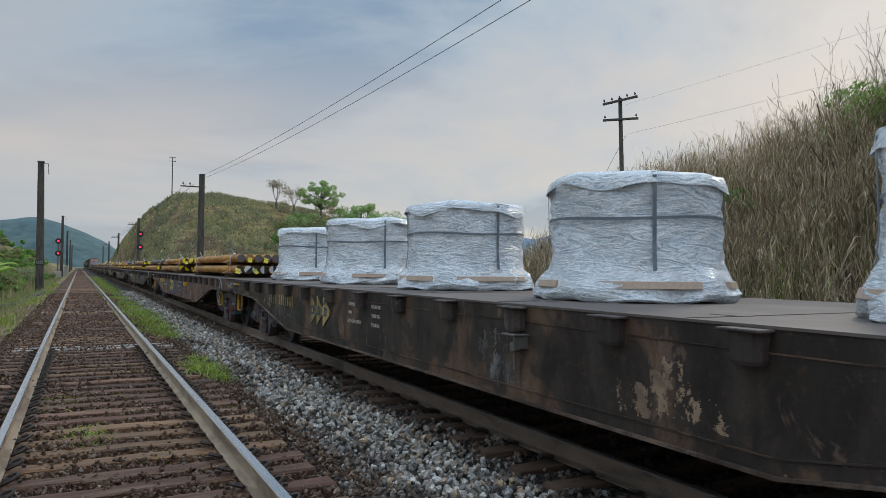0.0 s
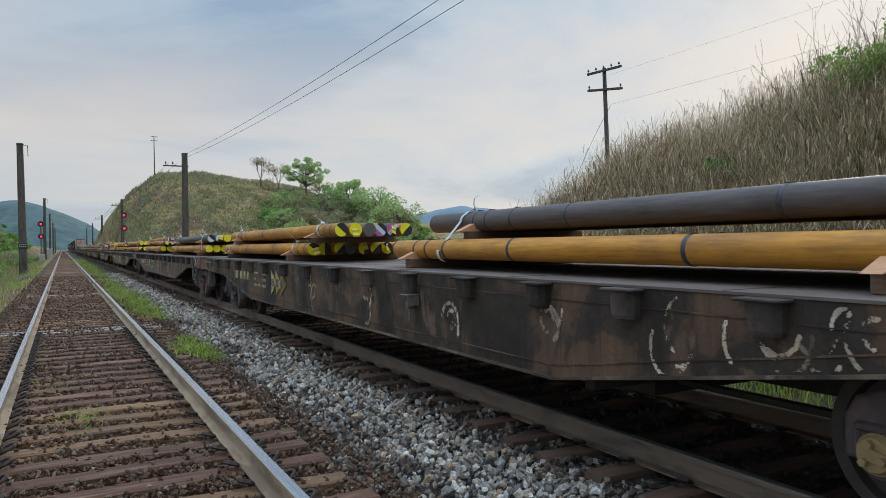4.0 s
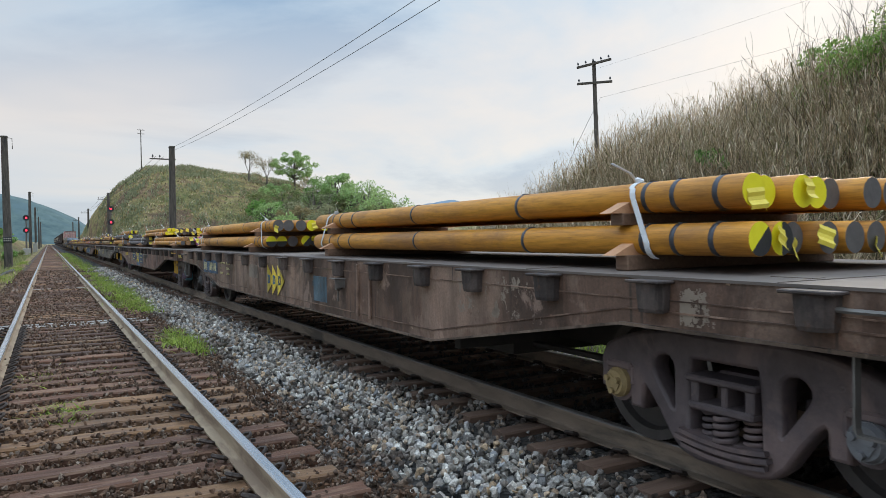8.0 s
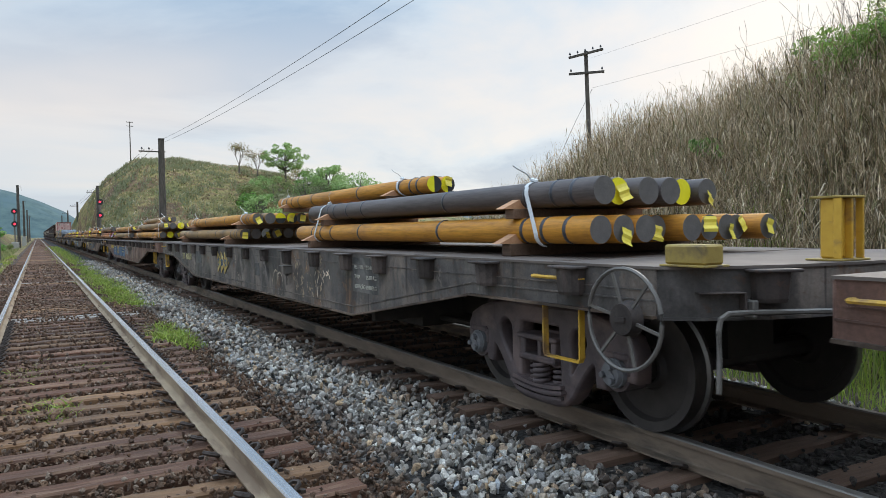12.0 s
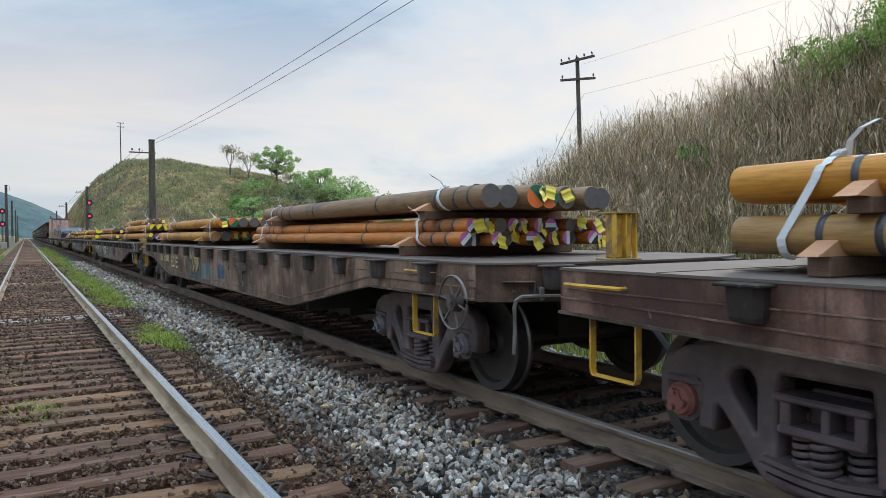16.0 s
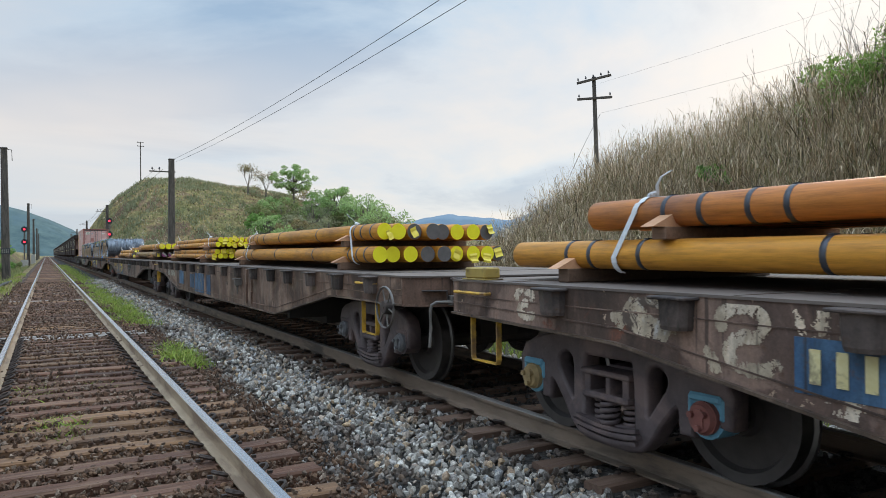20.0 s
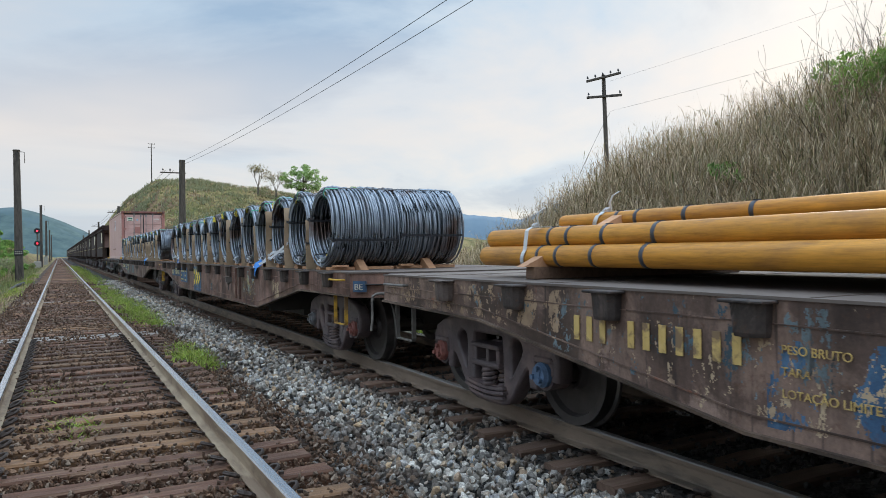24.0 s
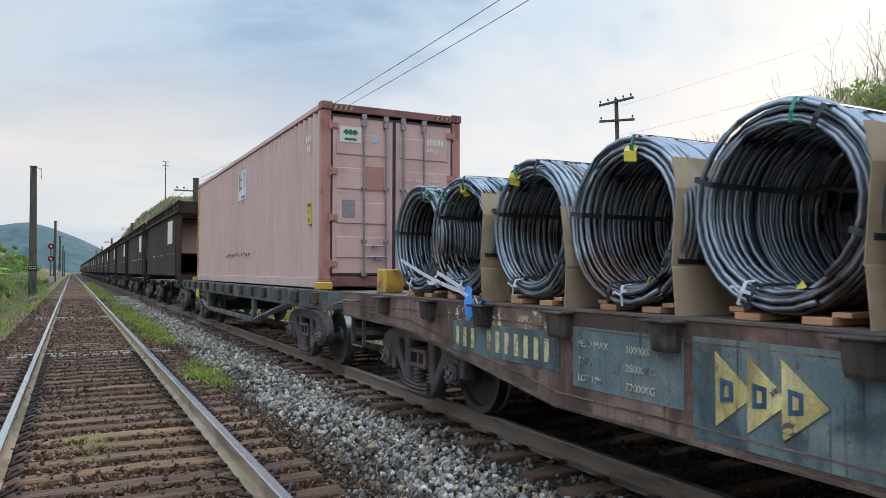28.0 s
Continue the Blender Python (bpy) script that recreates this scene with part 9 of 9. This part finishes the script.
def verge_grass():
    r = np.random.default_rng(60)
    # tufts in and beside the old track
    spots = [(1.72, 11.4, 0.22, 900, 0.22), (1.80, 10.6, 0.15, 420, 0.18), (1.75, 12.6, 0.18, 420, 0.18), (0.06, 7.35, 0.16, 330, 0.13), (0.16, 7.25, 0.2, 120, 0.16), (-0.1, 9.4, 0.26, 260, 0.13), (0.5, 9.5, 0.2, 160, 0.11), (-0.35, 9.0, 0.12, 90, 0.11),
             (1.85, 17.2, 0.24, 420, 0.20), (1.70, 18.4, 0.34, 700, 0.24), (1.90, 19.6, 0.30, 500, 0.22), (1.72, 21.0, 0.36, 700, 0.27), (1.95, 22.6, 0.30, 460, 0.22), (1.80, 24.2, 0.42, 700, 0.28), (1.75, 26.5, 0.4, 900, 0.25), (1.70, 29.5, 0.4, 800, 0.25), (1.8, 33, 0.45, 700, 0.25), (1.75, 38, 0.5, 600, 0.25), (1.75, 44, 0.6, 500, 0.25), (1.55, 8.4, 0.06, 50, 0.10), (-0.6, 5.0, 0.06, 40, 0.10), (-0.55, 13.5, 0.2, 120, 0.12), (1.0, 14.0, 0.12, 60, 0.1)]
    spots += [(1.75, 48 + 5 * k, 0.7, 300, 0.3) for k in range(14)]
    roots, hs = [], []
    for x, y, s, n, h in spots:
        roots.append(np.stack([r.normal(x, s * 0.55, n), r.normal(y, s * 1.3, n), np.full(n, -0.26)], -1))
        hs.append(r.uniform(0.25, 0.95, n) * h)
    roots, hs = np.concatenate(roots), np.concatenate(hs)
    blades("track_weeds", "bright green weeds growing beside the old rails", green_blade, roots, hs, r.uniform(0.012, 0.034, len(hs)), 61, 1.7, "weeds", 4)
    x, y = clumped(r, -5.5, -1.65, 6, 70, 24000, 620, 0.24)
    keep = r.random(len(x)) < np.clip(0.30 + 0.5 * np.sin(x * 1.7 + y * 0.45), 0.04, 1)
    x, y = x[keep], y[keep]
    blades("verge_grass", "green roadside grass along the old track", green_blade, on_ground(x, y), r.uniform(0.07, 0.30, len(x)), r.uniform(0.012, 0.034, len(x)), 62, 1.2, "grass", 3)
    x, y = clumped(r, -5.0, -1.6, 5, 60, 9000, 500, 0.22)
    blades("dead_verge", "dead brown grass and litter on the verge", straw, on_ground(x, y, -0.04), r.uniform(0.08, 0.35, len(x)), r.uniform(0.010, 0.024, len(x)), 67, 1.6, "grass", 3)
    x, y = clumped(r, -9, -2.6, 18, 120, 22000, 520, 0.5)
    blades("dry_verge", "olive tussocks on the verge of the old track", leaf_b, on_ground(x, y), r.uniform(0.12, 0.6, len(x)), r.uniform(0.02, 0.05, len(x)), 63, 0.9)
    x, y = clumped(r, -7.5, -3.4, 24, 75, 2200, 90, 0.35)
    blades("brown_verge", "tall brown dead stalks on the verge", straw, on_ground(x, y), r.uniform(0.5, 1.2, len(x)), r.uniform(0.012, 0.035, len(x)), 68, 0.4, "grass", 4)
    x, y = r.uniform(9.5, 70, 15000), r.uniform(108, 190, 15000)
    blades("hill_grass", "short rough grass on the cut hill", straw, on_ground(x, y), r.uniform(0.15, 0.5, 15000), r.uniform(0.10, 0.30, 15000), 64, 1.4)
    x, y = clumped(r, 9.3, 48, 108, 172, 15000, 420, 0.75)
    blades("hill_scrub", "yellow-green tussocks in rows on the cut hill", leaf_grey, on_ground(x, y), r.uniform(0.3, 0.9, len(x)), r.uniform(0.10, 0.28, len(x)), 66, 1.1)
    x, y = r.uniform(9.5, 70, 9000), r.uniform(108, 190, 9000)
    blades("hill_herbs", "green tufts on the cut hill", leaf_b, on_ground(x, y), r.uniform(0.12, 0.45, 9000), r.uniform(0.12, 0.3, 9000), 65, 1.4)


def leaf_cloud(r, centres, radii, count, size, squash=0.75):
    """Leaf roots and their turns, thick near the surface of each clump."""
    i = r.choice(len(centres), count, p=np.array(radii) ** 2 / np.sum(np.array(radii) ** 2))
    d = r.normal(size=(count, 3))
    d /= np.linalg.norm(d, axis=1)[:, None]
    q = np.array(radii)[i] * r.uniform(0.35, 1.05, count) ** 0.6
    c = np.array(centres)[i] + d * q[:, None] * (1, 1, squash)
    s = size * r.uniform(0.5, 1.4, count)
    u = r.normal(size=(count, 3))
    u /= np.linalg.norm(u, axis=1)[:, None]
    v = np.cross(u, r.normal(size=(count, 3)))
    v /= np.linalg.norm(v, axis=1)[:, None]
    corners = np.stack([c - u * s[:, None], c + v * s[:, None] * 0.45, c + u * s[:, None], c - v * s[:, None] * 0.45], 1)
    return corners.reshape(-1, 3), np.arange(count * 4).reshape(-1, 4)


def tree(x, y, h, seed, label, leaves, size, material, wide=0.45, bare=False, z=None, category="tree", name="tree"):
    """A tapered trunk that forks into limbs, and a crown of many small leaves in clumps."""
    r = np.random.default_rng(seed)
    z0 = float(ground_height(x, y)) - 0.15 if z is None else z
    t = thing(name, label, category, "", "", pose(x, y, z0))
    bm = bmesh.new()
    centres, radii = [], []
    fork = h * (0.3 if not bare else 0.25)
    add_rod(bm, (0, 0, 0), (0, 0, fork), h * 0.03, h * 0.022, n=7)

    def limb(p, d, long, thick, depth):
        q = p + d * long
        add_rod(bm, p, q, thick, thick * 0.6, n=5, caps=False)
        if depth == 0:
            centres.append(q)
            radii.append(h * r.uniform(0.09, 0.17))
            return
        for _ in range(3 if depth > 1 or not bare else 4):
            e = (d + Vector(r.normal(0, 0.55, 3)) + Vector((0, 0, 0.15))).normalized()
            limb(q, e, long * r.uniform(0.55, 0.85), thick * 0.6, depth - 1)

    if bare:
        for k in range(5):
            a = k * math.tau / 5 + r.uniform(-0.5, 0.5)
            d = Vector((math.cos(a) * wide * 0.9, math.sin(a) * wide * 0.9, 1)).normalized()
            limb(Vector((0, 0, fork)), d, h * 0.26, h * 0.010, 2)
    else:
        add_rod(bm, (0, 0, fork), (r.uniform(-0.04, 0.04) * h, r.uniform(-0.04, 0.04) * h, h * 0.78), h * 0.022, h * 0.008, n=6)
        for _ in range(54):
            u = Vector(r.normal(size=3)).normalized() * r.uniform(0.35, 1.0) ** 0.5
            c = Vector((u.x * wide * h * 0.92, u.y * wide * h * 0.92, h * 0.64 + u.z * h * 0.33))
            root = Vector((0, 0, min(c.z - 0.04 * h, h * r.uniform(0.28, 0.6))))
            add_rod(bm, root, c, h * 0.008, h * 0.003, n=4, caps=False)
            centres.append(c)
            radii.append(h * r.uniform(0.05, 0.115))
    part("trunk", mesh_of("trunk", bm, bark_mat), None, t, "forked trunk and limbs")
    if leaves:
        v, f = leaf_cloud(r, [tuple(c) for c in centres], radii, leaves, size)
        me = bpy.data.meshes.new("crown")
        me.from_pydata(v.tolist(), [], f.tolist())
        me.materials.append(material)
        part("crown", me, None, t, "sparse leafy crown")
    return t


def bush(x, y, h, w, seed, label, leaves, size, material, dz=0.0):
    r = np.random.default_rng(seed)
    b = thing("bush", label, "bush", "", "", pose(x, y, float(ground_height(x, y)) + dz))
    bm = bmesh.new()
    centres, radii = [], []
    if dz > 0.3:
        add_rod(bm, (0.05, 0, -dz - 0.1), (0, 0, 0.1), 0.022, 0.014, n=6)
    for k in range(9):
        a, q = r.uniform(0, 6.28), r.uniform(0.1, 0.9) * w
        tip = (math.cos(a) * q, math.sin(a) * q, h * r.uniform(0.35, 0.95))
        add_rod(bm, (0.1 * math.cos(a), 0.1 * math.sin(a), -0.1), tip, 0.014 * h, 0.005 * h, n=5)
        centres.append(tip)
        radii.append(h * r.uniform(0.18, 0.34))
    part("branchwork", mesh_of("branchwork", bm, bark_mat), None, b)
    v, f = leaf_cloud(r, centres, radii, leaves, size)
    me = bpy.data.meshes.new("foliage")
    me.from_pydata(v.tolist(), [], f.tolist())
    me.materials.append(material)
    part("foliage", me, None, b, "small crowded leaves")
    return b


def sight(azimuth, distance):
    """A place on the ground, by compass bearing from the track's line and distance from the old track."""
    a = radians(azimuth)
    return distance * math.sin(a), distance * math.cos(a)


def far_trees():
    for az, d, h, seed, n, size, m, wide, text in (
            (17.2, 152, 8.4, 1, 5200, 0.19, leaf_far, 0.62, "broad fresh green tree on the hill"), (19.2, 140, 8.6, 7, 3400, 0.18, leaf_a, 0.36, "dark green tree on the slope"),
            (20.4, 136, 11.2, 2, 5600, 0.19, leaf_far, 0.33, "rounded pale green tree on the slope"), (22.7, 128, 11.6, 3, 4600, 0.18, leaf_far, 0.44, "tall airy green tree on the slope"),
            (21.5, 133, 8.6, 4, 3000, 0.19, leaf_b, 0.42, "olive tree below the hill"), (17.6, 118, 7.0, 8, 4200, 0.18, leaf_c, 0.66, "rounded brownish tree at the hill's foot"),
            (18.6, 131, 8.8, 17, 1500, 0.17, leaf_grey, 0.55, "thin grey-green tree below the hill"), (16.3, 132, 7.8, 18, 2600, 0.19, leaf_b, 0.55, "olive tree on the lower slope"),
            (15.2, 128, 6.6, 19, 2600, 0.19, leaf_a, 0.6, "green tree at the foot of the hill"), (24.6, 116, 5.2, 5, 2600, 0.19, leaf_a, 0.7, "low green tree behind the bank"),
            (25.8, 112, 4.6, 6, 2400, 0.19, leaf_a, 0.7, "low green tree behind the bank"), (23.7, 118, 5.4, 9, 2200, 0.19, leaf_b, 0.65, "low olive tree behind the bank")):
        x, y = sight(az, d)
        tree(x, y, h, seed, text, n, size, m, wide)
    rt = random.Random(77)
    for k in range(20):
        az = rt.uniform(14.8, 24.4)
        x, y = sight(az, rt.uniform(108, 138))
        tree(x, y, rt.uniform(5.0, 8.6), 900 + k, "leafy tree among the scrub below the hill", 1500, 0.19, rt.choice((leaf_far, leaf_b, leaf_grey, leaf_grey, leaf_far, leaf_b)), rt.uniform(0.42, 0.66))
    for az, d, h, seed in ((13.75, 152, 7.4, 11), (15.1, 152, 6.6, 12), (18.2, 146, 6.8, 13)):
        x, y = sight(az, d)
        tree(x, y, h, seed, "nearly bare grey tree on the hill", 520, 0.16, leaf_c, 0.45, True)
    r = random.Random(8)
    for i in range(58):
        az = r.uniform(13.6, 24.5)
        d = r.uniform(108, 152) - (az - 13) * 1.0
        x, y = sight(az, d)
        bush(x, y, r.uniform(1.8, 4.2), r.uniform(1.6, 3.0), 200 + i, "rounded scrub bush on the hillside", 760, 0.20, r.choice((leaf_far, leaf_b, leaf_grey, leaf_c, leaf_b)))
    for i in range(70):
        x, y = r.uniform(-16, -5.0) - (14 if i % 4 == 0 else 0), r.uniform(62, 150)
        bush(x, y, r.uniform(0.8, 2.0), r.uniform(1.2, 2.6), 300 + i, "green bush on the rise across the line", 620, 0.18, r.choice((leaf_a, leaf_a, leaf_b)))
    for i in range(84):
        y = 22 + 90 * r.random() ** 1.4
        bush(r.uniform(-8.5, -3.9), y, r.uniform(0.8, 1.7), r.uniform(0.7, 1.5), 400 + i, "dark green leafy scrub beside the old track", 520, 0.07 + 0.0008 * y, r.choice((leaf_a, leaf_a, leaf_b, leaf_d)))
    for i in range(34):
        x, y = r.uniform(-14, -4.2), r.uniform(18, 75)
        bush(x, y, r.uniform(0.8, 1.9), r.uniform(0.7, 1.5), 340 + i, "low green bush on the verge", 700, 0.10, r.choice((leaf_a, leaf_b, leaf_grey)))


def sapling(x, y, h, seed, stems=8):
    """Thin bare stems with fine forked twigs."""
    r = random.Random(seed)
    t = thing("bare_shrub", "bare shrub of thin grey twigs on the bank", "shrub", "bare shrubs", "", pose(x, y, float(ground_height(x, y)) - 0.05))
    for _ in range(stems):
        bm = bmesh.new()
        p, d = Vector((r.uniform(-0.25, 0.25), r.uniform(-0.25, 0.25), 0)), Vector((r.uniform(-0.35, 0.35), r.uniform(-0.35, 0.35), 1)).normalized()
        line, thick, tall = [p.copy()], 0.0075, h * r.uniform(0.6, 1.0)
        for i in range(6):
            d = (d + Vector((r.uniform(-0.22, 0.22), r.uniform(-0.22, 0.22), 0.05))).normalized()
            p = p + d * tall / 6
            line.append(p.copy())
            if i > 0:
                for _k in range(2):
                    e = (d + Vector((r.uniform(-0.9, 0.9), r.uniform(-0.9, 0.9), r.uniform(-0.1, 0.5)))).normalized()
                    q = p + e * tall * 0.14
                    add_tube(bm, [p, q, q + (e + Vector((r.uniform(-0.5, 0.5), r.uniform(-0.5, 0.5), 0.4))).normalized() * tall * 0.10], 0.003, 3)
        for i, (u, v) in enumerate(zip(line, line[1:])):
            add_rod(bm, u, v, thick * (1 - i / 8), thick * (1 - (i + 1) / 8), n=4, caps=False)
        part("stem", mesh_of("stem", bm, bark_mat), None, t)
    return t


def near_shrubs():
    for x, y, h, w, seed in ((12.8, 8.4, 1.0, 0.5, 71), (13.6, 8.3, 1.4, 0.8, 72), (12.8, 7.4, 1.4, 0.7, 78), (13.7, 7.3, 1.7, 0.8, 79), (12.8, 6.4, 1.7, 0.8, 80), (12.6, 5.0, 1.9, 1.0, 85)):
        bush(x, y, h, w, seed, "bright feathery green shrub on top of the bank", 3400, 0.040, leaf_d)
    for x, y, h, seed in ((12.8, 8.7, 2.2, 73), (13.3, 8.2, 2.6, 74), (12.9, 9.3, 1.7, 81), (13.0, 7.4, 2.6, 82), (12.6, 6.4, 2.6, 83)):
        sapling(x, y, h, seed)
    bush(10.6, 9.2, 0.45, 0.34, 75, "small dark green sapling on the bank's face", 260, 0.05, leaf_a, 0.8)
    r = np.random.default_rng(76)
    x, y = clumped(r, 8.3, 9.9, 1.5, 8.0, 1500, 16, 0.28)
    blades("green_grass", "fresh green grass at the foot of the bank", green_blade, on_ground(x, y), r.uniform(0.35, 0.95, len(x)), r.uniform(0.010, 0.022, len(x)), 77, 0.7, "grass", 4)


def banana(x, y, h, seed):
    """A banana plant: a soft stem and a few long torn leaves."""
    r = random.Random(seed)
    b = thing("banana_plant", "young banana plant with long pale green leaves", "banana plant", "banana plants", "", pose(x, y, float(ground_height(x, y))))
    bm = bmesh.new()
    add_rod(bm, (0, 0, -0.1), (0, 0, h * 0.55), 0.10, 0.06, n=8)
    part("stem", bm, leaf_a, b)
    for k in range(6):
        a = k * math.tau / 6 + r.uniform(-0.4, 0.4)
        up = r.uniform(0.5, 1.2)
        pts = [(math.cos(a) * t * h * 0.42, math.sin(a) * t * h * 0.42, h * 0.52 + up * h * 0.5 * t * (1.25 - 0.9 * t)) for t in np.linspace(0, 1, 7)]
        bm = bmesh.new()
        rows = []
        for i, p in enumerate(pts):
            w = 0.24 * math.sin(math.pi * min(1, 0.12 + 0.88 * i / 6)) + 0.02
            q = Vector((-math.sin(a), math.cos(a), 0)) * w
            rows.append([bm.verts.new(Vector(p) - q + Vector((0, 0, -0.06))), bm.verts.new(p), bm.verts.new(Vector(p) + q + Vector((0, 0, -0.06)))])
        for u, v in zip(rows, rows[1:]):
            for j in range(2):
                bm.faces.new((u[j], u[j + 1], v[j + 1], v[j]))
        part("leaf", bm, green_blade, b, "long torn leaf")
    return b


bank_grass()
verge_grass()
far_trees()
near_shrubs()
for x_, y_, h_ in ((-4.6, 50, 3.2), (-5.8, 55, 3.6), (-5.2, 60, 2.8), (-7.0, 63, 3.8)):
    banana(x_, y_, h_, int(y_))


# ---- motion ----
def motions():
    """The train passes at a steady pace; wheels and bearing caps roll with it."""
    seconds = [0.0, 4.0, 8.0, 12.0, 16.0, 20.0, 24.0, 28.0]
    for ob, s, x, z, turn in riders:
        walk(ob, [(t, pose(TRACK_B + x, s + START - SPEED * t, TRAIN_Z + z, 0, 0, turn)) for t in seconds])
    times = [k / 15 for k in range(421)]
    for ob, x, y, z in rollers:
        walk(ob, [(t, pose(x, y, z, math.degrees(SPEED * t / WHEEL_R) % 360, 0, 0)) for t in times])


motions()
